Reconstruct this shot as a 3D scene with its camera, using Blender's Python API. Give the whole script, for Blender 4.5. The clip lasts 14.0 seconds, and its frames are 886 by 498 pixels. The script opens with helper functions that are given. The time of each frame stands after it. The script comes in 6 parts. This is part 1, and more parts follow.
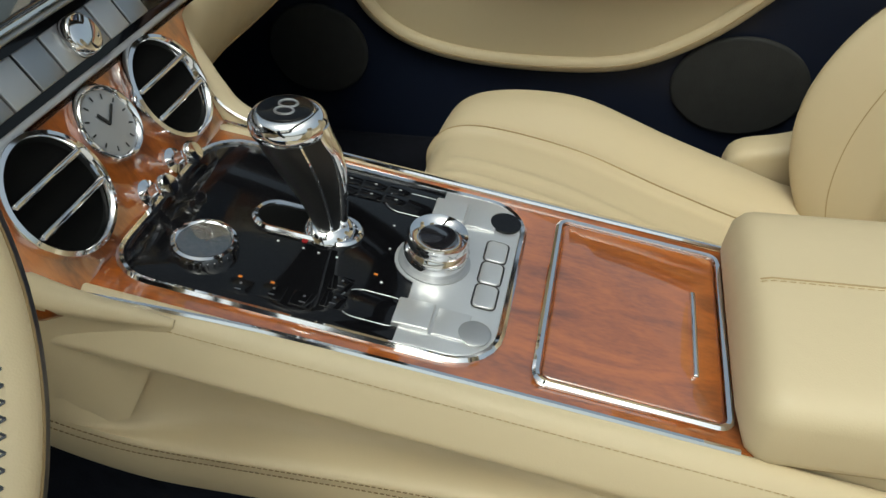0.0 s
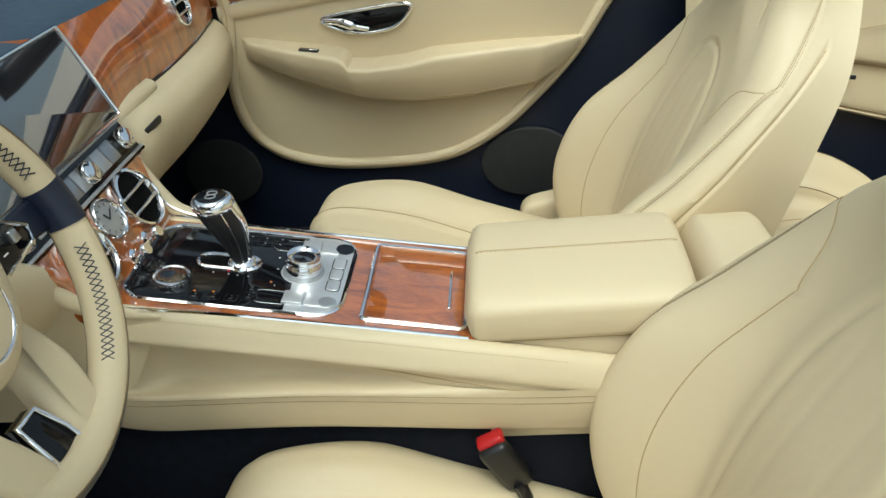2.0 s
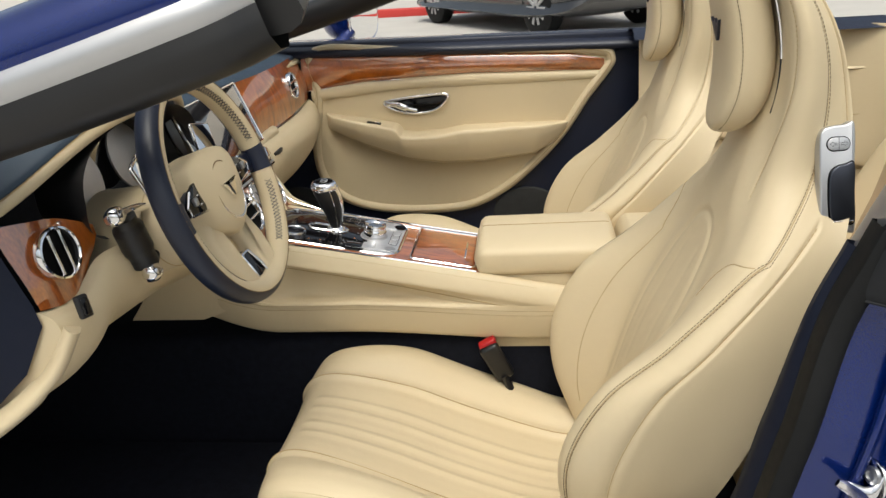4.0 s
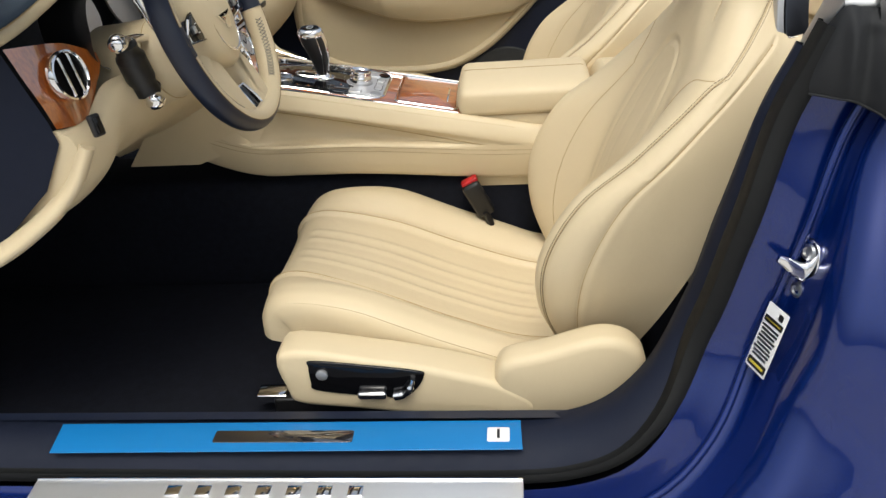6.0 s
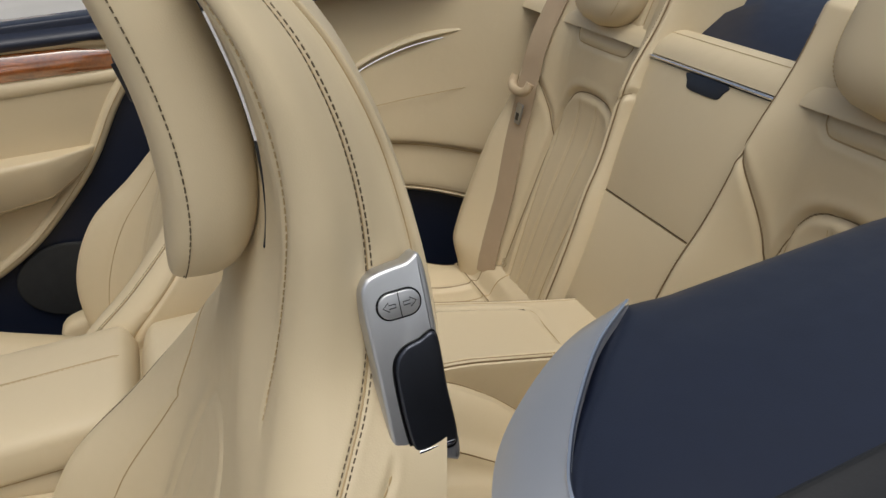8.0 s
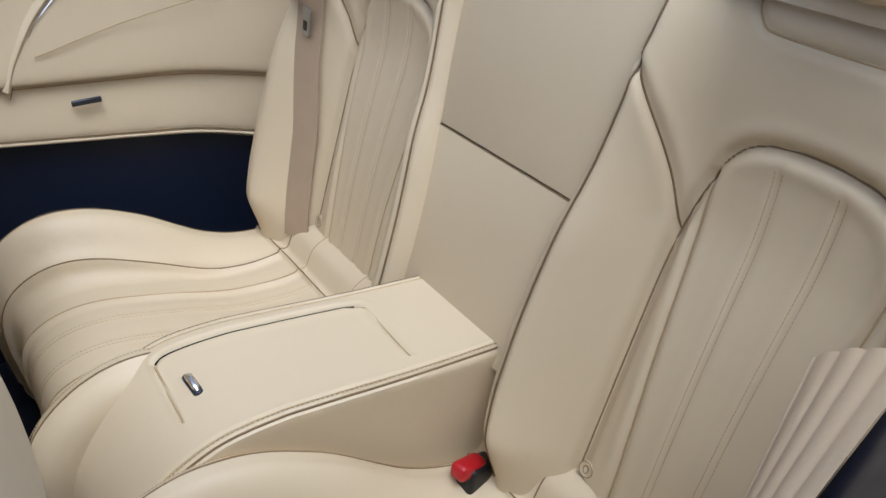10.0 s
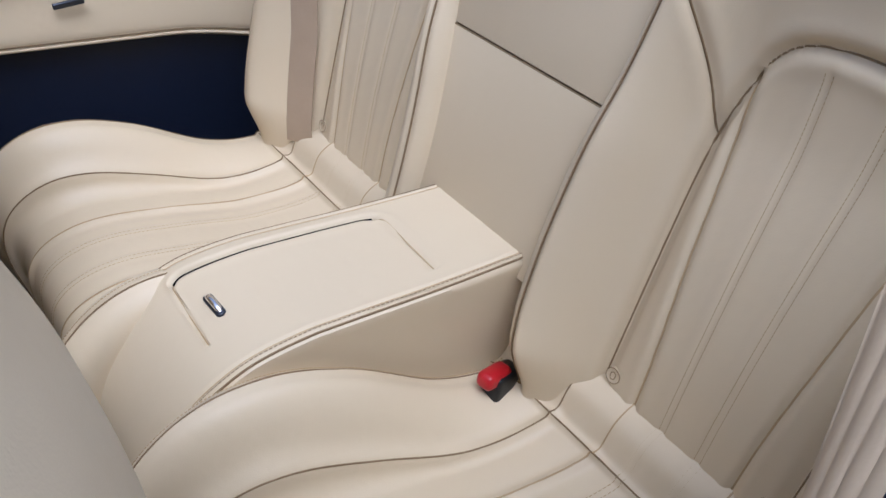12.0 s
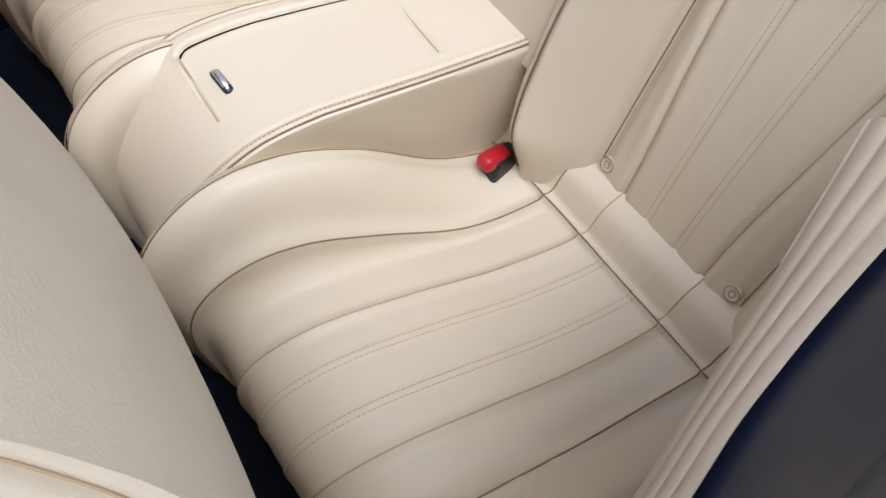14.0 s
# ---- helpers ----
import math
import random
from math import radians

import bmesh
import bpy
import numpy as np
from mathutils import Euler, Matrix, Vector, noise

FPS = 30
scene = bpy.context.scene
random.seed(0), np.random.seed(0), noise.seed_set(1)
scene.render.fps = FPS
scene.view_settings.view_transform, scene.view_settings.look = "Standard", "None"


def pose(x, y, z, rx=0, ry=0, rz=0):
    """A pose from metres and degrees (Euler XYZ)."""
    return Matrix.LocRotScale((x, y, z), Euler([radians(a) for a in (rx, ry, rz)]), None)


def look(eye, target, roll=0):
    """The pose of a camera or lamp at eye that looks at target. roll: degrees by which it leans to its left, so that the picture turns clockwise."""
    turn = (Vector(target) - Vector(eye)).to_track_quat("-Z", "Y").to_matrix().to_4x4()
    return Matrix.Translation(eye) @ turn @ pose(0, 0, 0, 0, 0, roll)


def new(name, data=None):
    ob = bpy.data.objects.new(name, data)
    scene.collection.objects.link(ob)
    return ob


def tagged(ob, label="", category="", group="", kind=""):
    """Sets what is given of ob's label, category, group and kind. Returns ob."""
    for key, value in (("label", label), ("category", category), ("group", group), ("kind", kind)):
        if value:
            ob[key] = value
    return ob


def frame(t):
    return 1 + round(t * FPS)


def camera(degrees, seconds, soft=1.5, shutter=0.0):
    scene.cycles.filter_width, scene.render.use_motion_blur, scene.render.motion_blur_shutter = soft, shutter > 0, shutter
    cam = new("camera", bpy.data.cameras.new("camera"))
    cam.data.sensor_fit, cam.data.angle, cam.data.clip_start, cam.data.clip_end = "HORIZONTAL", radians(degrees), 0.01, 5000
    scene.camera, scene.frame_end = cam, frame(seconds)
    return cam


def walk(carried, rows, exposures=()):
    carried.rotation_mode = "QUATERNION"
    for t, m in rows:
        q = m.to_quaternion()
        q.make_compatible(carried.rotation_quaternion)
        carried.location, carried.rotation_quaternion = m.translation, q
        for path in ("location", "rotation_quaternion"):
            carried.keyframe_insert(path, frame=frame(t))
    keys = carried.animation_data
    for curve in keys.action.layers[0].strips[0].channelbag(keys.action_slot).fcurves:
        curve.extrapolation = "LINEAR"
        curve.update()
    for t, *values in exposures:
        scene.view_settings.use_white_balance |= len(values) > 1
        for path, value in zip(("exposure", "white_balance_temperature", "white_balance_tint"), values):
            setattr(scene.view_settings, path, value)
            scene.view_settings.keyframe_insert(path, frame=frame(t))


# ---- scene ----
cam = camera(58.4, 14.0)
PATH = [
    (0, (0.164, -0.447, 1.101), (-0.117, 0.699, 0.175), -2.7),
    (0.5, (0.264, -0.577, 1.187), (0.145, 0.578, 0.238), -3.9),
    (1, (0.271, -0.687, 1.2), (0.228, 0.544, 0.344), -5.1),
    (1.5, (0.297, -0.764, 1.24), (0.224, 0.491, 0.422), -6.0),
    (2, (0.334, -0.875, 1.275), (0.19, 0.406, 0.508), -6.5),
    (2.2, (0.335, -0.938, 1.274), (0.18, 0.365, 0.547), -6.2),
    (4.3, (0.392, -1.618, 1.299), (0.221, -0.227, 0.762), -3.8),
    (4.5, (0.397, -1.656, 1.281), (0.22, -0.265, 0.746), -4.1),
    (5, (0.37, -1.697, 1.249), (0.227, -0.332, 0.645), -3.9),
    (5.5, (0.362, -1.698, 1.229), (0.236, -0.373, 0.536), -4.0),
    (6, (0.374, -1.685, 1.236), (0.241, -0.378, 0.513), -4.2),
    (6.5, (0.457, -1.57, 1.272), (0.319, -0.25, 0.573), -4.3),
    (7, (0.585, -1.397, 1.298), (0.493, -0.046, 0.653), -4.3),
    (7.5, (0.629, -1.173, 1.293), (0.747, 0.174, 0.644), -4.4),
    (8, (0.678, -0.912, 1.281), (1.076, 0.358, 0.589), -5.4),
    (8.5, (0.796, -0.696, 1.235), (1.333, 0.475, 0.466), -6.8),
    (9, (0.903, -0.594, 1.162), (1.456, 0.526, 0.331), -8.3),
    (9.2, (0.883, -0.608, 1.183), (1.478, 0.476, 0.334), -6.3),
    (11.3, (0.837, -0.532, 1.192), (1.462, 0.453, 0.249), -7.4),
    (11.5, (0.834, -0.537, 1.196), (1.438, 0.436, 0.227), -7.5),
    (12, (0.84, -0.533, 1.193), (1.383, 0.383, 0.136), -8.4),
    (12.5, (0.842, -0.539, 1.201), (1.321, 0.303, 0.056), -9.2),
    (13, (0.844, -0.54, 1.207), (1.243, 0.229, -0.017), -10.0),
    (13.5, (0.851, -0.535, 1.225), (1.187, 0.153, -0.066), -10.3),
    (14, (0.858, -0.525, 1.239), (1.143, 0.097, -0.096), -10.9),
]
walk(cam, [(t, look(eye, target, roll)) for t, eye, target, roll in PATH],
     [(0, -0.04, 6400, -6), (0.5, -0.27, 6300, -7), (1, -0.23, 6250, -8), (2.2, 0.34, 5950, -8), (4.3, 0.27, 6650, 4), (6, 0.35, 6450, 4), (7.0, 0.34, 6100, 5), (7.5, 0.0, 5950, 4), (8, -0.30, 6350, 6), (8.5, -0.26, 7300, 8), (9.2, 0.18, 6200, 8), (11.3, 0.08, 5100, 15), (12.5, 0.36, 5050, 15), (14, 0.55, 5150, 14)])
# ---- light ----
world = bpy.data.worlds.new("sky")
scene.world = world
world.use_nodes = True
wn = world.node_tree
sky = wn.nodes.new("ShaderNodeTexSky")
sky.sky_type, sky.sun_disc = "NISHITA", False
SUN_EL, SUN_AZ = radians(66), radians(-88)      # azimuth from +x (the rear) towards +y (the passenger side)
sun_way = Vector((math.cos(SUN_EL) * math.cos(SUN_AZ), math.cos(SUN_EL) * math.sin(SUN_AZ), math.sin(SUN_EL)))
sky.sun_elevation = SUN_EL
sky.sun_rotation = math.atan2(sun_way.x, sun_way.y)
sky.air_density, sky.dust_density, sky.ozone_density = 1.0, 7.0, 0.6
haze = wn.nodes.new("ShaderNodeHueSaturation")      # thin cloud greys the blue
haze.inputs["Saturation"].default_value = 0.6
wn.links.new(sky.outputs[0], haze.inputs["Color"])
wn.links.new(haze.outputs[0], wn.nodes["Background"].inputs[0])
wn.nodes["Background"].inputs[1].default_value = 0.15
sun = new("sun", bpy.data.lights.new("sun", "SUN"))
sun.data.energy, sun.data.angle, sun.data.color = 0.6, radians(28), (1.0, 0.97, 0.93)
sun.matrix_world = look(sun_way * 20, (0, 0, 0))


# ---- mesh tools ----
def part(name, vf, mat, parent=None, label="", smooth=50, category="", kind="", group=""):
    """One mesh object from (vertices, faces) or a bmesh."""
    me = bpy.data.meshes.new(name)
    if isinstance(vf, bmesh.types.BMesh):
        vf.to_mesh(me)
        vf.free()
    else:
        me.from_pydata([tuple(map(float, v)) for v in vf[0]], [], [tuple(f) for f in vf[1]])
    bm = bmesh.new()
    bm.from_mesh(me)
    bmesh.ops.recalc_face_normals(bm, faces=bm.faces)
    bm.to_mesh(me)
    bm.free()
    if smooth:
        for p in me.polygons:
            p.use_smooth = True
        me.set_sharp_from_angle(angle=radians(smooth))
    me.materials.append(mat)
    ob = new(name, me)
    if parent is not None:
        ob.parent = parent
    return tagged(ob, label, category, group, kind)


def thing(name, label, category, group="", kind=""):
    return tagged(new(name), label, category, group, kind)


def cat(pts, n, closed=False):
    """Catmull-Rom through pts, n samples."""
    p = np.array(pts, float)
    k = len(p)
    if closed:
        q = np.vstack([p[-1:], p, p[:2]])
        u = np.linspace(0, k, n, endpoint=False)
    else:
        q = np.vstack([2 * p[0] - p[1], p, 2 * p[-1] - p[-2]])
        u = np.linspace(0, k - 1, n)
        u[-1] = k - 1 - 1e-9
    i = np.floor(u).astype(int)
    f = (u - i)[:, None]
    a, b, c, d = q[i], q[i + 1], q[i + 2], q[np.minimum(i + 3, len(q) - 1)]
    return 0.5 * (2 * b + (c - a) * f + (2 * a - 5 * b + 4 * c - d) * f ** 2 + (3 * b - a - 3 * c + d) * f ** 3)


def even(p, n):
    """Resample a polyline at n even steps."""
    p = np.array(p, float)
    s = np.r_[0, np.cumsum(np.linalg.norm(np.diff(p, axis=0), axis=1))]
    u = np.linspace(0, s[-1], n)
    return np.stack([np.interp(u, s, p[:, k]) for k in range(p.shape[1])], 1)


def sheet(P, wu=False, wv=False):
    """Vertices and faces of a grid of points."""
    P = np.asarray(P, float)
    a, b = P.shape[:2]
    F = []
    for i in range(a if wu else a - 1):
        for j in range(b if wv else b - 1):
            i2, j2 = (i + 1) % a, (j + 1) % b
            F.append((i * b + j, i2 * b + j, i2 * b + j2, i * b + j2))
    return P.reshape(-1, 3), F


def capped(P):
    """A stack of closed rings with both ends closed."""
    V, F = sheet(P, wv=True)
    a, b = np.asarray(P).shape[:2]
    V = np.vstack([V, np.mean(P[0], 0), np.mean(P[-1], 0)])
    for j in range(b):
        F.append((a * b, j, (j + 1) % b))
        F.append((a * b + 1, (a - 1) * b + (j + 1) % b, (a - 1) * b + j))
    return V, F


def join(*vfs):
    V, F, o = [], [], 0
    for v, f in vfs:
        v = np.asarray(v, float)
        V.append(v)
        F += [tuple(i + o for i in q) for q in f]
        o += len(v)
    return np.vstack(V), F


def moved(vf, m):
    v = np.asarray(vf[0], float)
    a = np.array(m)
    return v @ a[:3, :3].T + a[:3, 3], vf[1]


def frames_along(p, closed):
    p = np.asarray(p, float)
    t = np.roll(p, -1, 0) - np.roll(p, 1, 0) if closed else np.gradient(p, axis=0)
    t /= np.linalg.norm(t, axis=1)[:, None] + 1e-12
    ref = np.array((0, 0, 1.0)) if abs(t[0][2]) < 0.9 else np.array((1.0, 0, 0))
    u = np.cross(t[0], ref)
    u /= np.linalg.norm(u)
    U = [u]
    for i in range(1, len(p)):
        u = U[-1] - t[i] * (U[-1] @ t[i])
        u /= np.linalg.norm(u) + 1e-12
        U.append(u)
    U = np.array(U)
    return t, U, np.cross(t, U)


def tube(p, r, closed=False, n=8, flat=1.0):
    """A round bar along p; r may be a list; flat squeezes it along its second axis."""
    p = np.asarray(p, float)
    t, U, W = frames_along(p, closed)
    r = np.broadcast_to(np.asarray(r, float), (len(p),))
    a = np.linspace(0, 2 * np.pi, n, endpoint=False)
    P = p[:, None] + r[:, None, None] * (np.cos(a)[None, :, None] * U[:, None] + flat * np.sin(a)[None, :, None] * W[:, None])
    return sheet(P, wu=True, wv=True) if closed else capped(P)


def turned(profile, n=40, m=None):
    """A lathe body about z from (radius, height) pairs."""
    a = np.linspace(0, 2 * np.pi, n, endpoint=False)
    P = np.array([[(r * math.cos(t), r * math.sin(t), h) for t in a] for r, h in profile])
    vf = capped(P)
    return moved(vf, m) if m is not None else vf


def rrect(w, h, r, n=6):
    out = []
    for cx, cy, a0 in ((w / 2 - r, h / 2 - r, 0), (-w / 2 + r, h / 2 - r, 90), (-w / 2 + r, -h / 2 + r, 180), (w / 2 - r, -h / 2 + r, 270)):
        for k in range(n + 1):
            a = radians(a0 + 90 * k / n)
            out.append((cx + r * math.cos(a), cy + r * math.sin(a)))
    return np.array(out)


def plate(outline, z0, z1, b=0.002, m=None, seg=3):
    """A plate with rounded rims from a closed 2D outline between two heights."""
    o = np.asarray(outline, float)
    c = o.mean(0)
    d = np.roll(o, -1, 0) - np.roll(o, 1, 0)
    nrm = np.stack([d[:, 1], -d[:, 0]], 1)
    nrm /= np.linalg.norm(nrm, axis=1)[:, None] + 1e-12
    area = np.sum(o[:, 0] * np.roll(o[:, 1], -1) - np.roll(o[:, 0], -1) * o[:, 1])
    if area < 0:
        nrm = -nrm
    b = min(b, (z1 - z0) / 2)
    rows = []
    for k in range(seg + 1):
        a = math.pi / 2 * k / seg
        rows.append((b * (1 - math.sin(a)), z0 + b * (1 - math.cos(a))))
    for k in range(seg + 1):
        a = math.pi / 2 * k / seg
        rows.append((b * (1 - math.cos(a)), z1 - b * (1 - math.sin(a))))
    P = [np.c_[o - nrm * q, np.full(len(o), z)] for q, z in rows]
    V, F = sheet(P, wv=True)
    k = len(o)
    F.append(tuple(range(k)))
    F.append(tuple((len(P) - 1) * k + i for i in range(k)))
    return moved((V, F), m) if m is not None else (V, F)


def rbox(sx, sy, sz, r, m=None, seg=3):
    bm = bmesh.new()
    bmesh.ops.create_cube(bm, size=1)
    bmesh.ops.scale(bm, vec=(sx, sy, sz), verts=bm.verts)
    if r:
        bmesh.ops.bevel(bm, geom=bm.edges[:], offset=r, segments=seg, profile=0.5, affect="EDGES")
    V = np.array([v.co[:] for v in bm.verts])
    bm.verts.index_update()
    F = [tuple(v.index for v in f.verts) for f in bm.faces]
    bm.free()
    return moved((V, F), m) if m is not None else (V, F)


def ring_pts(c, u, v, ru, rv, n=48):
    a = np.linspace(0, 2 * np.pi, n, endpoint=False)
    return np.array(c) + np.outer(np.cos(a), np.array(u)) * ru + np.outer(np.sin(a), np.array(v)) * rv


def basis(o, x, y):
    """Matrix with the origin o, and axes x, y (made square) and their normal."""
    x = Vector(x).normalized()
    z = x.cross(Vector(y)).normalized()
    y = z.cross(x)
    m = Matrix.Identity(4)
    for i, a in enumerate((x, y, z, Vector(o))):
        for k in range(3):
            m[k][i] = a[k]
    return m


def sstep(x, a, b):
    k = np.clip((x - a) / (b - a), 0, 1)
    return k * k * (3 - 2 * k)


class Skin:
    """A soft panel given by fn(s, t), with pressed seams along lines in (s, t)."""

    def __init__(self, fn, w, l, seams=(), flip=False):
        self.fn, self.w, self.l, self.flip = fn, w, l, flip
        self.seams = [(even(cat(p, 60) if len(p) > 2 else np.array(p, float), 70), d, k) for p, d, k in seams]

    def raw(self, s, t):
        return np.stack(self.fn(np.asarray(s, float), np.asarray(t, float)), -1)

    def nrm(self, s, t):
        e = 1e-3
        a = self.raw(s + e, t) - self.raw(s - e, t)
        b = self.raw(s, t + e) - self.raw(s, t - e)
        n = np.cross(a, b)
        n /= np.linalg.norm(n, axis=-1, keepdims=True) + 1e-12
        return -n if self.flip else n

    def at(self, s, t, lift=0.0):
        s, t = np.asarray(s, float), np.asarray(t, float)
        P, N = self.raw(s, t), self.nrm(s, t)
        h = np.full(s.shape, lift, float)
        for line, d, k in self.seams:
            dist = np.full(s.shape, 9.0)
            q = line * (self.w, self.l)
            for i in range(len(q) - 1):
                e = q[i + 1] - q[i]
                px, py = s * self.w - q[i][0], t * self.l - q[i][1]
                f = np.clip((px * e[0] + py * e[1]) / (e @ e + 1e-12), 0, 1)
                dist = np.minimum(dist, np.hypot(px - f * e[0], py - f * e[1]))
            h += -d * np.exp(-(dist / k) ** 2) + 0.22 * d * np.exp(-((dist - 2.6 * k) / (1.5 * k)) ** 2)
        return P + N * h[..., None]

    def mesh(self, s0, s1, t0, t1, ns, nt):
        S, T = np.meshgrid(np.linspace(s0, s1, ns), np.linspace(t0, t1, nt))
        return sheet(self.at(S, T))

    def line(self, k, r=0.0011, lift=0.0004):
        p = self.seams[k][0]
        return tube(even(self.at(p[:, 0], p[:, 1], lift), 90), r, n=5)

    def thread(self, pts, off=0.0, step=0.0055, r=0.0007, lift=0.0006):
        """A row of stitches beside a line in (s, t)."""
        p = even(cat(pts, 80) if len(pts) > 2 else np.array(pts, float), 400)
        q = self.at(p[:, 0], p[:, 1], lift)
        if off:
            n = self.nrm(p[:, 0], p[:, 1])
            d = np.gradient(q, axis=0)
            q = q + off * np.cross(n, d) / (np.linalg.norm(np.cross(n, d), axis=1)[:, None] + 1e-12)
        return stitches(q, step, r)


def stitches(q, step=0.0055, r=0.0007):
    L = np.sum(np.linalg.norm(np.diff(q, axis=0), axis=1))
    n = max(2, int(L / step))
    e = even(q, 3 * n + 1)
    return join(*[tube(e[3 * i:3 * i + 3], r, n=4) for i in range(n)])


# ---- materials ----
def material(name, base, rough=0.5, metal=0.0, vary=0.06, scale=6.0, bump=0.0, bscale=400.0, coat=0.0, spec=0.5, sheen=0.0, soft=0.0):
    m = bpy.data.materials.new(name)
    m.use_nodes = True
    nt = m.node_tree
    b = nt.nodes["Principled BSDF"]
    b.inputs["Roughness"].default_value = rough
    b.inputs["Metallic"].default_value = metal
    b.inputs["Specular IOR Level"].default_value = spec
    b.inputs["Coat Weight"].default_value = coat
    b.inputs["Coat Roughness"].default_value = 0.03
    b.inputs["Sheen Weight"].default_value = sheen
    tc = nt.nodes.new("ShaderNodeTexCoord")
    n1 = nt.nodes.new("ShaderNodeTexNoise")
    n1.inputs["Scale"].default_value, n1.inputs["Detail"].default_value = scale, 4
    nt.links.new(tc.outputs["Object"], n1.inputs["Vector"])
    ramp = nt.nodes.new("ShaderNodeMix")
    ramp.data_type = "RGBA"
    lo = [max(0, c * (1 - vary)) for c in base]
    hi = [min(1, c * (1 + vary)) for c in base]
    ramp.inputs[6].default_value, ramp.inputs[7].default_value = (*lo, 1), (*hi, 1)
    nt.links.new(n1.outputs["Fac"], ramp.inputs[0])
    nt.links.new(ramp.outputs[2], b.inputs["Base Color"])
    rr = nt.nodes.new("ShaderNodeMapRange")
    rr.inputs["To Min"].default_value, rr.inputs["To Max"].default_value = rough * 0.85, min(1, rough * 1.15)
    n3 = nt.nodes.new("ShaderNodeTexNoise")
    n3.inputs["Scale"].default_value = scale * 7
    nt.links.new(tc.outputs["Object"], n3.inputs["Vector"])
    nt.links.new(n3.outputs["Fac"], rr.inputs["Value"])
    nt.links.new(rr.outputs[0], b.inputs["Roughness"])
    if bump:
        n2 = nt.nodes.new("ShaderNodeTexVoronoi" if bscale > 300 else "ShaderNodeTexNoise")
        n2.inputs["Scale"].default_value = bscale
        nt.links.new(tc.outputs["Object"], n2.inputs["Vector"])
        bp = nt.nodes.new("ShaderNodeBump")
        bp.inputs["Strength"].default_value, bp.inputs["Distance"].default_value = bump, 0.0006
        nt.links.new(n2.outputs[0], bp.inputs["Height"])
        nt.links.new(bp.outputs[0], b.inputs["Normal"])
        if soft:
            n4 = nt.nodes.new("ShaderNodeTexNoise")
            n4.inputs["Scale"].default_value, n4.inputs["Detail"].default_value = 16.0, 3
            nt.links.new(tc.outputs["Object"], n4.inputs["Vector"])
            b2 = nt.nodes.new("ShaderNodeBump")
            b2.inputs["Strength"].default_value, b2.inputs["Distance"].default_value = soft, 0.01
            nt.links.new(n4.outputs[0], b2.inputs["Height"])
            nt.links.new(b2.outputs[0], bp.inputs["Normal"])
    return m


def wood_material():
    m = bpy.data.materials.new("lacquered_walnut")
    m.use_nodes = True
    nt = m.node_tree
    b = nt.nodes["Principled BSDF"]
    tc = nt.nodes.new("ShaderNodeTexCoord")
    mp = nt.nodes.new("ShaderNodeMapping")
    mp.inputs["Scale"].default_value = (9, 26, 9)
    n1 = nt.nodes.new("ShaderNodeTexNoise")
    n1.inputs["Scale"].default_value, n1.inputs["Detail"].default_value, n1.inputs["Distortion"].default_value = 1.0, 6, 1.6
    n2 = nt.nodes.new("ShaderNodeTexNoise")
    n2.inputs["Scale"].default_value, n2.inputs["Detail"].default_value = 14.0, 8
    nt.links.new(tc.outputs["Object"], mp.inputs[0])
    nt.links.new(mp.outputs[0], n1.inputs["Vector"])
    nt.links.new(mp.outputs[0], n2.inputs["Vector"])
    mx = nt.nodes.new("ShaderNodeMath")
    mx.operation = "MULTIPLY_ADD"
    mx.inputs[1].default_value = 0.35
    nt.links.new(n2.outputs["Fac"], mx.inputs[0])
    nt.links.new(n1.outputs["Fac"], mx.inputs[2])
    cr = nt.nodes.new("ShaderNodeValToRGB")
    cr.color_ramp.elements[0].position, cr.color_ramp.elements[1].position = 0.45, 0.85
    cr.color_ramp.elements[0].color, cr.color_ramp.elements[1].color = (0.16, 0.034, 0.004, 1), (0.46, 0.120, 0.012, 1)
    nt.links.new(mx.outputs[0], cr.inputs[0])
    nt.links.new(cr.outputs[0], b.inputs["Base Color"])
    b.inputs["Roughness"].default_value = 0.35
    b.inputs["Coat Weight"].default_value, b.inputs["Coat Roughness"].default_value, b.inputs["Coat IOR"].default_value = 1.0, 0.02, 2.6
    return m


def glass_material():
    m = bpy.data.materials.new("clear_glass")
    m.use_nodes = True
    b = m.node_tree.nodes["Principled BSDF"]
    b.inputs["Transmission Weight"].default_value, b.inputs["Roughness"].default_value, b.inputs["IOR"].default_value = 1.0, 0.0, 1.45
    return m


LEATHER = material("cream_leather", (0.58, 0.482, 0.318), 0.46, vary=0.035, scale=5, bump=0.12, bscale=900, spec=0.4, soft=0.22)
NAVY = material("navy_leather", (0.008, 0.012, 0.028), 0.43, vary=0.15, scale=8, bump=0.06, bscale=900)
# shaded copy of the navy leather: darker and duller for parts by the door
NAVYTRIM = material("navy_trim_shaded", (0.007, 0.010, 0.022), 0.62, vary=0.15, scale=8, bump=0.1, bscale=900, spec=0.18)
DASHTOP = material("blue_grey_leather", (0.035, 0.060, 0.095), 0.55, vary=0.15, scale=8, bump=0.15, bscale=900)
CARPET = material("dark_navy_carpet", (0.007, 0.008, 0.013), 0.97, vary=0.5, scale=60, bump=0.9, bscale=280, spec=0.15)
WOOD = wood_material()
CHROME = material("bright_chrome", (0.86, 0.86, 0.88), 0.06, 1.0, vary=0.02)
SATIN = material("satin_aluminium", (0.52, 0.525, 0.54), 0.36, 0.8, vary=0.05, scale=20)
ALLOY = material("bright_alloy", (0.76, 0.76, 0.77), 0.31, 0.72, vary=0.02, scale=150)
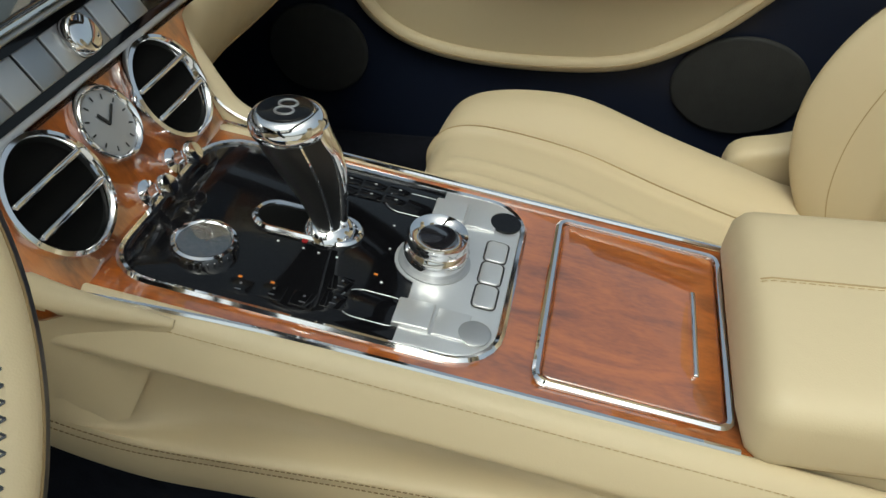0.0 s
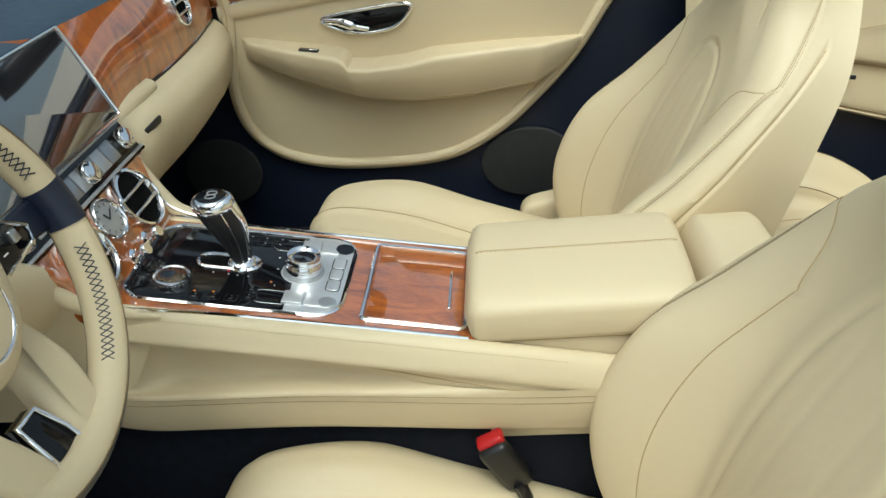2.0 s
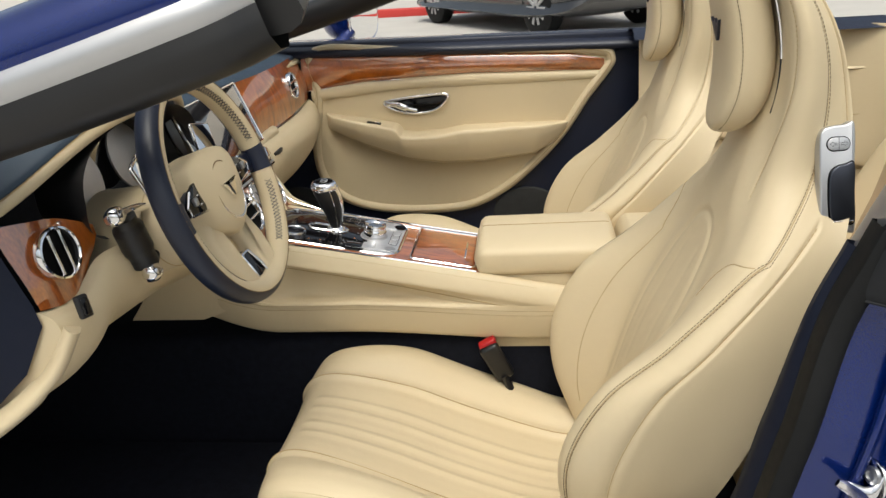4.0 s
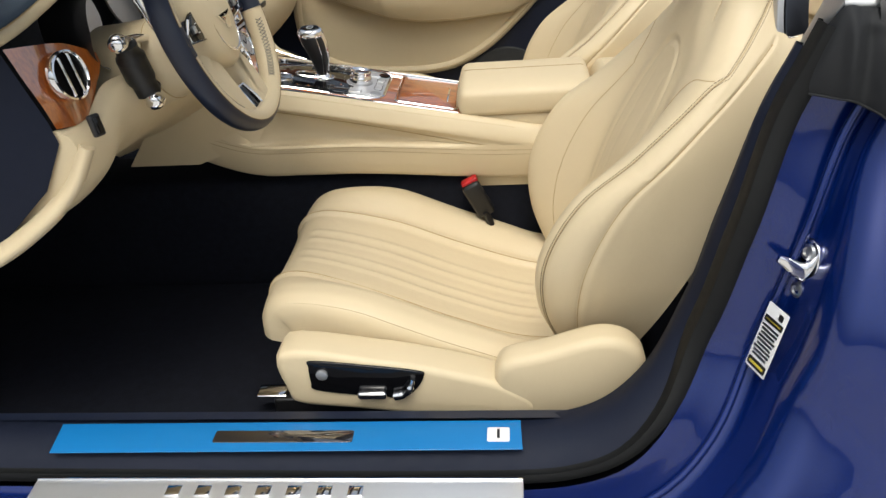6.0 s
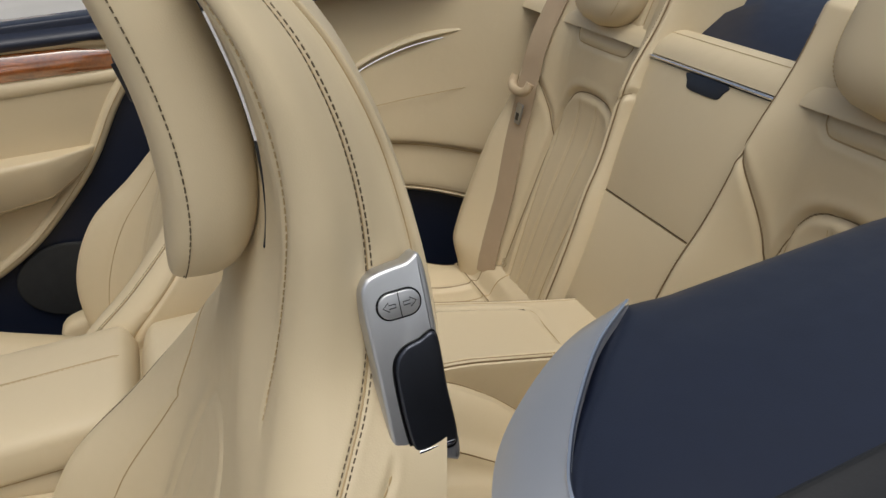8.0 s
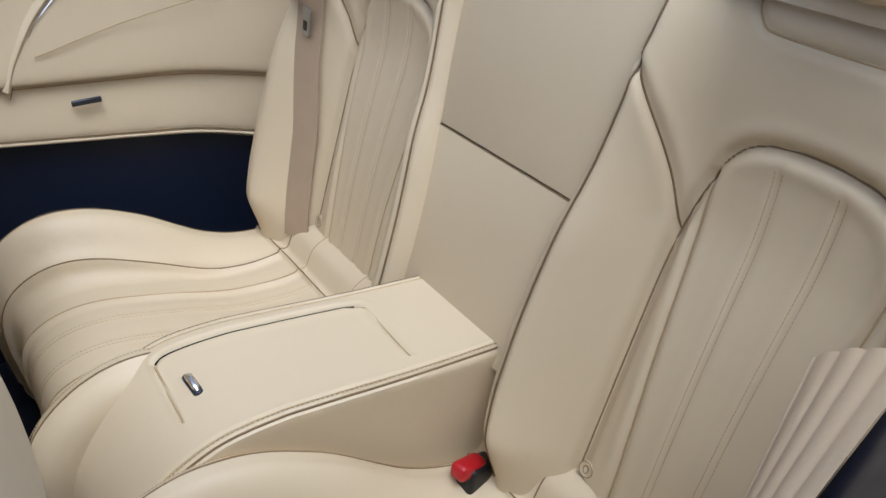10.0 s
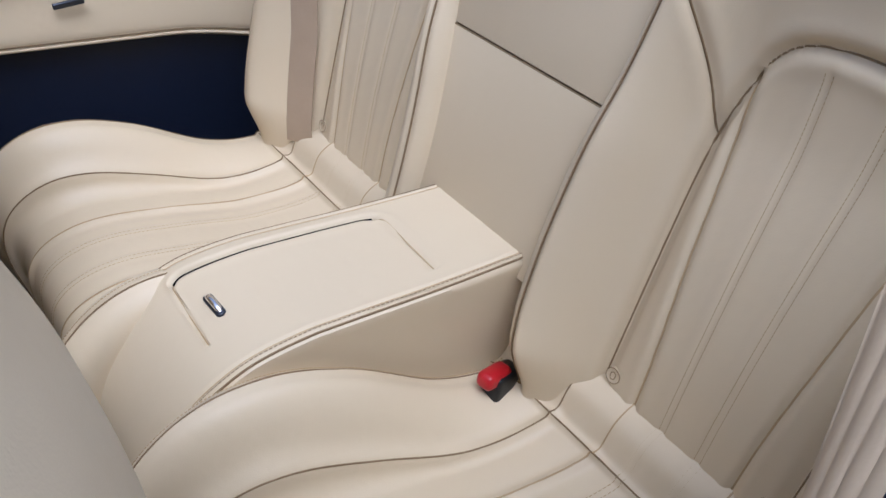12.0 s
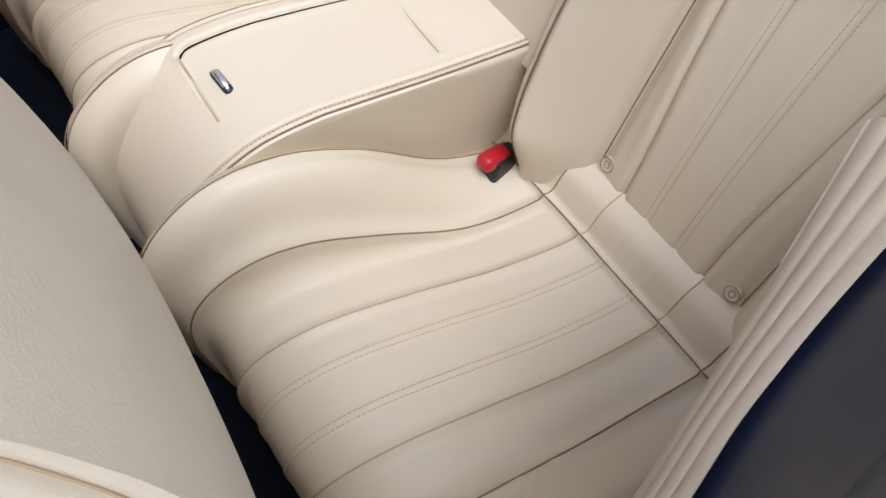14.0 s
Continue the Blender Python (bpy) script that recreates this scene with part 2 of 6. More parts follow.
ORANGE = material("orange_lamp", (0.75, 0.22, 0.02), 0.4)
DARKMETAL = material("dark_brushed_metal", (0.055, 0.060, 0.075), 0.30, 0.85, vary=0.1, scale=30)
CLOTHM = material("charcoal_rubberised_cloth", (0.018, 0.019, 0.021), 0.7, vary=0.2, scale=10, bump=0.3, bscale=260, spec=0.2)
STEEL = material("brushed_steel", (0.42, 0.43, 0.45), 0.35, 1.0, vary=0.08, scale=30)
PIANO = material("piano_black", (0.004, 0.004, 0.005), 0.05, coat=0.0, vary=0.1, spec=0.35)
BLACKP = material("black_plastic", (0.008, 0.008, 0.009), 0.42, vary=0.2, scale=15, bump=0.1, bscale=700)
# near-black that stands for the shade inside openings and gaps
VOID = material("recess_shade_black", (0.003, 0.003, 0.003), 0.8, vary=0.2, spec=0.1)
RUBBER = material("black_rubber", (0.007, 0.0075, 0.008), 0.6, vary=0.25, scale=12, bump=0.2, bscale=200, spec=0.2)
BELT = material("tan_belt_webbing", (0.36, 0.27, 0.175), 0.75, vary=0.08, scale=30, bump=0.4, bscale=250)
CREAMWEB = material("cream_webbing", (0.50, 0.39, 0.25), 0.75, vary=0.08, scale=30, bump=0.4, bscale=250)
RED = material("red_plastic", (0.38, 0.008, 0.012), 0.35, vary=0.08)
PAINT = material("metallic_blue_paint", (0.0012, 0.015, 0.130), 0.22, 0.45, vary=0.1, scale=900, coat=0.75)
THREAD = material("brown_thread", (0.12, 0.088, 0.05), 0.8, vary=0.1)
# leather darkened in two steps for shade in the seams; some stitching wears it too
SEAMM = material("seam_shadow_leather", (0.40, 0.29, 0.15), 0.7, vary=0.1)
SEAMD = material("deep_seam_shadow_leather", (0.20, 0.135, 0.065), 0.75, vary=0.1)
SCREEN = material("dark_screen_glass", (0.012, 0.012, 0.016), 0.08, coat=1.0, vary=0.05)
SCREEN.node_tree.nodes["Principled BSDF"].inputs["Coat IOR"].default_value = 2.7
WHITE = material("white_print", (0.8, 0.8, 0.8), 0.5, vary=0.02)
FILM = material("blue_protective_film", (0.012, 0.16, 0.42), 0.25, vary=0.06, scale=12, bump=0.1, bscale=60)
GRILLE = material("speaker_grille_cloth", (0.017, 0.0175, 0.018), 0.8, vary=0.15, bump=0.6, bscale=500)
GLASS = glass_material()
MIRROR = material("mirror_glass", (0.9, 0.9, 0.9), 0.01, 1.0, vary=0.0)
CONCRETE = material("pale_concrete", (0.46, 0.44, 0.41), 0.85, vary=0.12, scale=1.3, bump=0.3, bscale=60)
ASPHALT = material("grey_asphalt", (0.10, 0.10, 0.10), 0.9, vary=0.2, scale=2.0, bump=0.4, bscale=120)
KERBRED = material("red_kerb_paint", (0.48, 0.035, 0.03), 0.6, vary=0.12, scale=4)

# ---- ground and distance ----
V, F = sheet([[(x, y, 0.0) for y in (-300, -8, 13.9, 14.0)] for x in (-300, -10, 10, 300)])
ground = part("ground", (V, F), CONCRETE, label="pale worn concrete of a car park", category="ground", kind="structure")
part("kerb", rbox(300, 0.16, 0.30, 0.03, pose(0, 14.1, 0.0)), KERBRED, label="low kerb painted red along the lane", category="kerb", kind="structure")
V, F = sheet([[(x, y, 0.145) for y in (14.17, 19, 300)] for x in (-300, -10, 10, 300)])
part("pavement", (V, F), CONCRETE, label="pale concrete pavement behind the kerb", category="pavement", kind="structure")


def parked_car(m):
    car = thing("parked_car", "black parked car on the concrete beside the red kerb", "car")
    sec = []
    for x, zt, zb, w in ((-2.45, 0.62, 0.42, 0.70), (-2.2, 0.85, 0.25, 0.9), (-1.2, 1.0, 0.22, 0.97), (0, 1.02, 0.22, 0.98), (1.5, 1.05, 0.22, 0.97), (2.2, 1.0, 0.3, 0.92), (2.45, 0.7, 0.45, 0.75)):
        sec.append([(x, w * a, zb + (zt - zb) * b) for a, b in ((-0.9, 0), (-1, 0.25), (-1, 0.7), (-0.88, 1), (0.88, 1), (1, 0.7), (1, 0.25), (0.9, 0))])
    P = np.array([cat(r, 40, True) for r in sec])
    P = np.swapaxes(np.array([cat(P[:, j], 30) for j in range(40)]), 0, 1)
    part("body", moved(capped(P), m), material("black_car_paint", (0.012, 0.012, 0.014), 0.25, coat=1.0), car)
    sec = [[(x, w * a, 0.98 + h * b) for a, b in ((-1, 0), (-0.82, 0.9), (-0.6, 1), (0.6, 1), (0.82, 0.9), (1, 0))] for x, w, h in ((-1.2, 0.85, 0.05), (-0.4, 0.84, 0.62), (1.2, 0.84, 0.66), (2.1, 0.8, 0.1))]
    part("cabin", moved(capped(np.array([cat(r, 24) for r in sec])), m), SCREEN, car, "dark glazed cabin")
    for x in (-1.55, 1.55):
        for y in (-0.86, 0.86):
            w = m @ pose(x, y, 0.37, 90, 0, 0)
            tyre = part("wheel", turned([(0.24, -0.11), (0.33, -0.12), (0.37, -0.09), (0.37, 0.09), (0.33, 0.12), (0.24, 0.11)], 40, w), RUBBER, car, "black tyre")
            rim = [turned([(0.05, -0.10), (0.235, -0.11), (0.245, -0.06), (0.245, 0.06), (0.235, 0.11), (0.05, 0.10)], 40, w)]
            for k in range(10):
                for s in (-1, 1):
                    rim.append(rbox(0.19, 0.045, 0.02, 0.006, w @ pose(0, 0, 0.115 * s, 0, 0, 36 * k) @ pose(0.13, 0, 0)))
            part("rim", join(*rim), SATIN, tyre, "silver multi-spoke rim")
    return car


parked_car(pose(0.45, 11.55, 0, 0, 0, -57))
parked_car(pose(-4.6, 19.5, 0.145, 0, 0, 0))
wall = rbox(120, 0.4, 7.0, 0.05, pose(0, 34, 3.5))
part("wall_far", wall, material("cream_render", (0.62, 0.57, 0.5), 0.8, vary=0.06, scale=0.5), label="long plain rendered building wall far behind the cars", category="wall", kind="structure")

# ---- car body ----
car = thing("car_body", "metallic blue convertible body with open door aperture", "car")
OPEN = even(cat([(-0.95, 0.40), (-0.3, 0.392), (0.28, 0.388), (0.47, 0.405), (0.575, 0.48), (0.63, 0.60), (0.665, 0.74), (0.70, 0.87), (0.732, 0.950), (0.748, 0.992)], 200), 120)
TOP = sstep(OPEN[:, 1], 0.40, 0.60)
END = 1 - 0.42 * sstep(OPEN[:, 1], 0.72, 0.94)
OPEN_Y = -0.842 + 0.092 * TOP + 0.028 * sstep(OPEN[:, 1], 0.74, 0.93)
OT = np.gradient(OPEN, axis=0)
OT /= np.linalg.norm(OT, axis=1)[:, None]
ON = np.stack([OT[:, 1], -OT[:, 0]], 1)


def rim_rows(sect, a=0, b=120):
    """Sweep a section (outwards, sideways) round the door aperture."""
    rows = []
    for i in range(a, b):
        rows.append([(OPEN[i][0] + ON[i][0] * n, OPEN_Y[i] + d, OPEN[i][1] + ON[i][1] * n) for n, d in (sect(i) if callable(sect) else sect)])
    return np.array(rows)


part("aperture_trim", sheet(rim_rows(lambda i: [(0.03, (0.15 - 0.06 * TOP[i]) * END[i]), (-0.012 - 0.018 * (1 - TOP[i]), (0.10 - 0.04 * TOP[i]) * END[i]), (-0.016 - 0.016 * (1 - TOP[i]), (0.05 - 0.015 * TOP[i]) * END[i]), (-0.008, 0.012), (0.012, 0.0)], 0, 118)), NAVYTRIM, car, "navy trim round the door aperture")
a = np.linspace(0, 2 * np.pi, 14, endpoint=False)
part("door_seal", sheet(rim_rows(lambda i: [(0.002 + (0.009 + 0.008 * TOP[i]) * math.cos(t) - 0.003 * math.cos(3 * t), 0.006 - 0.012 * TOP[i] + (0.010 + 0.011 * TOP[i]) * math.sin(t)) for t in a]), wv=True), RUBBER, car, "black rubber door seal")
JAMB = cat([(0.012, -0.012), (0.055, -0.014), (0.086, -0.022), (0.094, -0.05), (0.098, -0.095), (0.118, -0.135), (0.16, -0.152), (0.22, -0.165), (0.32, -0.178)], 50)
part("quarter_panel", sheet(rim_rows(lambda i: JAMB * (1, 1 - 0.50 * sstep(OPEN[i][1], 0.62, 0.90)), 62, 120)), PAINT, car, "glossy metallic blue rear quarter and door jamb")
SILLS = cat([(0.010, -0.012), (0.016, -0.03), (0.020, -0.075), (0.035, -0.10), (0.09, -0.115), (0.2, -0.10), (0.28, -0.05)], 30)
part("outer_sill", sheet(rim_rows(lambda i: SILLS * (1, 1), 0, 63)), PAINT, car, "metallic blue outer sill")
# pressed channel down the jamb
part("jamb_flange", tube(rim_rows([(0.075, -0.020)], 70, 116)[:, 0], 0.006), PAINT, car)

tread = thing("treadplate", "brushed steel treadplate with raised letter shapes on the sill", "sill plate")
part("plate", rbox(0.73, 0.066, 0.006, 0.002, pose(0.015, -0.884, 0.389, 5)), ALLOY, tread)
part("back_lip", rbox(0.73, 0.006, 0.010, 0.002, pose(0.015, -0.850, 0.392)), CHROME, tread)
for k in range(7):
    part("raised_bar", rbox(0.022, 0.02, 0.003, 0.001, pose(-0.13 + 0.045 * k, -0.872, 0.3935)), CHROME, tread)
film = thing("sill_film", "blue protective film stuck along the inner door sill", "film")
part("film_sheet", plate(np.array([(-0.345, -0.762), (0.378, -0.758), (0.380, -0.820), (-0.335, -0.826)]), 0.4225, 0.4245, 0.0008), FILM, film)
part("dark_window", plate(rrect(0.215, 0.026, 0.004) + (0.02, -0.793), 0.4246, 0.4256, 0.0004), SCREEN, film)
part("number_sticker", plate(rrect(0.033, 0.03, 0.003) + (0.345, -0.790), 0.4246, 0.4256, 0.0004), WHITE, film, "white square sticker")
fc = bpy.data.curves.new("digit", "FONT")
fc.body, fc.size, fc.align_x, fc.align_y, fc.extrude = "1", 0.026, "CENTER", "CENTER", 0.0003
fc.offset = 0.0008
dg = new("digit", fc)
dg.matrix_world = pose(0.345, -0.790, 0.4259)
dg.data.materials.append(BLACKP)
dg.parent = film
part("sill_carpet_edge", sheet([[(x, -0.757, 0.428), (x, -0.735, 0.424), (x, -0.70, 0.30)] for x in (-0.7, 0.48)]), NAVY, car)

# floor tub
part("floor", sheet([[(x, y, 0.275) for y in (-0.78, 0, 0.84)] for x in (-1.15, 0.6, 1.6)]), CARPET, label="dark navy carpet covering the car floor", category="floor", kind="structure")
part("bulkhead_wall", rbox(0.05, 1.7, 0.85, 0.01, pose(-1.05, 0, 0.62)), CARPET, label="dark carpeted bulkhead behind the pedals", category="wall", kind="structure")
part("tunnel_wall", rbox(1.6, 0.20, 0.28, 0.03, pose(-0.2, 0, 0.40)), CARPET, label="dark carpeted transmission tunnel under the console", category="wall", kind="structure")
part("footwell_wall", sheet([[(-1.1, -0.74, 0.26), (-0.66, -0.75, 0.26)], [(-1.1, -0.72, 0.98), (-0.66, -0.72, 0.80)]]), CARPET, label="dark carpeted footwell side", category="wall", kind="structure")
part("rear_floor", rbox(0.40, 1.4, 0.05, 0.02, pose(0.83, 0, 0.272)), CARPET, label="dark navy carpet of the rear footwell", category="floor", kind="structure")
part("carpet_binding", tube(cat([(0.62, -0.66, 0.305), (0.74, -0.40, 0.305), (0.78, -0.12, 0.305)], 30), 0.006), NAVY, label="navy leather binding of the rear carpet", category="carpet edge")

# ---- centre console ----
console = thing("centre_console", "cream leather centre console with walnut top", "console")
SL = -0.185


def cz(x):
    return 0.70 + SL * (x - 0.165)


CM = basis((0.0, 0.0, cz(0)), (1, 0, SL), (0, 1, 0))    # plane of the console top


def on_top(x, y, up=0.0):
    return CM @ Vector((x, y, up))


def side_rows(sg):
    rows = []
    for x in np.linspace(-0.56, 0.66, 90):
        zt = cz(x) if x > -0.2 else cz(-0.2) - 0.03 * (1 - sstep(np.array(x), -0.6, -0.2))
        zb = 0.560 - 0.02 * sstep(np.array(x), 0.0, 0.4) + 0.15 * (1 - sstep(np.array(x), -0.58, -0.14))
        d = 0.030 * sstep(np.array(x), -0.22, -0.10) * (1 - sstep(np.array(x), 0.02, 0.36))      # hollow of the door-side pocket
        k = [(0.1015, zt - 0.001), (0.108, zt + 0.004), (0.120, zt - 0.002), (0.130, zt - 0.020), (0.133, zt - 0.034), (0.130 - d * 0.6, zt - 0.045), (0.131 - d, zt - 0.062), (0.133 - d, zb + 0.080),
             (0.132, zb + 0.074), (0.132, zb + 0.060), (0.130, zb + 0.045), (0.124, zb + 0.02), (0.114, zb), (0.08, zb - 0.004)]
        rows.append([(x, sg * y, z) for y, z in cat(k, 60)])
    return np.array(rows)


for sg in (-1, 1):
    R = side_rows(sg)
    part("side_panel", sheet(R), LEATHER, console, "soft cream leather side panel with twin stitching")
    for j in (38, 41):
        part("stitching", stitches(R[12:86, j] + (0, sg * 0.0008, 0), 0.0045, 0.0005), SEAMD, console)
    part("seam", tube(R[10:88, 24], 0.0012, n=5), SEAMM, console)
    part("stitching", stitches(R[14:70, 10] + (0, 0, 0.001), 0.005, 0.0004), SEAMM, console)
    part("chrome_edge", tube(cat([on_top(-0.17, sg * 0.117, 0.004), on_top(-0.05, sg * 0.108, 0.004), on_top(0.1, sg * 0.1055, 0.004), on_top(0.27, sg * 0.105, 0.004)], 40), 0.0022, n=6), CHROME, console, "thin chrome edge")

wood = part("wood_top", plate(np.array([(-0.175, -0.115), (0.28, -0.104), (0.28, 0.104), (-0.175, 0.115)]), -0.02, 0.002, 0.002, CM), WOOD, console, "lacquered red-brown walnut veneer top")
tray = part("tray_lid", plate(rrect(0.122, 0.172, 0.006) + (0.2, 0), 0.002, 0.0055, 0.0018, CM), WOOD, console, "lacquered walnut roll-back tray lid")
part("lid_frame", tube([on_top(x, y, 0.0045) for x, y in rrect(0.130, 0.180, 0.009) + (0.2, 0)], 0.0028, True, 6), CHROME, tray, "chrome frame")
part("lid_pull", rbox(0.004, 0.088, 0.004, 0.0012, CM @ pose(0.243, -0.008, 0.0062)), CHROME, tray, "thin chrome pull bar")

# switch panel
panel = part("switch_panel", plate(rrect(0.270, 0.178, 0.032) + (-0.030, 0), 0.0015, 0.0045, 0.0015, CM), PIANO, console, "gloss black switch panel")
part("panel_rim", tube([on_top(x, y, 0.004) for x, y in rrect(0.275, 0.183, 0.034) + (-0.030, 0)], 0.003, True, 6), CHROME, panel, "chrome rim")
o = rrect(0.270, 0.178, 0.032) + (-0.030, 0)
alu = np.array([p for p in o if p[0] > 0.03])
alu = np.vstack([[(0.038, 0.0885)], [(0.038, 0.042)], [(0.047 + 0.030 * math.cos(q), 0.030 * math.sin(q)) for q in np.linspace(1.9, 4.38, 12)], [(0.038, -0.042)], [(0.038, -0.0885)], alu[alu[:, 1] < 0], alu[alu[:, 1] >= 0]])
part("alloy_plate", plate(alu, 0.0045, 0.0062, 0.0008, CM), ALLOY, panel, "satin aluminium plate")
for y in (-0.062, 0.062):
    part("slot_well", plate(rrect(0.052, 0.03, 0.0145) + (0.018, y), 0.0046, 0.0050, 0.0002, CM), PIANO, panel)
    part("slot_edge", tube([on_top(a, b, 0.0050) for a, b in rrect(0.050, 0.028, 0.0138) + (0.018, y)], 0.0004, True, 5), STEEL, panel)
    part("rocker_switch", rbox(0.026, 0.026, 0.005, 0.0010, CM @ pose(0.046, y, 0.0072, 0, -3, 0)), ALLOY, panel, "satin metal rocker switch")
    part("end_switch", rbox(0.024, 0.026, 0.003, 0.0008, CM @ pose(0.073, y, 0.0064)), ALLOY, panel)
part("round_button", turned([(0.0105, 0.005), (0.0115, 0.008), (0.0095, 0.0088), (0.0, 0.0082)], 28, CM @ pose(0.090, -0.066, 0.001)), SATIN, panel, "round satin metal button")
part("round_socket", turned([(0.0125, 0.005), (0.0125, 0.0072), (0.001, 0.0070)], 28, CM @ pose(0.092, 0.064, 0.001)), PIANO, panel)
for y in (-0.026, 0.0, 0.026):
    part("side_button", plate(rrect(0.016, 0.024, 0.004) + (0.0905, y), 0.006, 0.0078, 0.0008, CM), ALLOY, panel)
    part("button_line", tube([on_top(a, b, 0.0066) for a, b in rrect(0.0175, 0.0255, 0.0045) + (0.0905, y)], 0.0006, True, 4), BLACKP, panel)
knob = part("rotary_knob", turned([(0.0235, 0.005), (0.024, 0.010), (0.0245, 0.018), (0.0225, 0.0205), (0.0215, 0.024), (0.023, 0.028), (0.0215, 0.0315), (0.016, 0.030), (0.014, 0.027), (0.0, 0.0265)], 48, CM @ pose(0.047, 0.0, 0.002)), CHROME, panel, "polished chrome rotary drive dial")
part("knob_cap", turned([(0.0138, 0.026), (0.0138, 0.0278), (0.0, 0.0282)], 32, CM @ pose(0.047, 0.0, 0.002)), SCREEN, knob)
part("dial_ring", turned([(0.0275, 0.0058), (0.0272, 0.0075), (0.024, 0.0080)], 40, CM @ pose(0.047, 0.0, 0.0)), SATIN, panel)
st = part("start_button", turned([(0.0235, 0.004), (0.0238, 0.008), (0.0230, 0.0115), (0.0208, 0.0122), (0.0192, 0.0105), (0.0, 0.0102)], 48, CM @ pose(-0.114, -0.045, 0.0)), CHROME, panel, "chrome ringed round start button")
part("button_cap", turned([(0.0190, 0.0098), (0.0190, 0.0112), (0.0, 0.0116)], 40, CM @ pose(-0.114, -0.045, 0.0)), SCREEN, st)
for k in range(30):
    q = 2 * math.pi * k / 30
    part("knurl", rbox(0.0016, 0.0014, 0.005, 0.0004, CM @ pose(-0.114 + 0.0231 * math.cos(q), -0.045 + 0.0231 * math.sin(q), 0.0062, 0, 0, math.degrees(q)), 1), CHROME, st)
# small keys with printed marks
for x, y in ((-0.075, -0.075), (-0.052, -0.072), (-0.03, -0.072), (-0.010, -0.066), (-0.010, -0.048)):
    part("touch_key", rbox(0.017, 0.015, 0.0012, 0.0005, CM @ pose(x, y, 0.0048)), PIANO, panel)
    part("key_mark", rbox(0.0045, 0.0006, 0.0005, 0, CM @ pose(x, y - 0.003, 0.0055), 1), STEEL, panel)
    part("key_mark", rbox(0.0016, 0.0016, 0.0005, 0, CM @ pose(x, y + 0.003, 0.0055), 1), STEEL, panel)
for k in range(4):
    for y in (0.062, 0.076):
        part("touch_key", rbox(0.0195, 0.0125, 0.0012, 0.0004, CM @ pose(-0.062 + 0.021 * k, y, 0.0050)), PIANO, panel)
        part("key_mark", rbox(0.0024, 0.0007, 0.0005, 0, CM @ pose(-0.062 + 0.021 * k, y, 0.0057), 1), WHITE, panel)
for k, (x, y) in enumerate(((-0.068, -0.02), (-0.048, -0.021), (-0.036, -0.022), (-0.022, -0.022), (0.012, 0.002), (0.008, 0.03), (0.016, -0.036))):
    part("gear_mark", rbox(0.0017, 0.0015, 0.0005, 0, CM @ pose(x, y, 0.0049), 1), WHITE, panel)
part("gear_light", turned([(0.0022, 0.0045), (0.0022, 0.0053), (0.0, 0.0053)], 12, CM @ pose(-0.050, -0.013, 0)), RED, panel, "small red indicator")

for x, y in ((-0.078, -0.066), (-0.055, -0.064), (0.010, -0.030)):
    part("key_lamp", rbox(0.003, 0.0022, 0.0006, 0.0002, CM @ pose(x, y, 0.0056), 1), ORANGE, panel, "small orange key lamp")

# gear lever
LEVER = cat([(-0.037, 0.006, 0.004, 0.010, 0.010), (-0.039, 0.005, 0.016, 0.0125, 0.0115), (-0.044, 0.003, 0.036, 0.017, 0.0150), (-0.051, -0.002, 0.060, 0.0235, 0.0190), (-0.059, -0.006, 0.082, 0.0275, 0.0220), (-0.064, -0.009, 0.096, 0.0262, 0.0218), (-0.066, -0.010, 0.104, 0.0240, 0.0205)], 34)
lever = part("gear_lever", capped(np.array([[tuple(CM @ Vector((x + a * math.cos(q), y + b * math.sin(q), h))) for q in np.linspace(0, 2 * np.pi, 28, endpoint=False)] for x, y, h, a, b in LEVER])), BLACKP, console, "black leather and chrome gear selector")
LM = basis(tuple(CM @ Vector((-0.066, -0.010, 0.103))), tuple(CM.to_3x3() @ Vector((1, 0, 0.16))), tuple(CM.to_3x3() @ Vector((0, 1, 0.10))))
part("lever_cap", moved(plate(ring_pts((0, 0, 0), (1, 0, 0), (0, 1, 0), 0.0275, 0.0235, 40)[:, :2], -0.012, 0.010, 0.010, seg=6), LM), CHROME, lever, "polished chrome crown")
part("lever_badge", moved(plate(ring_pts((0, 0, 0), (1, 0, 0), (0, 1, 0), 0.0195, 0.0158, 32)[:, :2], 0.0092, 0.0112, 0.001), LM), PIANO, lever, "black oval badge")
for y in (-0.0035, 0.0035):
    part("badge_ring", moved(tube(ring_pts((0.001, y * 1.2, 0.0115), (1, 0, 0), (0, 1, 0), 0.0065, 0.0042, 20), 0.0009, True, 5), LM), SATIN, lever)
back_, front_ = [], []
for x, y, h, a, b in LEVER:
    back_.append(tuple(CM @ Vector((x + a * 0.92, y, h))))
    front_.append(tuple(CM @ Vector((x - a * 0.96, y, h))))
part("lever_spine", tube(np.array(back_[1:]), np.linspace(0.0040, 0.0075, 33), n=12), CHROME, lever, "slim chrome spine")
part("lever_front", tube(np.array(front_[2:]), np.linspace(0.0014, 0.0028, 32), n=10), CHROME, lever, "chrome front edge")
for g in (-1, 1):
    part("lever_bead", tube(np.array([tuple(CM @ Vector((x + a * 0.55, y + g * b * 0.86, h))) for x, y, h, a, b in LEVER[4:]]), 0.0012, n=6), CHROME, lever, "thin chrome bead")
GATE = rrect(0.082, 0.032, 0.0158, 8) + (-0.054, 0.006)
part("lever_gate", tube([on_top(x, y, 0.006) for x, y in GATE], 0.0026, True, 6), CHROME, console, "chrome lever surround")
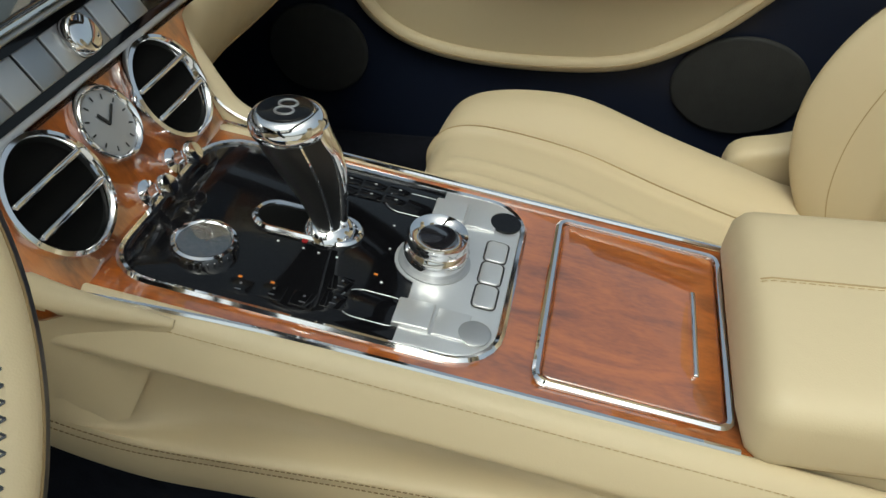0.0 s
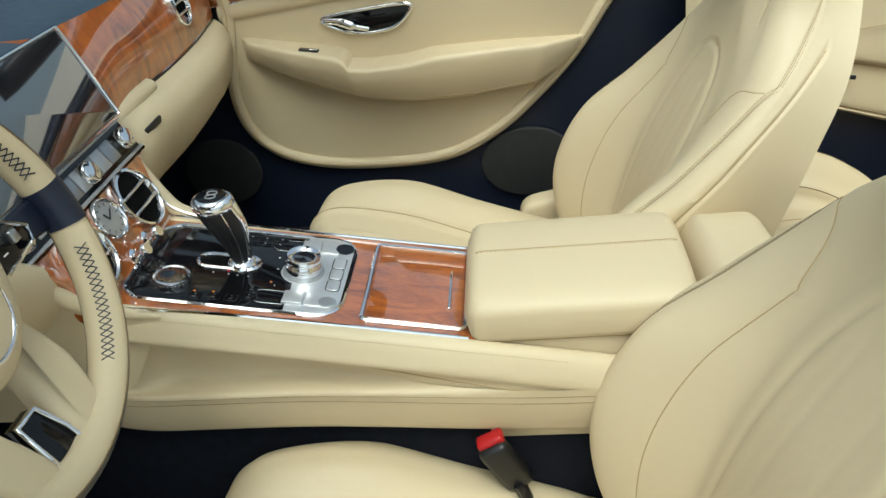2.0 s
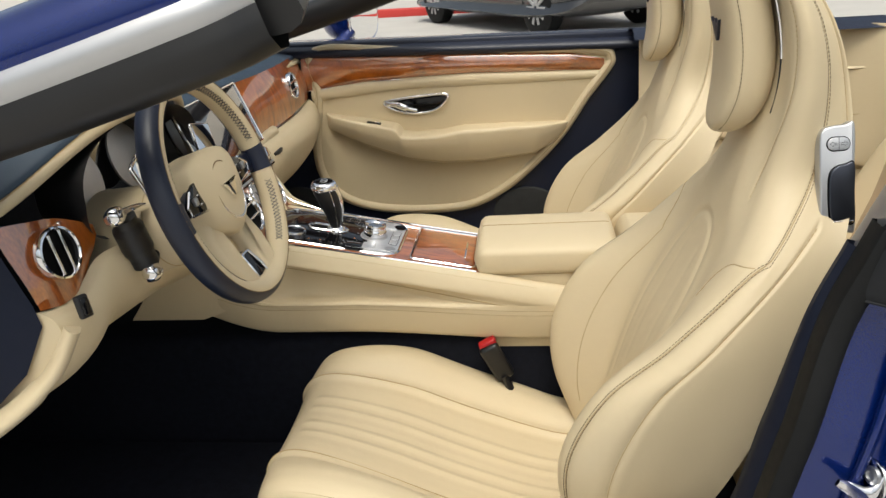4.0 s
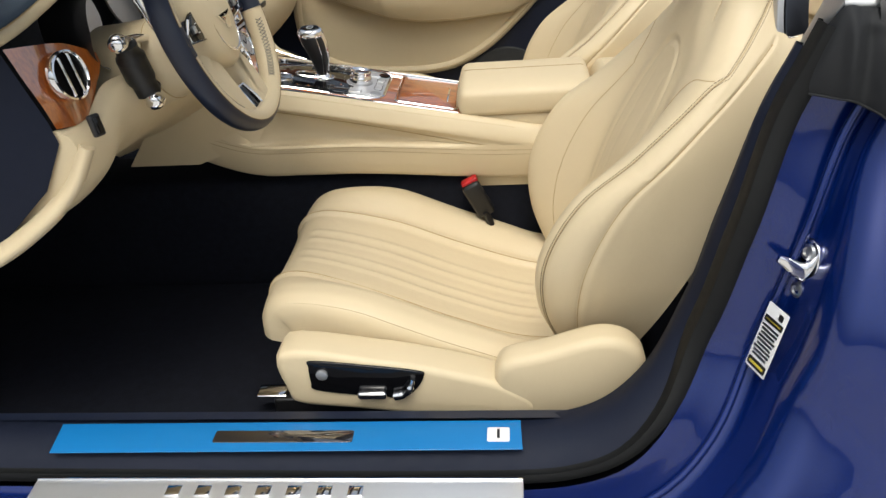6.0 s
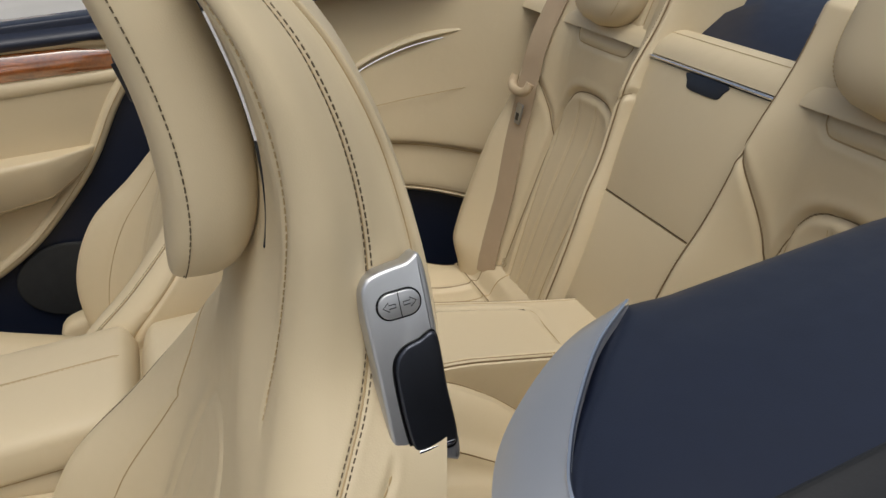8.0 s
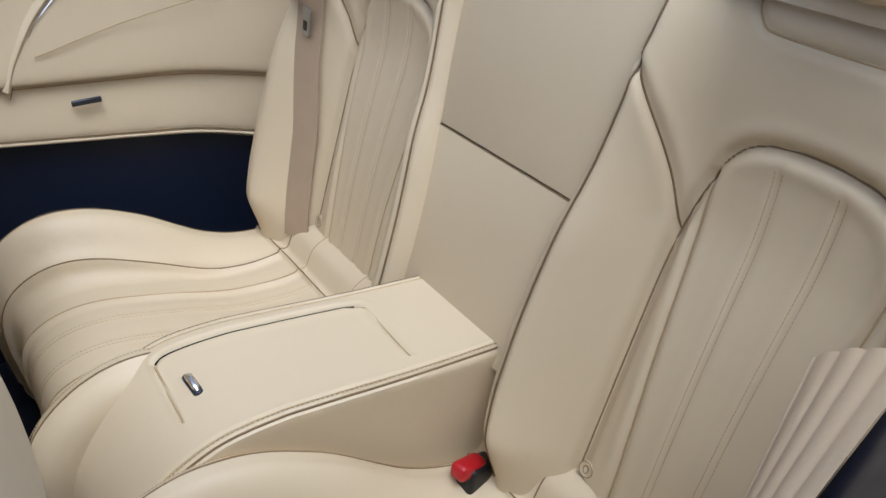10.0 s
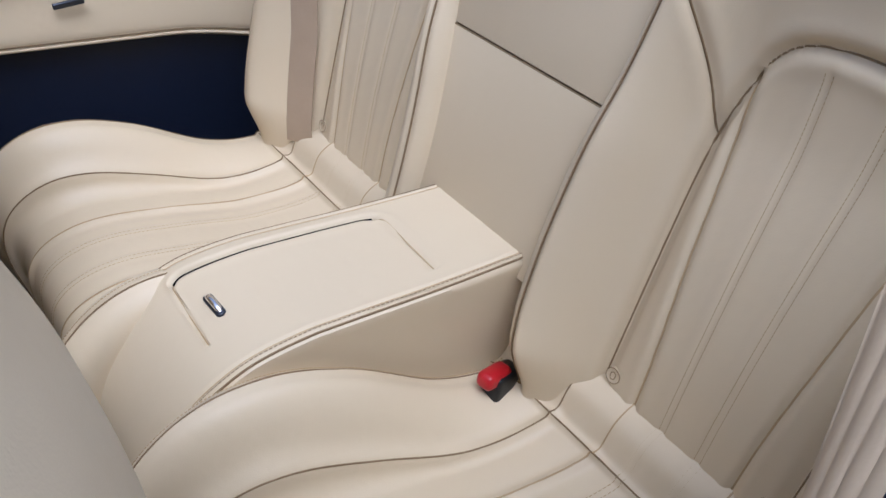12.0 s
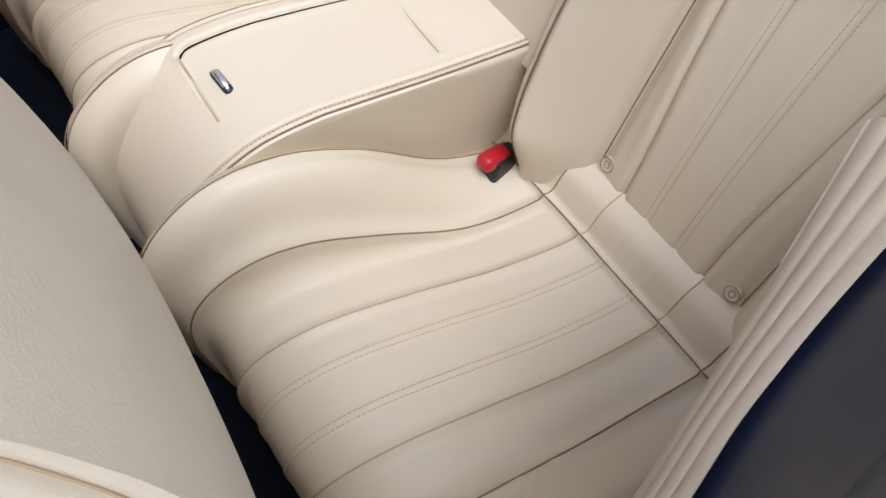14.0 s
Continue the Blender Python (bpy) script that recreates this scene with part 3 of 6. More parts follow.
# flat black plate in place of the gate's shaded depth
part("gate_well_shade", plate(GATE, 0.0046, 0.0054, 0.0003, CM), VOID, console)
part("lever_boot", turned([(0.020, 0.004), (0.0185, 0.008), (0.0145, 0.0115), (0.0105, 0.013), (0.001, 0.0135)], 32, CM @ pose(-0.037, 0.006, 0.001)), CHROME, console, "chrome collar of the lever")

# armrest
arm = thing("armrest", "padded cream leather armrest lid on the console", "armrest")


def pillow(x0, x1, hy, z0, z1, r, n=44, sl=0.06):
    rows = []
    for u in np.linspace(-1, 1, 40):
        x = (x0 + x1) / 2 + (x1 - x0) / 2 * u
        e = np.sqrt(max(0.0, 1 - max(0, (abs(u) - 1 + r / (x1 - x0) * 2) / (r / (x1 - x0) * 2)) ** 2))
        h = (z1 - z0) / 2
        k = 0.06 + 0.94 * e
        row = []
        for q in np.linspace(0, 2 * np.pi, n, endpoint=False):
            c, s = math.cos(q), math.sin(q)
            p = 0.42
            y = hy * np.sign(c) * abs(c) ** p * (1 - (1 - k) * 0.25)
            z = (z0 + z1) / 2 + h * np.sign(s) * abs(s) ** p * k
            row.append((x, y, z + sl * (x - x0) + (0.010 * (1 - (y / hy) ** 2) if s > 0 else 0)))
        rows.append(row)
    return np.array(rows)


P = pillow(0.262, 0.547, 0.109, 0.668, 0.734, 0.022, sl=0.012)
part("lid", capped(P), LEATHER, arm)
part("lid_seam", tube(P[2:38, 11] + (0, 0, 0.0002), 0.0007, n=5), SEAMM, arm)
part("stitching", stitches(P[2:38, 11] + (0, -0.003, 0.0004), 0.006, 0.0004), SEAMM, arm)
part("lid_seam", tube(P[1:38, 24 + 2] + (0, -0.0006, 0), 0.0010, n=5), SEAMM, arm)
P = pillow(0.549, 0.665, 0.104, 0.60, 0.736, 0.03, sl=0.0)
part("rear_block", capped(P), LEATHER, console, "cream leather rear end of the console")
part("rear_base", rbox(0.375, 0.20, 0.20, 0.02, pose(0.4625, 0, 0.60)), LEATHER, console)

# ---- front seats ----
def front_seat(sg, label):
    """sg -1: driver's side, +1: passenger's."""
    seat = thing("front_seat", label, "car seat", "front seats")
    Y0 = sg * 0.352

    # cushion: t runs from the back (0) to the front (1) and down the nose
    spine = cat([(0.50, 0.375), (0.39, 0.385), (0.26, 0.430), (0.12, 0.490), (0.02, 0.522), (-0.032, 0.520), (-0.060, 0.490), (-0.064, 0.45)], 200) + (0, 0.045 if sg > 0 else 0.0)
    L = np.r_[0, np.cumsum(np.linalg.norm(np.diff(spine, axis=0), axis=1))]
    sn = np.gradient(spine, axis=0)
    sn = np.stack([sn[:, 1], -sn[:, 0]], 1)
    sn /= np.linalg.norm(sn, axis=1)[:, None]
    uu = L / L[-1]

    def cushion(s, t):
        x, z = np.interp(t, uu, spine[:, 0]), np.interp(t, uu, spine[:, 1])
        nx, nz = np.interp(t, uu, sn[:, 0]), np.interp(t, uu, sn[:, 1])
        hw = 0.262 - 0.035 * sstep(t, 0.55, 0.95) - 0.02 * sstep(0.25 - t, 0, 0.25)
        q = np.clip(np.abs(s), 0, 1.6)
        inner = np.minimum(q, 1.0)
        bol = np.where(s * sg > 0, 0.034 if sg > 0 else 0.042, 0.036) * sstep(inner, 0.50, 0.80) * (1 - 0.95 * sstep(t, 0.60, 0.95)) * (0.75 + 0.25 * sstep(t, 0, 0.3))
        rnd = np.clip((inner - 0.86) / 0.14, 0, 1)
        drop = 0.030 * (1 - np.sqrt(np.maximum(0, 1 - rnd ** 2)))
        skirt = np.clip(q - 1.0, 0, 0.6) * 0.16
        n = bol - drop - skirt - 0.010 * (1 - (inner / 0.6) ** 2) * (inner < 0.6)
        x = x - 0.016 * (1 - inner ** 2) * sstep(t, 0.55, 0.9)
        return x + nx * n, Y0 + np.sign(s) * hw * (inner - 0.02 * np.clip(q - 1, 0, 1)), z + nz * n

    seams = [([(-0.55, 0.05), (-0.55, 0.45), (-0.53, 0.80), (-0.52, 0.99)], 0.006, 0.006), ([(0.55, 0.05), (0.55, 0.45), (0.53, 0.80), (0.52, 0.99)], 0.006, 0.006)]
    for k in range(2):
        for g in (-1, 1):
            s = g * (0.10 + 0.13 * k)
            seams.append(([(s, 0.06), (s * 1.02, 0.45), (s, 0.84)], 0.0028, 0.005))
    seams.append(([(-0.975, 0.10), (-0.975, 0.6), (-0.97, 0.98)], 0.002, 0.004))
    seams.append(([(0.975, 0.10), (0.975, 0.6), (0.97, 0.98)], 0.002, 0.004))
    C = Skin(cushion, 0.25, L[-1], seams, flip=True)
    part("seat_cushion", C.mesh(-1.58, 1.58, 0.0, 1.0, 150, 110), LEATHER, seat, "cream leather cushion with pleated centre")
    # seam tubes carry the groove's shade in their darker colour
    for k in range(len(seams)):
        if k < 2 or k > 5:
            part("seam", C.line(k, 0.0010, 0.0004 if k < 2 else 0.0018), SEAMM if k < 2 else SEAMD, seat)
    for k in (6, 7):
        for d in (-0.004, 0.004):
            part("stitching", C.thread(seams[k][0], d, 0.005, 0.0006, 0.0022), THREAD, seat)

    # backrest: t runs up, s across; the front skin wraps over the bolsters to the rear
    H = 0.95
    tk = np.linspace(0, 1, 10)
    ridge = cat([(0.450, 0.40), (0.412, 0.50), (0.413, 0.60), (0.465, 0.70), (0.555, 0.775), (0.640, 0.865), (0.692, 0.965), (0.716, 1.08), (0.708, 1.18), (0.684, 1.245)], 200)
    middle = cat([(0.50, 0.40), (0.505, 0.50), (0.530, 0.60), (0.565, 0.70), (0.605, 0.785), (0.645, 0.87), (0.675, 0.965), (0.712, 1.08), (0.712, 1.18), (0.690, 1.25)], 200)
    behind = cat([(0.575, 0.39), (0.62, 0.49), (0.665, 0.60), (0.70, 0.71), (0.735, 0.80), (0.776, 0.885), (0.808, 0.985), (0.801, 1.085), (0.774, 1.17), (0.730, 1.24)], 200)
    wid = cat(np.stack([tk, [0.205, 0.240, 0.262, 0.270, 0.258, 0.218, 0.138, 0.132, 0.130, 0.112]], 1), 200)
    tt = np.linspace(0, 1, 200)

    def back(s, t):
        hw = np.interp(t, wid[:, 0], wid[:, 1])
        q = np.abs(s)
        inner = np.minimum(q, 1.0)
        w = sstep(inner, 0.42, 0.84)
        rx, rz = np.interp(t, tt, ridge[:, 0]), np.interp(t, tt, ridge[:, 1])
        mx_, mz = np.interp(t, tt, middle[:, 0]), np.interp(t, tt, middle[:, 1])
        bx, bz = np.interp(t, tt, behind[:, 0]), np.interp(t, tt, behind[:, 1])
        e = np.clip((inner - 0.80) / 0.20, 0, 1)
        k = 0.26 * (1 - np.sqrt(np.maximum(0, 1 - e ** 2))) + 0.74 * np.clip((q - 1.0) / 0.6, 0, 1)
        fx, fz = mx_ * (1 - w) + rx * w, mz * (1 - w) + rz * w
        side = np.sign(s) * hw * (inner - (0.10 + 0.22 * sstep(t, 0.60, 0.80)) * sstep(q, 1.0, 1.6))
        return fx * (1 - k) + bx * k, Y0 + side, fz * (1 - k) + bz * k

    edge = [(0.93, 0.03), (0.91, 0.2), (0.90, 0.38), (0.92, 0.48), (0.98, 0.555), (1.10, 0.61), (1.21, 0.66), (1.26, 0.74), (1.30, 0.84), (1.31, 0.93), (1.30, 0.99)]
    second = [(1.04, 0.06), (1.03, 0.25), (1.03, 0.40), (1.08, 0.50), (1.20, 0.56), (1.34, 0.60)]
    wing = [(0.72, 0.64), (0.80, 0.70), (0.90, 0.78), (0.94, 0.87), (0.92, 0.98)]
    rim = [(1.54, 0.70), (1.55, 0.80), (1.55, 0.90), (1.55, 0.98)]
    arch = [(-0.36, 0.08), (-0.34, 0.30), (-0.30, 0.48), (-0.16, 0.56), (0.16, 0.56), (0.30, 0.48), (0.34, 0.30), (0.36, 0.08)]
    bs = [(edge, 0.0018, 0.004), ([(-a, b) for a, b in edge], 0.0018, 0.004)]
    for g in (-1, 1):
        bs.append(([(g * 0.58, 0.475), (g * 0.68, 0.53), (g * 0.82, 0.56), (g * 0.98, 0.565)], 0.0012, 0.004))
        bs.append(([(g * a, b) for a, b in second], 0.003, 0.004))
    for g in (-1, 1):
        bs.append(([(g * a, b) for a, b in wing], 0.0012, 0.003))
        bs.append(([(g * a, b) for a, b in rim], 0.0025, 0.003))
    bs.append((arch, 0.0025, 0.006))
    for s in (-0.13, 0.13):
        bs.append(([(s, 0.08), (s, 0.25), (s, 0.50)], 0.0006, 0.006))
    nb = len(bs)
    for g in (-1, 1):
        bs.append(([(g * 0.64, 0.06), (g * 0.62, 0.26), (g * 0.60, 0.40), (g * 0.58, 0.475)], 0.0014, 0.004))
    K = Skin(back, 0.25, H, bs, flip=True)
    part("backrest", K.mesh(-1.6, 1.6, 0.0, 1.0, 250, 190), LEATHER, seat, "cream leather backrest with wide side bolsters")
    for k in range(6):
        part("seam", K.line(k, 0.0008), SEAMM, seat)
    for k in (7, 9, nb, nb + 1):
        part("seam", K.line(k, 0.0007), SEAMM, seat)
    for k in (0, 1):
        for d in (-0.0027, 0.0027):
            bold = (k == 0) == (sg > 0)
            part("stitching", K.thread(bs[k][0], d, 0.0055, 0.0006 if bold else 0.00045, 0.0018 if bold else 0.0012), THREAD, seat)
    for k in (6, 8):
        part("stitching", K.thread(bs[k][0], 0.0, 0.006, 0.0005, 0.0010), SEAMM, seat)
    # rear shell
    S, T = np.meshgrid(np.linspace(-1, 1, 30), np.linspace(0, 1, 40))
    P = np.stack(back(np.sign(S) * 1.6, T), -1)
    P[..., 1] = Y0 + (P[..., 1] - Y0) * np.abs(S)
    P[..., 0] += 0.012 * (1 - S ** 2)
    part("rear_shell", sheet(P), LEATHER, seat)
    top = np.stack(back(np.linspace(-1.6, 1.6, 60), np.ones(60)), -1)
    rear = np.stack([np.full(60, top[0][0] + 0.004), np.linspace(top[0][1], top[-1][1], 60), np.full(60, top[0][2])], -1)
    part("top_closing", sheet(np.array([top, (top + rear) / 2 + (0.0, 0, 0.012), rear])), LEATHER, seat)
    # headrest pad, teardrop-shaped, in the hollow between the wings
    slit = cat([(0.690, 1.006), (0.704, 1.035), (0.714, 1.07), (0.717, 1.11), (0.714, 1.15), (0.706, 1.19), (0.694, 1.23), (0.676, 1.265)], 60)
    gs = np.gradient(slit, axis=0)
    gs /= np.linalg.norm(gs, axis=1)[:, None]
    fw = np.tile((-0.995, 0.09), (60, 1))
    rows = []
    for v in np.linspace(-1, 1, 44):
        j = (v + 1) / 2 * 59
        c = np.array([np.interp(j, range(60), slit[:, k]) for k in (0, 1)])
        f = np.array([np.interp(j, range(60), fw[:, k]) for k in (0, 1)])
        e = (max(0.0, 1 - abs(v) ** (2.6 if v < 0 else 5.0))) ** (0.60 if v < 0 else 0.5) * 0.97 + 0.03
        row = []
        for a in np.linspace(0, 2 * np.pi, 48, endpoint=False):
            ca, sa = math.cos(a), math.sin(a)
            y = (0.071 - 0.003 * v) * e * np.sign(ca) * abs(ca) ** 0.45
            n = 0.034 * e ** 0.6 * np.sign(sa) * abs(sa) ** 0.70 + 0.033
            q = c + f * n
            row.append((q[0], Y0 + y, q[1]))
        rows.append(row)
    R = np.array(rows)
    hr = part("headrest", capped(R), LEATHER, seat, "padded cream leather headrest with stitched border")
    cen = R.mean(1)
    for w in (0.0, 1.0):
        loop = []
        for col, rws in ((3, range(2, 41)), (21, range(40, 1, -1))):
            for i in rws:
                loop.append(R[i, col] * (1 - 0.06 * w) + (cen[i] + (np.array((fw[30][0], 0, fw[30][1])) * 0.03)) * 0.06 * w)
        loop = np.array(loop)
        out_ = loop - cen.mean(0)
        out_ /= np.linalg.norm(out_, axis=1)[:, None]
        part("stitching", stitches(np.vstack([loop, loop[:1]]) + np.vstack([out_, out_[:1]]) * 0.0008, 0.006, 0.00055), THREAD, hr)
    wings = cat([(-0.024, 0.014), (-0.008, 0.008), (0.0, 0.014), (0.008, 0.008), (0.024, 0.014), (0.013, -0.002), (0.004, -0.016), (-0.004, -0.016), (-0.013, -0.002)], 36, True)
    part("emblem", moved(plate(wings, -0.004, 0.0014, 0.0006), basis(tuple(R[25, 12]), (0, 1, 0), tuple(R[27, 12] - R[23, 12]))), NAVY, hr, "dark embroidered wing shape")
    for g in (-1, 1):
        line = np.array([(slit[j][0] - 0.001, Y0 + g * (0.0725 - 0.003 * (j / 59 * 2 - 1)), slit[j][1]) for j in range(12, 56)])
        # no slit is cut: a black tube stands for its shade
        part("slit_shadow", tube(line, 0.0022, n=6), BLACKP, seat, "black strip for the shade in the slit beside the headrest")
        part("headrest_trim", tube(line[16:34] + (0.0, g * 0.0015, 0.0), 0.0019, n=6), CHROME, seat, "slim chrome strip beside the headrest")

    # shoulder release plate with slide button
    c = np.array((0.777, Y0 + sg * 0.142, 0.975))
    RM = basis(tuple(c), (1.0, -sg * 0.06, 0.0), (-0.02, -sg * 0.27, 0.96))
    zs = 1 if RM.to_3x3()[1][2] * sg > 0 else -1

    def ro(a, b):
        return tuple(sorted((a * zs, b * zs)))

    o = cat([(0.0225, 0.068), (0.0225, 0.0), (0.0225, -0.068), (0.010, -0.070), (-0.012, -0.069), (-0.021, -0.062), (-0.0225, -0.045), (-0.0225, 0.0), (-0.0225, 0.048), (-0.019, 0.062), (-0.010, 0.067), (0.010, 0.069)], 90, True)
    rp = part("release_plate", moved(plate(o, *ro(-0.012, 0.007), 0.003), RM), SATIN, seat, "satin metal seat release plate")
    ho = cat([(0.0205, 0.018), (0.0208, -0.02), (0.0205, -0.057), (0.008, -0.060), (-0.006, -0.058), (-0.0105, -0.050), (-0.012, -0.02), (-0.0105, 0.004), (-0.003, 0.014), (0.008, 0.017)], 70, True)
    part("handle_rim", moved(plate(ho * (1.07, 1.04) + (-0.0005, 0.0005), *ro(0.004, 0.0076), 0.0006), RM), PIANO, rp, "black gap round the handle")
    part("release_handle", moved(plate(ho + (0.0006, 0), *ro(0.004, 0.0095), 0.0022), RM), DARKMETAL, rp, "dark brushed release handle")
    part("handle_lip", moved(rbox(0.026, 0.0022, 0.0012, 0.0005, pose(0.006, -0.0575, 0.0097 * zs)), RM), CHROME, rp, "bright lower lip")
    part("button_rim", moved(plate(rrect(0.031, 0.0195, 0.0097) + (0.001, 0.044), *ro(0.004, 0.0078), 0.0006), RM), PIANO, rp, "black button outline")
    sb = part("slide_button", moved(plate(rrect(0.0285, 0.017, 0.0084) + (0.001, 0.044), *ro(0.004, 0.0092), 0.001), RM), SATIN, rp, "twin arrow slide button")
    part("button_split", moved(rbox(0.0006, 0.0165, 0.0006, 0, pose(0.001, 0.044, 0.0093 * zs)), RM), BLACKP, sb)
    for g in (-1, 1):
        ar = np.array([(0.0045, 0.0012), (0.0, 0.0012), (0.0, 0.0032), (-0.0042, 0.0), (0.0, -0.0032), (0.0, -0.0012), (0.0045, -0.0012)]) * (-g, 1) + (0.001 + g * 0.0072, 0.044)
        part("arrow_mark", moved(tube([(x, y, 0.0093 * zs) for x, y in ar], 0.00035, True, 4), RM), BLACKP, sb)

    # side shell, switches and recliner cover
    yo = Y0 + sg * 0.300
    sh = cat([(0.0, 0.500), (0.15, 0.484), (0.25, 0.463), (0.335, 0.438), (0.372, 0.420), (0.400, 0.400), (0.402, 0.378), (0.370, 0.358), (0.30, 0.362), (0.10, 0.385), (0.02, 0.395), (0.0, 0.42)], 60, True)
    if sg > 0:
        sh[:, 1] -= 0.045 * sstep(sh[:, 1], 0.40, 0.46)
    SM = basis((0, yo, 0), (1, 0, 0), (0, 0, 1))
    part("side_shell", moved(plate(sh, -0.035, 0.035, 0.012), SM), LEATHER, seat, "cream leather lower side shell")
    rc = cat([(0.345, 0.462), (0.42, 0.49), (0.50, 0.515), (0.55, 0.505), (0.575, 0.47), (0.562, 0.42), (0.525, 0.372), (0.44, 0.350), (0.352, 0.362)], 50, True)
    part("recliner_cover", moved(plate(rc, -0.025, 0.033, 0.016), SM), LEATHER, seat, "rounded cream recliner cover")
    tail = cat([(0.33, 0.43), (0.40, 0.41), (0.49, 0.400), (0.525, 0.378), (0.48, 0.356), (0.40, 0.350), (0.33, 0.362)], 40, True)
    part("shell_tail", moved(plate(tail, -0.030, 0.030, 0.010), SM), LEATHER, seat)
    # outward is -normal of SM for the driver's side
    out = 1 if (SM.to_3x3() @ Vector((0, 0, 1))).y * sg > 0 else -1

    def proud(a, b):
        return (a, b) if out > 0 else (-b, -a)

    SW = SM @ pose(0, -0.047 if sg > 0 else 0.0, 0)
    pn = part("switch_plate", moved(plate(cat([(0.049, 0.487), (0.13, 0.478), (0.218, 0.465), (0.227, 0.455), (0.215, 0.432), (0.190, 0.414), (0.12, 0.418), (0.050, 0.429), (0.043, 0.445), (0.043, 0.475)], 50, True), *proud(0.033, 0.038), 0.0015), SW), PIANO, seat, "gloss black seat switch plate")
    w = SW @ pose(0.064, 0.462, 0.038 * out, 0 if out > 0 else 180, 0, 0)
    part("lumbar_switch", turned([(0.0095, 0), (0.0095, 0.004), (0.007, 0.005), (0, 0.0045)], 20, w), SATIN, pn)
    part("slide_switch", rbox(0.048, 0.014, 0.014, 0.005, SW @ pose(0.142, 0.424, 0.043 * out)), CHROME, pn, "chrome-edged slide switch")
    part("recline_switch", moved(tube(cat([(0.178, 0.420, 0.042 * out), (0.194, 0.425, 0.043 * out), (0.205, 0.438, 0.044 * out), (0.210, 0.453, 0.042 * out)], 20), [0.0075] * 6 + [0.0065] * 8 + [0.0045] * 6), SW), CHROME, pn, "curved recline switch")
    # slide rails
    for y in (-0.2, 0.2):
        part("seat_rail", rbox(0.62, 0.05, 0.035, 0.006, pose(0.24, Y0 + y, 0.30)), BLACKP, seat)
        part("rail_tip", rbox(0.06, 0.035, 0.02, 0.004, pose(-0.075, Y0 + y, 0.31)), CHROME, seat)
    part("seat_pan", rbox(0.50, 0.46, 0.05, 0.02, pose(0.24, Y0, 0.325)), BLACKP, seat)
    part("base_front", rbox(0.03, 0.52, 0.09, 0.012, pose(0.004, Y0, 0.43)), LEATHER, seat)
    return seat


front_seat(-1, "cream leather driver's seat with pleated cushion and side switches")
front_seat(1, "cream leather passenger seat beside the centre console")

buckle = thing("belt_buckle", "black belt buckle with red button beside the driver's seat", "seat belt buckle")
part("housing", rbox(0.040, 0.024, 0.085, 0.008, pose(0.301, -0.134, 0.500, 4, -26, 5)), BLACKP, buckle)
part("red_button", rbox(0.037, 0.021, 0.014, 0.005, pose(0.283, -0.130, 0.5395, 4, -26, 5)), RED, buckle, "red release button")
part("stalk", tube(cat([(0.315, -0.136, 0.47), (0.335, -0.138, 0.41), (0.36, -0.14, 0.31)], 16), 0.014, n=8, flat=0.6), BLACKP, buckle)

# ---- passenger door ----
door = thing("passenger_door", "closed passenger door with cream leather card and walnut waist rail", "car door")
DY = 0.80
DM = basis((0, DY, 0), (1, 0, 0), (0, 0, 1))      # local z points to -y, into the cabin
part("door_base", moved(plate(np.array([(-0.62, 0.30), (0.72, 0.30), (0.74, 1.030), (-0.62, 1.045)]), -0.06, 0.0, 0.01), DM), NAVY, door, "dark navy door base")
P = np.array([[(x, DY + 0.03 - 0.060 * math.sin(a), 1.026 - 0.02 * (x + 0.3) + 0.022 * math.cos(a) - 0.012) for a in np.linspace(-0.9, 2.6, 14)] for x in np.linspace(-0.64, 0.76, 24)])
part("waist_capping", sheet(P), NAVY, door, "navy leather waist capping")
part("outer_waist", rbox(1.5, 0.10, 0.05, 0.015, pose(0.0, DY + 0.07, 1.011, 0, 0.9, 0)), PAINT, door)
CARD = (0.010, 0.024) + cat([(-0.262, 0.86), (-0.285, 0.70), (-0.268, 0.604), (-0.205, 0.540), (-0.10, 0.507), (0.05, 0.498), (0.18, 0.510), (0.285, 0.560), (0.37, 0.630), (0.46, 0.725), (0.53, 0.83), (0.588, 0.905), (0.60, 0.935), (0.57, 0.958), (0.40, 0.972), (0.0, 0.985), (-0.26, 0.992)], 160, True)

part("door_card", moved(plate(CARD, 0.0, 0.012, 0.006), DM), LEATHER, door, "cream leather door card")
lo = np.array(CARD)
part("card_border", moved(tube(np.c_[lo, np.full(len(lo), 0.012)], 0.0135, True, 12, 0.85), DM), LEATHER, door, "rolled cream border")
part("border_seam", moved(tube(np.c_[lo, np.full(len(lo), 0.0250)], 0.0009, True, 5), DM), SEAMM, door)


def band(x0, x1, lower, upper, depth, n=60, m=14):
    rows = []
    for x in np.linspace(x0, x1, n):
        a, b = np.interp(x, *zip(*lower)), np.interp(x, *zip(*upper))
        f = np.interp(x, *zip(*depth))
        rows.append([tuple(DM @ Vector((x, a + (b - a) * v, 0.012 + f * math.sin(math.pi * v) ** 0.6))) for v in np.linspace(0, 1, m)])
    return np.array(rows)


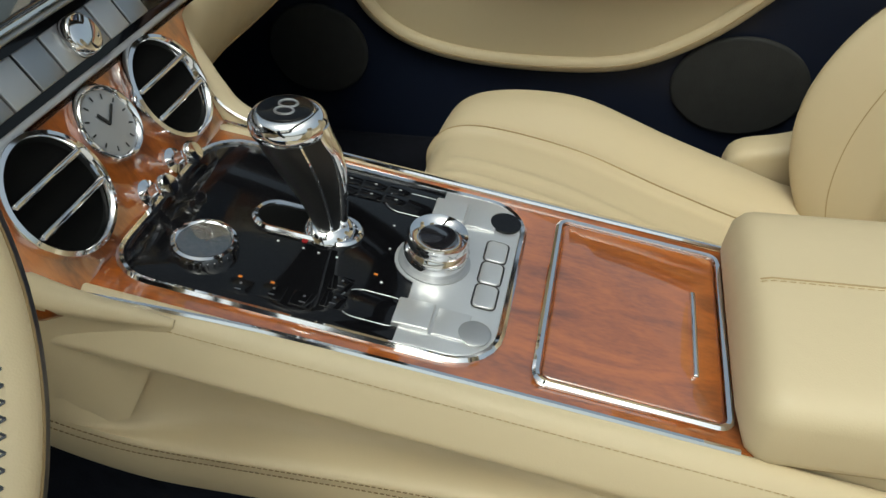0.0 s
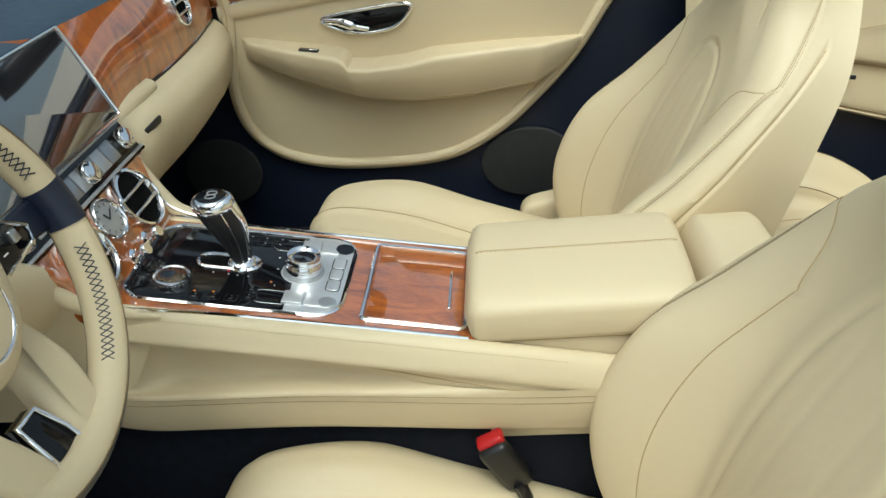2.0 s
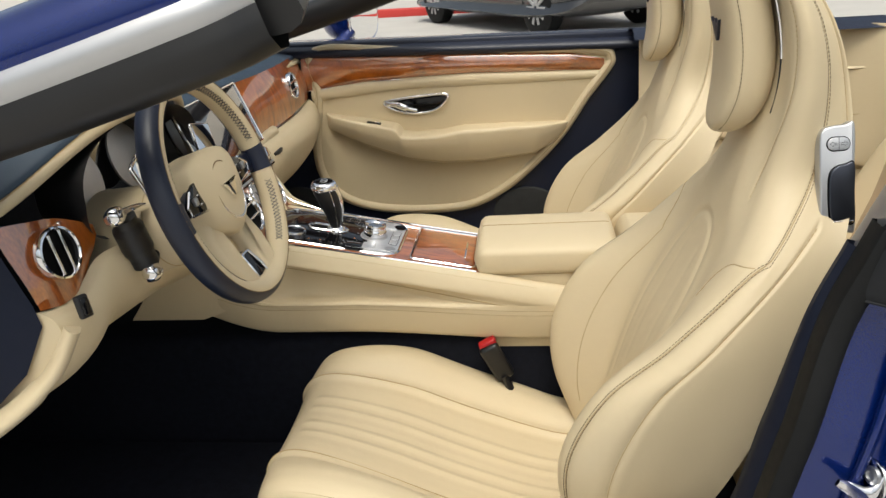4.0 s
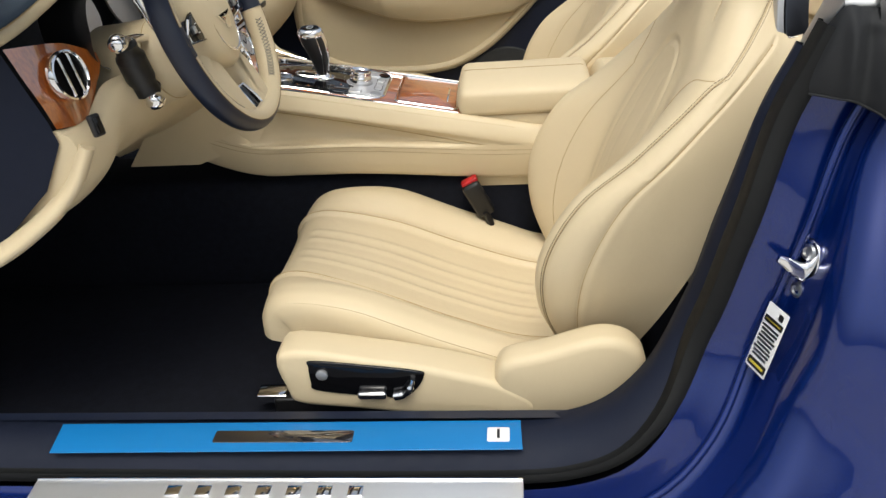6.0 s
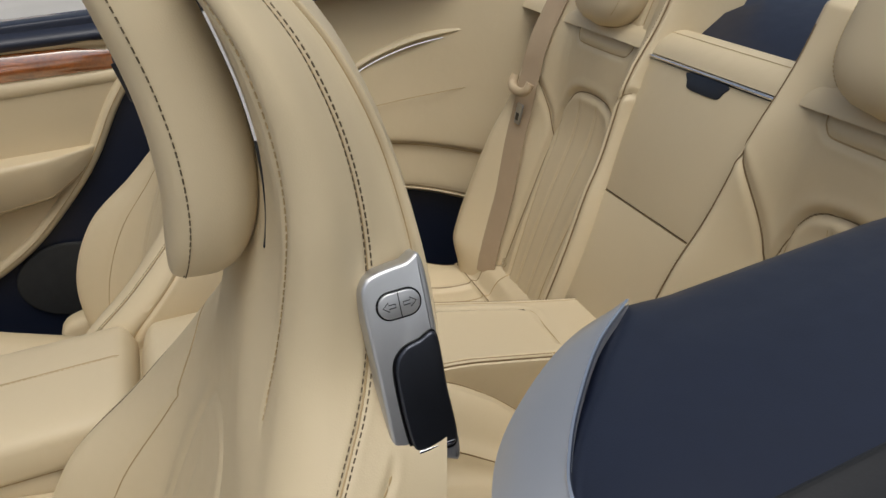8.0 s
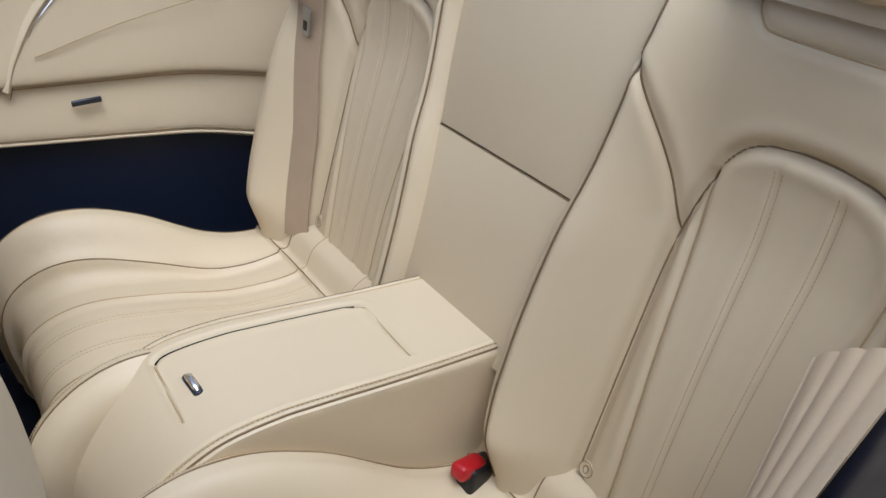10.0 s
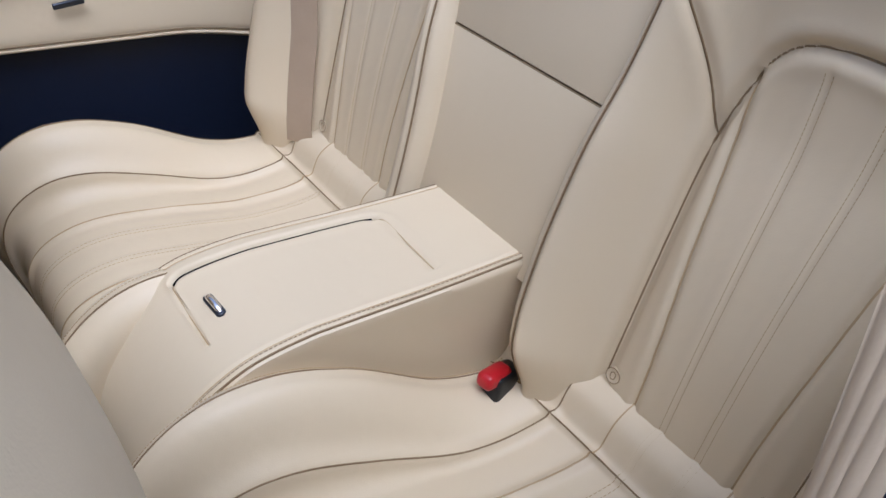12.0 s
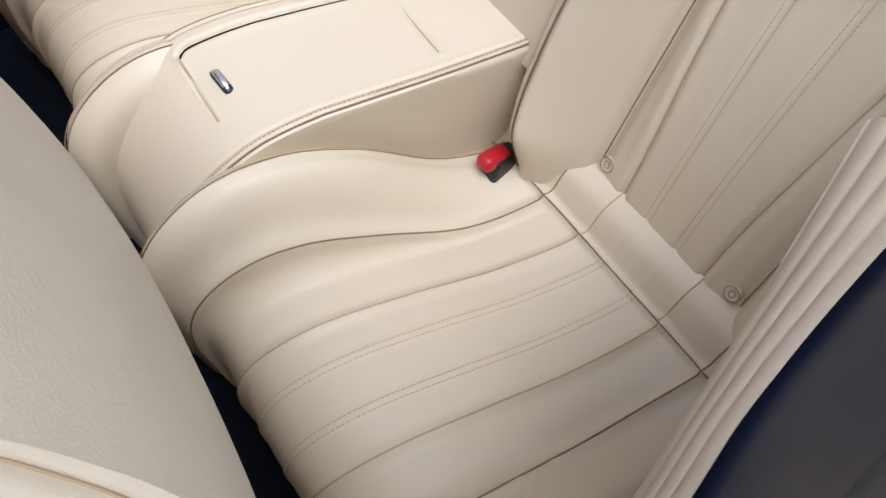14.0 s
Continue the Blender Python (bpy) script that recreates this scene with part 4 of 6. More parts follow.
WL = [(-0.29, 0.905), (-0.1, 0.926), (0.2, 0.935), (0.45, 0.930), (0.595, 0.926)]
WU = [(-0.29, 1.010), (0.0, 0.998), (0.3, 0.988), (0.5, 0.978), (0.595, 0.957)]
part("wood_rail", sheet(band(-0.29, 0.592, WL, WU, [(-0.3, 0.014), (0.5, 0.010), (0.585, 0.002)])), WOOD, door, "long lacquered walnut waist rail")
part("rail_bead", moved(tube([(x, np.interp(x, *zip(*WL)) - 0.002, 0.015) for x in np.linspace(-0.285, 0.0, 30)], 0.0022, n=6), DM), CHROME, door)
part("upper_roll", sheet(band(-0.27, 0.575, [(-0.3, 0.868), (0.0, 0.897), (0.57, 0.902)], [(-0.3, 0.904), (-0.1, 0.925), (0.2, 0.933), (0.45, 0.928), (0.595, 0.924)], [(-0.3, 0.010), (0.57, 0.006)])), LEATHER, door, "cream leather roll under the wood")
# armrest shelf and pocket
AT = [(x + 0.018, z + 0.036) for x, z in [(-0.248, 0.800), (-0.235, 0.798), (-0.12, 0.778), (-0.045, 0.764), (-0.028, 0.757), (-0.018, 0.738), (0.02, 0.733), (0.10, 0.737), (0.16, 0.748), (0.30, 0.750), (0.485, 0.748)]]
AB = [(x + 0.018, z + 0.038) for x, z in [(-0.25, 0.755), (-0.14, 0.705), (0.0, 0.655), (0.1, 0.64), (0.22, 0.640), (0.37, 0.655), (0.43, 0.69), (0.485, 0.742)]]
AD = [(-0.23, 0.012), (-0.215, 0.034), (-0.13, 0.066), (0.0, 0.080), (0.2, 0.075), (0.4, 0.052), (0.47, 0.024), (0.503, 0.004)]
PROF = cat([(1.0, 0.0), (0.995, 0.45), (0.985, 0.88), (0.95, 1.0), (0.85, 1.03), (0.60, 0.97), (0.32, 0.82), (0.10, 0.66), (0.02, 0.56), (0.0, 0.40), (0.01, 0.0)], 40)[::-1]
rows = []
for x in np.linspace(-0.23, 0.503, 90):
    a, b, f = np.interp(x, *zip(*AB)), np.interp(x, *zip(*AT)), np.interp(x, *zip(*AD))
    rows.append([tuple(DM @ Vector((x, a + (b - a) * v, 0.010 + f * d))) for v, d in PROF])
R = np.array(rows)
part("arm_shelf", sheet(R), LEATHER, door, "moulded cream armrest above the pocket")
part("shelf_seam", tube(R[10:84, 11] + (0, -0.0006, 0), 0.0008, n=5), SEAMM, door)
part("pocket_back", sheet(band(-0.27, 0.42, [(-0.26, 0.645), (-0.14, 0.572), (0.0, 0.554), (0.17, 0.569), (0.31, 0.634), (0.43, 0.724)], [(-0.26, 0.79), (-0.12, 0.74), (0.02, 0.69), (0.24, 0.68), (0.43, 0.75)], [(-0.3, -0.006), (0.4, -0.006)])), LEATHER, door)
sw = part("window_switch", rbox(0.042, 0.005, 0.017, 0.002, DM @ pose(-0.080, 0.8105, 0.062, 0, 0, -10)), PIANO, door, "small inset window switch")
part("switch_tip", rbox(0.016, 0.005, 0.011, 0.0015, DM @ pose(-0.070, 0.811, 0.062, 0, 0, -16)), CHROME, sw, "chrome switch tip")
HANDLE = (0.034, 0.020) + cat([(-0.088, 0.838), (-0.05, 0.848), (0.06, 0.858), (0.102, 0.856), (0.098, 0.84), (0.07, 0.815), (0.03, 0.805), (-0.02, 0.806), (-0.06, 0.818)], 60, True)
hb = part("handle_bezel", moved(tube(np.c_[HANDLE, np.full(60, 0.016)], 0.0042, True, 8), DM), CHROME, door, "chrome bezel of the door handle")
part("handle_recess", moved(plate(HANDLE, 0.008, 0.0135, 0.001), DM), PIANO, hb)
part("handle_lever", moved(tube(cat([(-0.046, 0.856, 0.02), (-0.016, 0.854, 0.026), (0.014, 0.842, 0.026), (0.044, 0.832, 0.02)], 24), [0.007] * 8 + [0.009] * 8 + [0.005] * 8, n=10, flat=0.6), DM), CHROME, hb, "chrome pull lever")
for c, r in (((-0.35, 0.522), (0.092, 0.083)), ((0.365, 0.497), (0.108, 0.086))):
    part("speaker_grille", moved(plate(ring_pts((0, 0, 0), (1, 0, 0), (0, 1, 0), r[0], r[1], 48)[:, :2] + c, 0.0, 0.012, 0.006), DM), GRILLE, door, "dark cloth speaker grille")
part("sill_strip_metal", rbox(1.0, 0.01, 0.012, 0.003, pose(-0.05, 0.765, 0.36)), STEEL, door)
part("passenger_sill", rbox(1.6, 0.10, 0.14, 0.03, pose(0.0, 0.75, 0.30)), CARPET, label="dark carpeted passenger sill", category="sill", kind="structure")

mirror = thing("door_mirror", "blue passenger door mirror with chrome-edged glass", "car mirror")
MM = pose(-0.14, 1.02, 1.09, 0, 0, -12)
P = []
for u in np.linspace(0, 1, 14):
    e = math.sqrt(max(0, 1 - u ** 2.4)) * 0.98 + 0.02
    P.append([tuple(MM @ Vector((-0.13 * u, 0.115 * e * np.sign(math.cos(a)) * abs(math.cos(a)) ** 0.7, 0.078 * e * np.sign(math.sin(a)) * abs(math.sin(a)) ** 0.7))) for a in np.linspace(0, 2 * np.pi, 36, endpoint=False)])
P = np.array(P)
part("shell", capped(P), PAINT, mirror, "metallic blue shell")
part("glass", moved(plate(np.array([(0.108 * np.sign(math.cos(a)) * abs(math.cos(a)) ** 0.7, 0.071 * np.sign(math.sin(a)) * abs(math.sin(a)) ** 0.7) for a in np.linspace(0, 2 * np.pi, 40, endpoint=False)]), 0.0, 0.004, 0.001), MM @ pose(0.001, 0, 0, 90, 0, 90)), MIRROR, mirror)
part("glass_rim", tube(P[0], 0.004, True, 6), CHROME, mirror)
part("arm", tube(cat([(-0.17, 0.93, 1.055), (-0.19, 0.89, 1.03), (-0.22, 0.85, 1.00)], 12), 0.024, n=10, flat=0.7), PAINT, mirror)

# ---- dashboard ----
dash = thing("dashboard", "two-tone leather dashboard with walnut fascia and round chrome vents", "dashboard")


def vent(c, nx, up, r, name="air_vent", bars=2):
    """A round chrome vent at c that faces nx; up: the direction of its bars' normal."""
    z = Vector(nx).normalized()
    m = basis(c, Vector(up).cross(z), up)
    if (m.to_3x3() @ Vector((0, 0, 1))).dot(z) < 0:
        m = basis(c, z.cross(Vector(up)), up)
    v = part(name, turned([(r * 0.99, -0.004), (r * 1.02, 0.003), (r * 0.99, 0.008), (r * 0.92, 0.009), (r * 0.86, 0.006), (r * 0.85, 0.0), (r * 0.80, -0.003)], 56, m), CHROME, dash, "round polished chrome air vent")
    # black disc proud of the fascia, painted for the vent's shaded depth
    part("vent_well_shade", turned([(r * 0.86, -0.002), (r * 0.86, 0.0005), (r * 0.5, 0.0012), (0.0, 0.0012)], 40, m), VOID, v)
    for k in range(bars):
        x = (k - (bars - 1) / 2) * r * 0.56
        part("vent_bar", rbox(0.0045, 2 * math.sqrt((0.85 * r) ** 2 - x * x), 0.006, 0.0015, m @ pose(x, 0, 0.006)), CHROME, v)
    return v


# centre stack
SN = Vector((0.89, 0, 0.45)).normalized()
SO = Vector((-0.168, 0, 0.763))
SU = Vector((-0.45, 0, 0.89)).normalized()
KM = basis(tuple(SO), (0, 1, 0), tuple(SU))         # x: to the passenger, y: up the stack
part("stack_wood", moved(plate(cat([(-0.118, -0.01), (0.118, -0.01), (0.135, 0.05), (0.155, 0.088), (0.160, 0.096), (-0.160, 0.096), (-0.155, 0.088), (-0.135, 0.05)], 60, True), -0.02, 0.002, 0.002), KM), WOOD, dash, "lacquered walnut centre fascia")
for y in (-0.078, 0.078):
    vent(tuple(KM @ Vector((y, 0.055, 0.003))), tuple(SN), (0, 1, 0), 0.0440)
clock = part("dash_clock", turned([(0.029, 0.0), (0.030, 0.006), (0.0275, 0.009), (0.0245, 0.007), (0.024, 0.004), (0.0, 0.004)], 44, KM @ pose(0.002, 0.066, 0)), CHROME, dash, "small round analogue clock with silver dial")
part("clock_face", turned([(0.0242, 0.003), (0.0242, 0.0052), (0.0, 0.0054)], 40, KM @ pose(0.002, 0.066, 0)), SATIN, clock, "pale silver dial")
part("clock_hand", rbox(0.002, 0.017, 0.001, 0.0003, KM @ pose(0.008, 0.070, 0.0062, 0, 0, -55)), BLACKP, clock)
part("clock_hand", rbox(0.0026, 0.012, 0.001, 0.0003, KM @ pose(-0.001, 0.070, 0.0062, 0, 0, 25)), BLACKP, clock)
for k in range(12):
    a = math.tau * k / 12
    part("hour_mark", rbox(0.0012, 0.004, 0.0006, 0.0002, KM @ pose(0.002 + 0.020 * math.sin(a), 0.066 + 0.020 * math.cos(a), 0.0058, 0, 0, -30 * k), 1), BLACKP, clock)
for x, y in ((-0.012, 0.010), (0.032, 0.012)):
    part("organ_stop", turned([(0.0105, 0.0), (0.0105, 0.003), (0.005, 0.005), (0.0042, 0.016), (0.0085, 0.019), (0.0095, 0.023), (0.0075, 0.026), (0.0, 0.0262)], 28, KM @ pose(x, y, 0.002)), CHROME, dash, "chrome pull knob for the vents")
# button bar and screen
BO = KM @ Vector((0, 0.098, 0.004))
BU = Vector((-0.50, 0, 0.87)).normalized()
BM = basis(tuple(BO), (0, 1, 0), tuple(BU))
part("button_bar", moved(plate(rrect(0.345, 0.050, 0.004) + (0, 0.026), -0.012, 0.0, 0.002), BM), PIANO, dash, "gloss black button bar")
for y in (0.002, 0.050):
    part("bar_strip", rbox(0.35, 0.005, 0.006, 0.0015, BM @ pose(0, y, 0.0)), SATIN, dash, "satin metal strip")
for k in range(8):
    part("bar_button", rbox(0.027, 0.030, 0.004, 0.001, BM @ pose(-0.102 + 0.0292 * k, 0.026, 0.001)), STEEL if k % 2 else SATIN, dash)
for x in (-0.145, 0.03, 0.145):
    part("bar_knob", turned([(0.016, 0.0), (0.0155, 0.012), (0.013, 0.014), (0.0, 0.0135)], 30, BM @ pose(x, 0.026, 0.0)), CHROME, dash, "knurled chrome dial")
SCO = BM @ Vector((0, 0.054, 0.016))
SCU = Vector((-0.36, 0, 0.93)).normalized()
SCM = basis(tuple(SCO), (0, 1, 0), tuple(SCU))
part("screen", moved(plate(rrect(0.326, 0.134, 0.004) + (0, 0.069), -0.030, 0.0, 0.002), SCM), SCREEN, dash, "large dark centre display, switched off")
part("screen_frame", moved(tube(np.c_[rrect(0.330, 0.138, 0.005) + (0, 0.069), np.zeros(28)], 0.0022, True, 6), SCM), CHROME, dash)


# passenger fascia: wood band over a cream glovebox, swept from the screen to the door
def fascia(y):
    f = (y - 0.17) / 0.60
    return -0.292 + 0.035 * np.sin(np.pi * np.clip(f, 0, 1)) * 0.6


ys = np.linspace(0.165, 0.775, 40)
top = [(fascia(y) - 0.022, 1.022 - 0.010 * (y - 0.165) / 0.6) for y in ys]
low = [(fascia(y) + 0.012 + 0.025 * (1 - sstep(np.array(y), 0.165, 0.35)), 0.885) for y in ys]
rows = []
for y, a, b in zip(ys, top, low):
    rows.append([(a[0] + (b[0] - a[0]) * v + 0.012 * math.sin(math.pi * v), y, a[1] + (b[1] - a[1]) * v) for v in np.linspace(0, 1, 14)])
R = np.array(rows)
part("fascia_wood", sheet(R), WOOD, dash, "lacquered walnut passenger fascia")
part("fascia_flank", sheet(np.array([R[0], R[0] + (-0.05, -0.003, 0.0)])), WOOD, dash)
part("fascia_bead", tube(R[:, -1], 0.0025, n=6), CHROME, dash)
vent((fascia(0.585) + 0.006, 0.585, 0.955), (0.96, -0.10, 0.12), (0, 1, 0), 0.036)
rows = []
for y, b in zip(ys, low):
    k = [(b[0] + 0.004, b[1] - 0.003), (b[0] + 0.030, b[1] - 0.020), (b[0] + 0.042, b[1] - 0.055), (b[0] + 0.030, b[1] - 0.10), (b[0] + 0.0, b[1] - 0.145), (b[0] - 0.06, b[1] - 0.19), (b[0] - 0.16, b[1] - 0.22)]
    e = 1 - 0.35 * sstep(np.array(y), 0.62, 0.775)
    rows.append([(b[0] + (x - b[0]) * e, y, z) for x, z in cat(k, 40)])
G = np.array(rows)
part("glovebox", sheet(G), LEATHER, dash, "cream leather glovebox bulge")
part("glovebox_gap", tube(G[4:36, 27], 0.0015, n=5), SEAMM, dash)
part("glovebox_end", sheet(np.array([G[-1], G[-1] + (-0.2, 0.01, 0.0)])), LEATHER, dash)
part("glovebox_flank", sheet(np.array([G[0], G[0] + (-0.12, -0.02, 0.02)])), LEATHER, dash)
gj = int(np.argmin(np.abs(G[6, :, 2] - 0.853)))
part("glove_latch", rbox(0.006, 0.062, 0.013, 0.0028, pose(G[6][gj][0] + 0.001, 0.250, 0.853, 0, 12, 0)), BLACKP, dash, "dark glovebox latch")
# leather lip from the fascia down the flank of the stack
lip = [(-0.262, 0.36, 0.880), (-0.262, 0.25, 0.880), (-0.256, 0.195, 0.868), (-0.236, 0.168, 0.845), (-0.205, 0.146, 0.807), (-0.172, 0.130, 0.772), (-0.13, 0.122, 0.757), (-0.10, 0.118, 0.749)]
part("stack_lip", tube(cat(lip, 60), [0.015] * 40 + [0.015 - 0.0006 * k for k in range(20)], n=12), LEATHER, dash, "cream leather lip beside the centre stack")
part("lip_bead", tube(cat([(x + 0.006, y - 0.011, z + 0.006) for x, y, z in lip], 60), 0.002, n=6), CHROME, dash)
part("stack_lip", tube(cat([(x, -y, z) for x, y, z in lip], 60), [0.011] * 40 + [0.011 - 0.0004 * k for k in range(20)], n=10), LEATHER, dash, "cream leather lip beside the centre stack")
for sg in (-1, 1):
    part("stack_cheek", sheet(np.array([[(x, sg * (y + 0.004), z) for x, y, z in cat(lip[2:], 30)], [(x - 0.06, sg * (y + 0.006), z - 0.10) for x, y, z in cat(lip[2:], 30)], [(x - 0.2, sg * 0.13, 0.60) for x, y, z in cat(lip[2:], 30)]])), LEATHER, dash)

# dash top with the cowl over the dials
rows = []
for y in np.linspace(-0.73, 0.80, 70):
    cow = np.exp(-(np.abs(y + 0.345) / 0.235) ** 4)
    zt = 1.020 - 0.012 * (y > 0) + 0.078 * cow
    xf = -0.312 + 0.075 * cow + 0.012 * math.sin(np.clip((y - 0.17) / 0.6, 0, 1) * math.pi)
    k = [(xf + 0.002, zt - 0.010), (xf + 0.004, zt - 0.002), (xf - 0.006, zt + 0.006), (xf - 0.06, zt + 0.014), (xf - 0.2, zt + 0.015 - 0.03 * cow), (-0.75, 1.025), (-1.05, 0.99)]
    rows.append([(x, y, z) for x, z in cat(k, 34)])
D = np.array(rows)
part("dash_top", sheet(D), DASHTOP, dash, "blue-grey leather dash top")
part("dash_lip", tube(D[:, 1] + (0.003, 0, -0.006), 0.0085, n=10), LEATHER, dash, "cream piped edge of the dash top")
part("lip_seam", tube(D[:, 1] + (0.004, 0, 0.0035), 0.0010, n=5), SEAMM, dash)
# instrument pod
rows = []
for a in np.linspace(0, 2 * np.pi, 60, endpoint=False):
    c, s = math.cos(a), math.sin(a)
    y = -0.345 + 0.205 * np.sign(c) * abs(c) ** 0.75
    z = 0.985 + 0.088 * np.sign(s) * abs(s) ** 0.8
    rows.append([(-0.238 - 0.02 * (s < 0) * -s, y, z), (-0.262, -0.345 + (y + 0.345) * 0.97, 0.985 + (z - 0.985) * 0.95), (-0.33, -0.345 + (y + 0.345) * 0.86, 0.985 + (z - 0.985) * 0.83)])
R = np.array(rows)
# black in place of wood puts the pod's inner shade into the colour
part("pod_lining", sheet(R[:, :2], wu=True), BLACKP, dash, "dial pod lining, black for the shade inside")
part("pod_well", sheet(R[:, 1:], wu=True), BLACKP, dash)
part("instrument_display", sheet(np.stack([R[:, 2], np.tile(R[:, 2].mean(0), (60, 1))], 1), wu=True), SCREEN, dash, "dark instrument display")
part("dial_face", turned([(0.058, 0.0), (0.058, 0.004), (0.0, 0.005)], 40, basis((-0.318, -0.425, 0.985), (0, 1, 0), (-0.25, 0, 0.95))), STEEL, dash, "pale round dial")
part("dial_face", turned([(0.058, 0.0), (0.058, 0.004), (0.0, 0.005)], 40, basis((-0.318, -0.265, 0.985), (0, 1, 0), (-0.25, 0, 0.95))), STEEL, dash, "pale round dial")

# driver's end panel with vent
EN = Vector((0.80, -0.52, 0.28)).normalized()
ew = np.array([cat([(-0.302, -0.668, 0.995), (-0.278, -0.63, 0.990), (-0.262, -0.585, 0.980), (-0.250, -0.525, 0.950)], 16), cat([(-0.288, -0.668, 0.955), (-0.266, -0.63, 0.950), (-0.254, -0.585, 0.945), (-0.248, -0.525, 0.935)], 16), cat([(-0.272, -0.668, 0.915), (-0.258, -0.63, 0.908), (-0.252, -0.585, 0.906), (-0.250, -0.535, 0.918)], 16), cat([(-0.262, -0.667, 0.880), (-0.250, -0.63, 0.874), (-0.248, -0.59, 0.880), (-0.252, -0.545, 0.908)], 16)])
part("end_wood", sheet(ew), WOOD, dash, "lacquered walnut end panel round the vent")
vent((-0.252, -0.618, 0.942), (0.955, -0.16, 0.23), (-0.2, 0.0, 1.0), 0.036)
rows = []
for x0, y, zt in ((-0.268, -0.668, 0.878), (-0.256, -0.64, 0.874), (-0.250, -0.60, 0.878), (-0.245, -0.545, 0.905), (-0.235, -0.48, 0.905), (-0.22, -0.34, 0.90), (-0.22, -0.2, 0.88), (-0.23, -0.12, 0.84)):
    k = [(x0, zt), (x0 + 0.022, zt - 0.012), (x0 + 0.028, zt - 0.045), (x0 + 0.012, zt - 0.085), (x0 - 0.04, zt - 0.13), (x0 - 0.12, zt - 0.17), (x0 - 0.25, zt - 0.22)]
    rows.append([(x, y, z) for x, z in cat(k, 24)])
R = np.array(rows)
R = np.swapaxes(np.array([cat(R[:, j], 50) for j in range(24)]), 0, 1)
part("knee_panel", sheet(R), LEATHER, dash, "cream leather knee panel under the dials")
part("knee_end", sheet(np.array([R[0], R[0] + (-0.10, 0.0, -0.004)])), LEATHER, dash)
ls = part("lid_switch", rbox(0.010, 0.018, 0.032, 0.003, pose(-0.213, -0.650, 0.878, 0, -12, -25)), BLACKP, dash, "black boot lid switch")
part("switch_rocker", rbox(0.005, 0.011, 0.024, 0.002, pose(-0.2085, -0.652, 0.879, 0, -12, -25)), PIANO, ls)
part("dash_end", sheet(np.array([[(-0.312, -0.672, 1.02), (-0.305, -0.672, 0.99), (-0.268, -0.672, 0.89), (-0.262, -0.672, 0.86), (-0.30, -0.676, 0.79), (-0.40, -0.69, 0.70)], [(-0.75, -0.735, 1.02), (-0.75, -0.735, 0.98), (-0.75, -0.735, 0.89), (-0.75, -0.735, 0.8), (-0.75, -0.735, 0.7), (-0.75, -0.735, 0.6)]])), NAVYTRIM, dash, "navy leather dash end")
part("kick_trim", tube(cat([(-0.232, -0.655, 0.850), (-0.265, -0.672, 0.79), (-0.33, -0.69, 0.735), (-0.42, -0.70, 0.685), (-0.60, -0.72, 0.62)], 40), [0.021] * 14 + [0.024] * 26, n=14, flat=0.55), LEATHER, dash, "cream leather kick trim")

# ---- steering wheel ----
wheel = thing("steering_wheel", "two-tone navy and cream leather steering wheel with chrome accents", "steering wheel")
WM = basis((-0.099, -0.408, 0.966), (0, 1, 0), (-0.300, 0, 0.954))
# local: x to the passenger, y up, z to the driver
RR, RT = 0.1715, 0.0175


def rim_arc(a0, a1, r, lo, hi, n=60):
    q = np.radians(np.linspace(a0, a1, n))
    P = []
    for t in q:
        e = np.array((math.cos(t), math.sin(t), 0))
        P.append([RR * e + r * (math.cos(k) * e * 0.98 + math.sin(k) * np.array((0, 0, 1.12))) for k in np.linspace(lo, hi, 18)])
    return np.array(P)


def dished(vf, depth=0.024):
    """Sinks the inner part of a spoke below the rim."""
    v = np.array(vf[0], float)
    v[:, 2] -= depth * (1 - sstep(np.hypot(v[:, 0], v[:, 1]), 0.085, 0.175))
    return v, vf[1]


rim = part("rim_outer", moved(sheet(rim_arc(0, 360, RT, -2.25, 1.32, 140)), WM), NAVY, wheel, "navy leather outer rim")
part("rim_inner", moved(sheet(rim_arc(0, 360, RT - 0.0003, 1.28, 4.05, 140)), WM), LEATHER, wheel, "cream leather inner rim with cross stitching")
part("rim_seam", moved(tube(rim_arc(0, 360, RT, 1.30, 1.31, 140)[:-1, 0], 0.0007, True, 5), WM), SEAMD, wheel)
for a0 in (0, 180):
    part("grip", moved(sheet(rim_arc(a0 - 7.5, a0 + 7.5, RT + 0.0006, 0.55, 4.05, 14)), WM), NAVY, wheel, "navy leather grip at the spoke")
for lo, hi in ((14, 76), (104, 166), (-55, -14), (194, 235)):
    xs = []
    for a in np.arange(lo, hi, 2.3):
        for d in (1, -1):
            row = []
            for u in (-1, 0, 1):
                k, q = math.pi * 0.80 + 0.30 * u, radians(a + 1.15 * d * u)
                e = np.array((math.cos(q), math.sin(q), 0))
                row.append(RR * e + (RT + 0.0002) * (math.cos(k) * e * 0.98 + math.sin(k) * np.array((0, 0, 1.12))))
            xs.append(tube(np.array(row), 0.00062, n=4))
    part("cross_stitching", moved(join(*xs), WM), NAVY, rim)

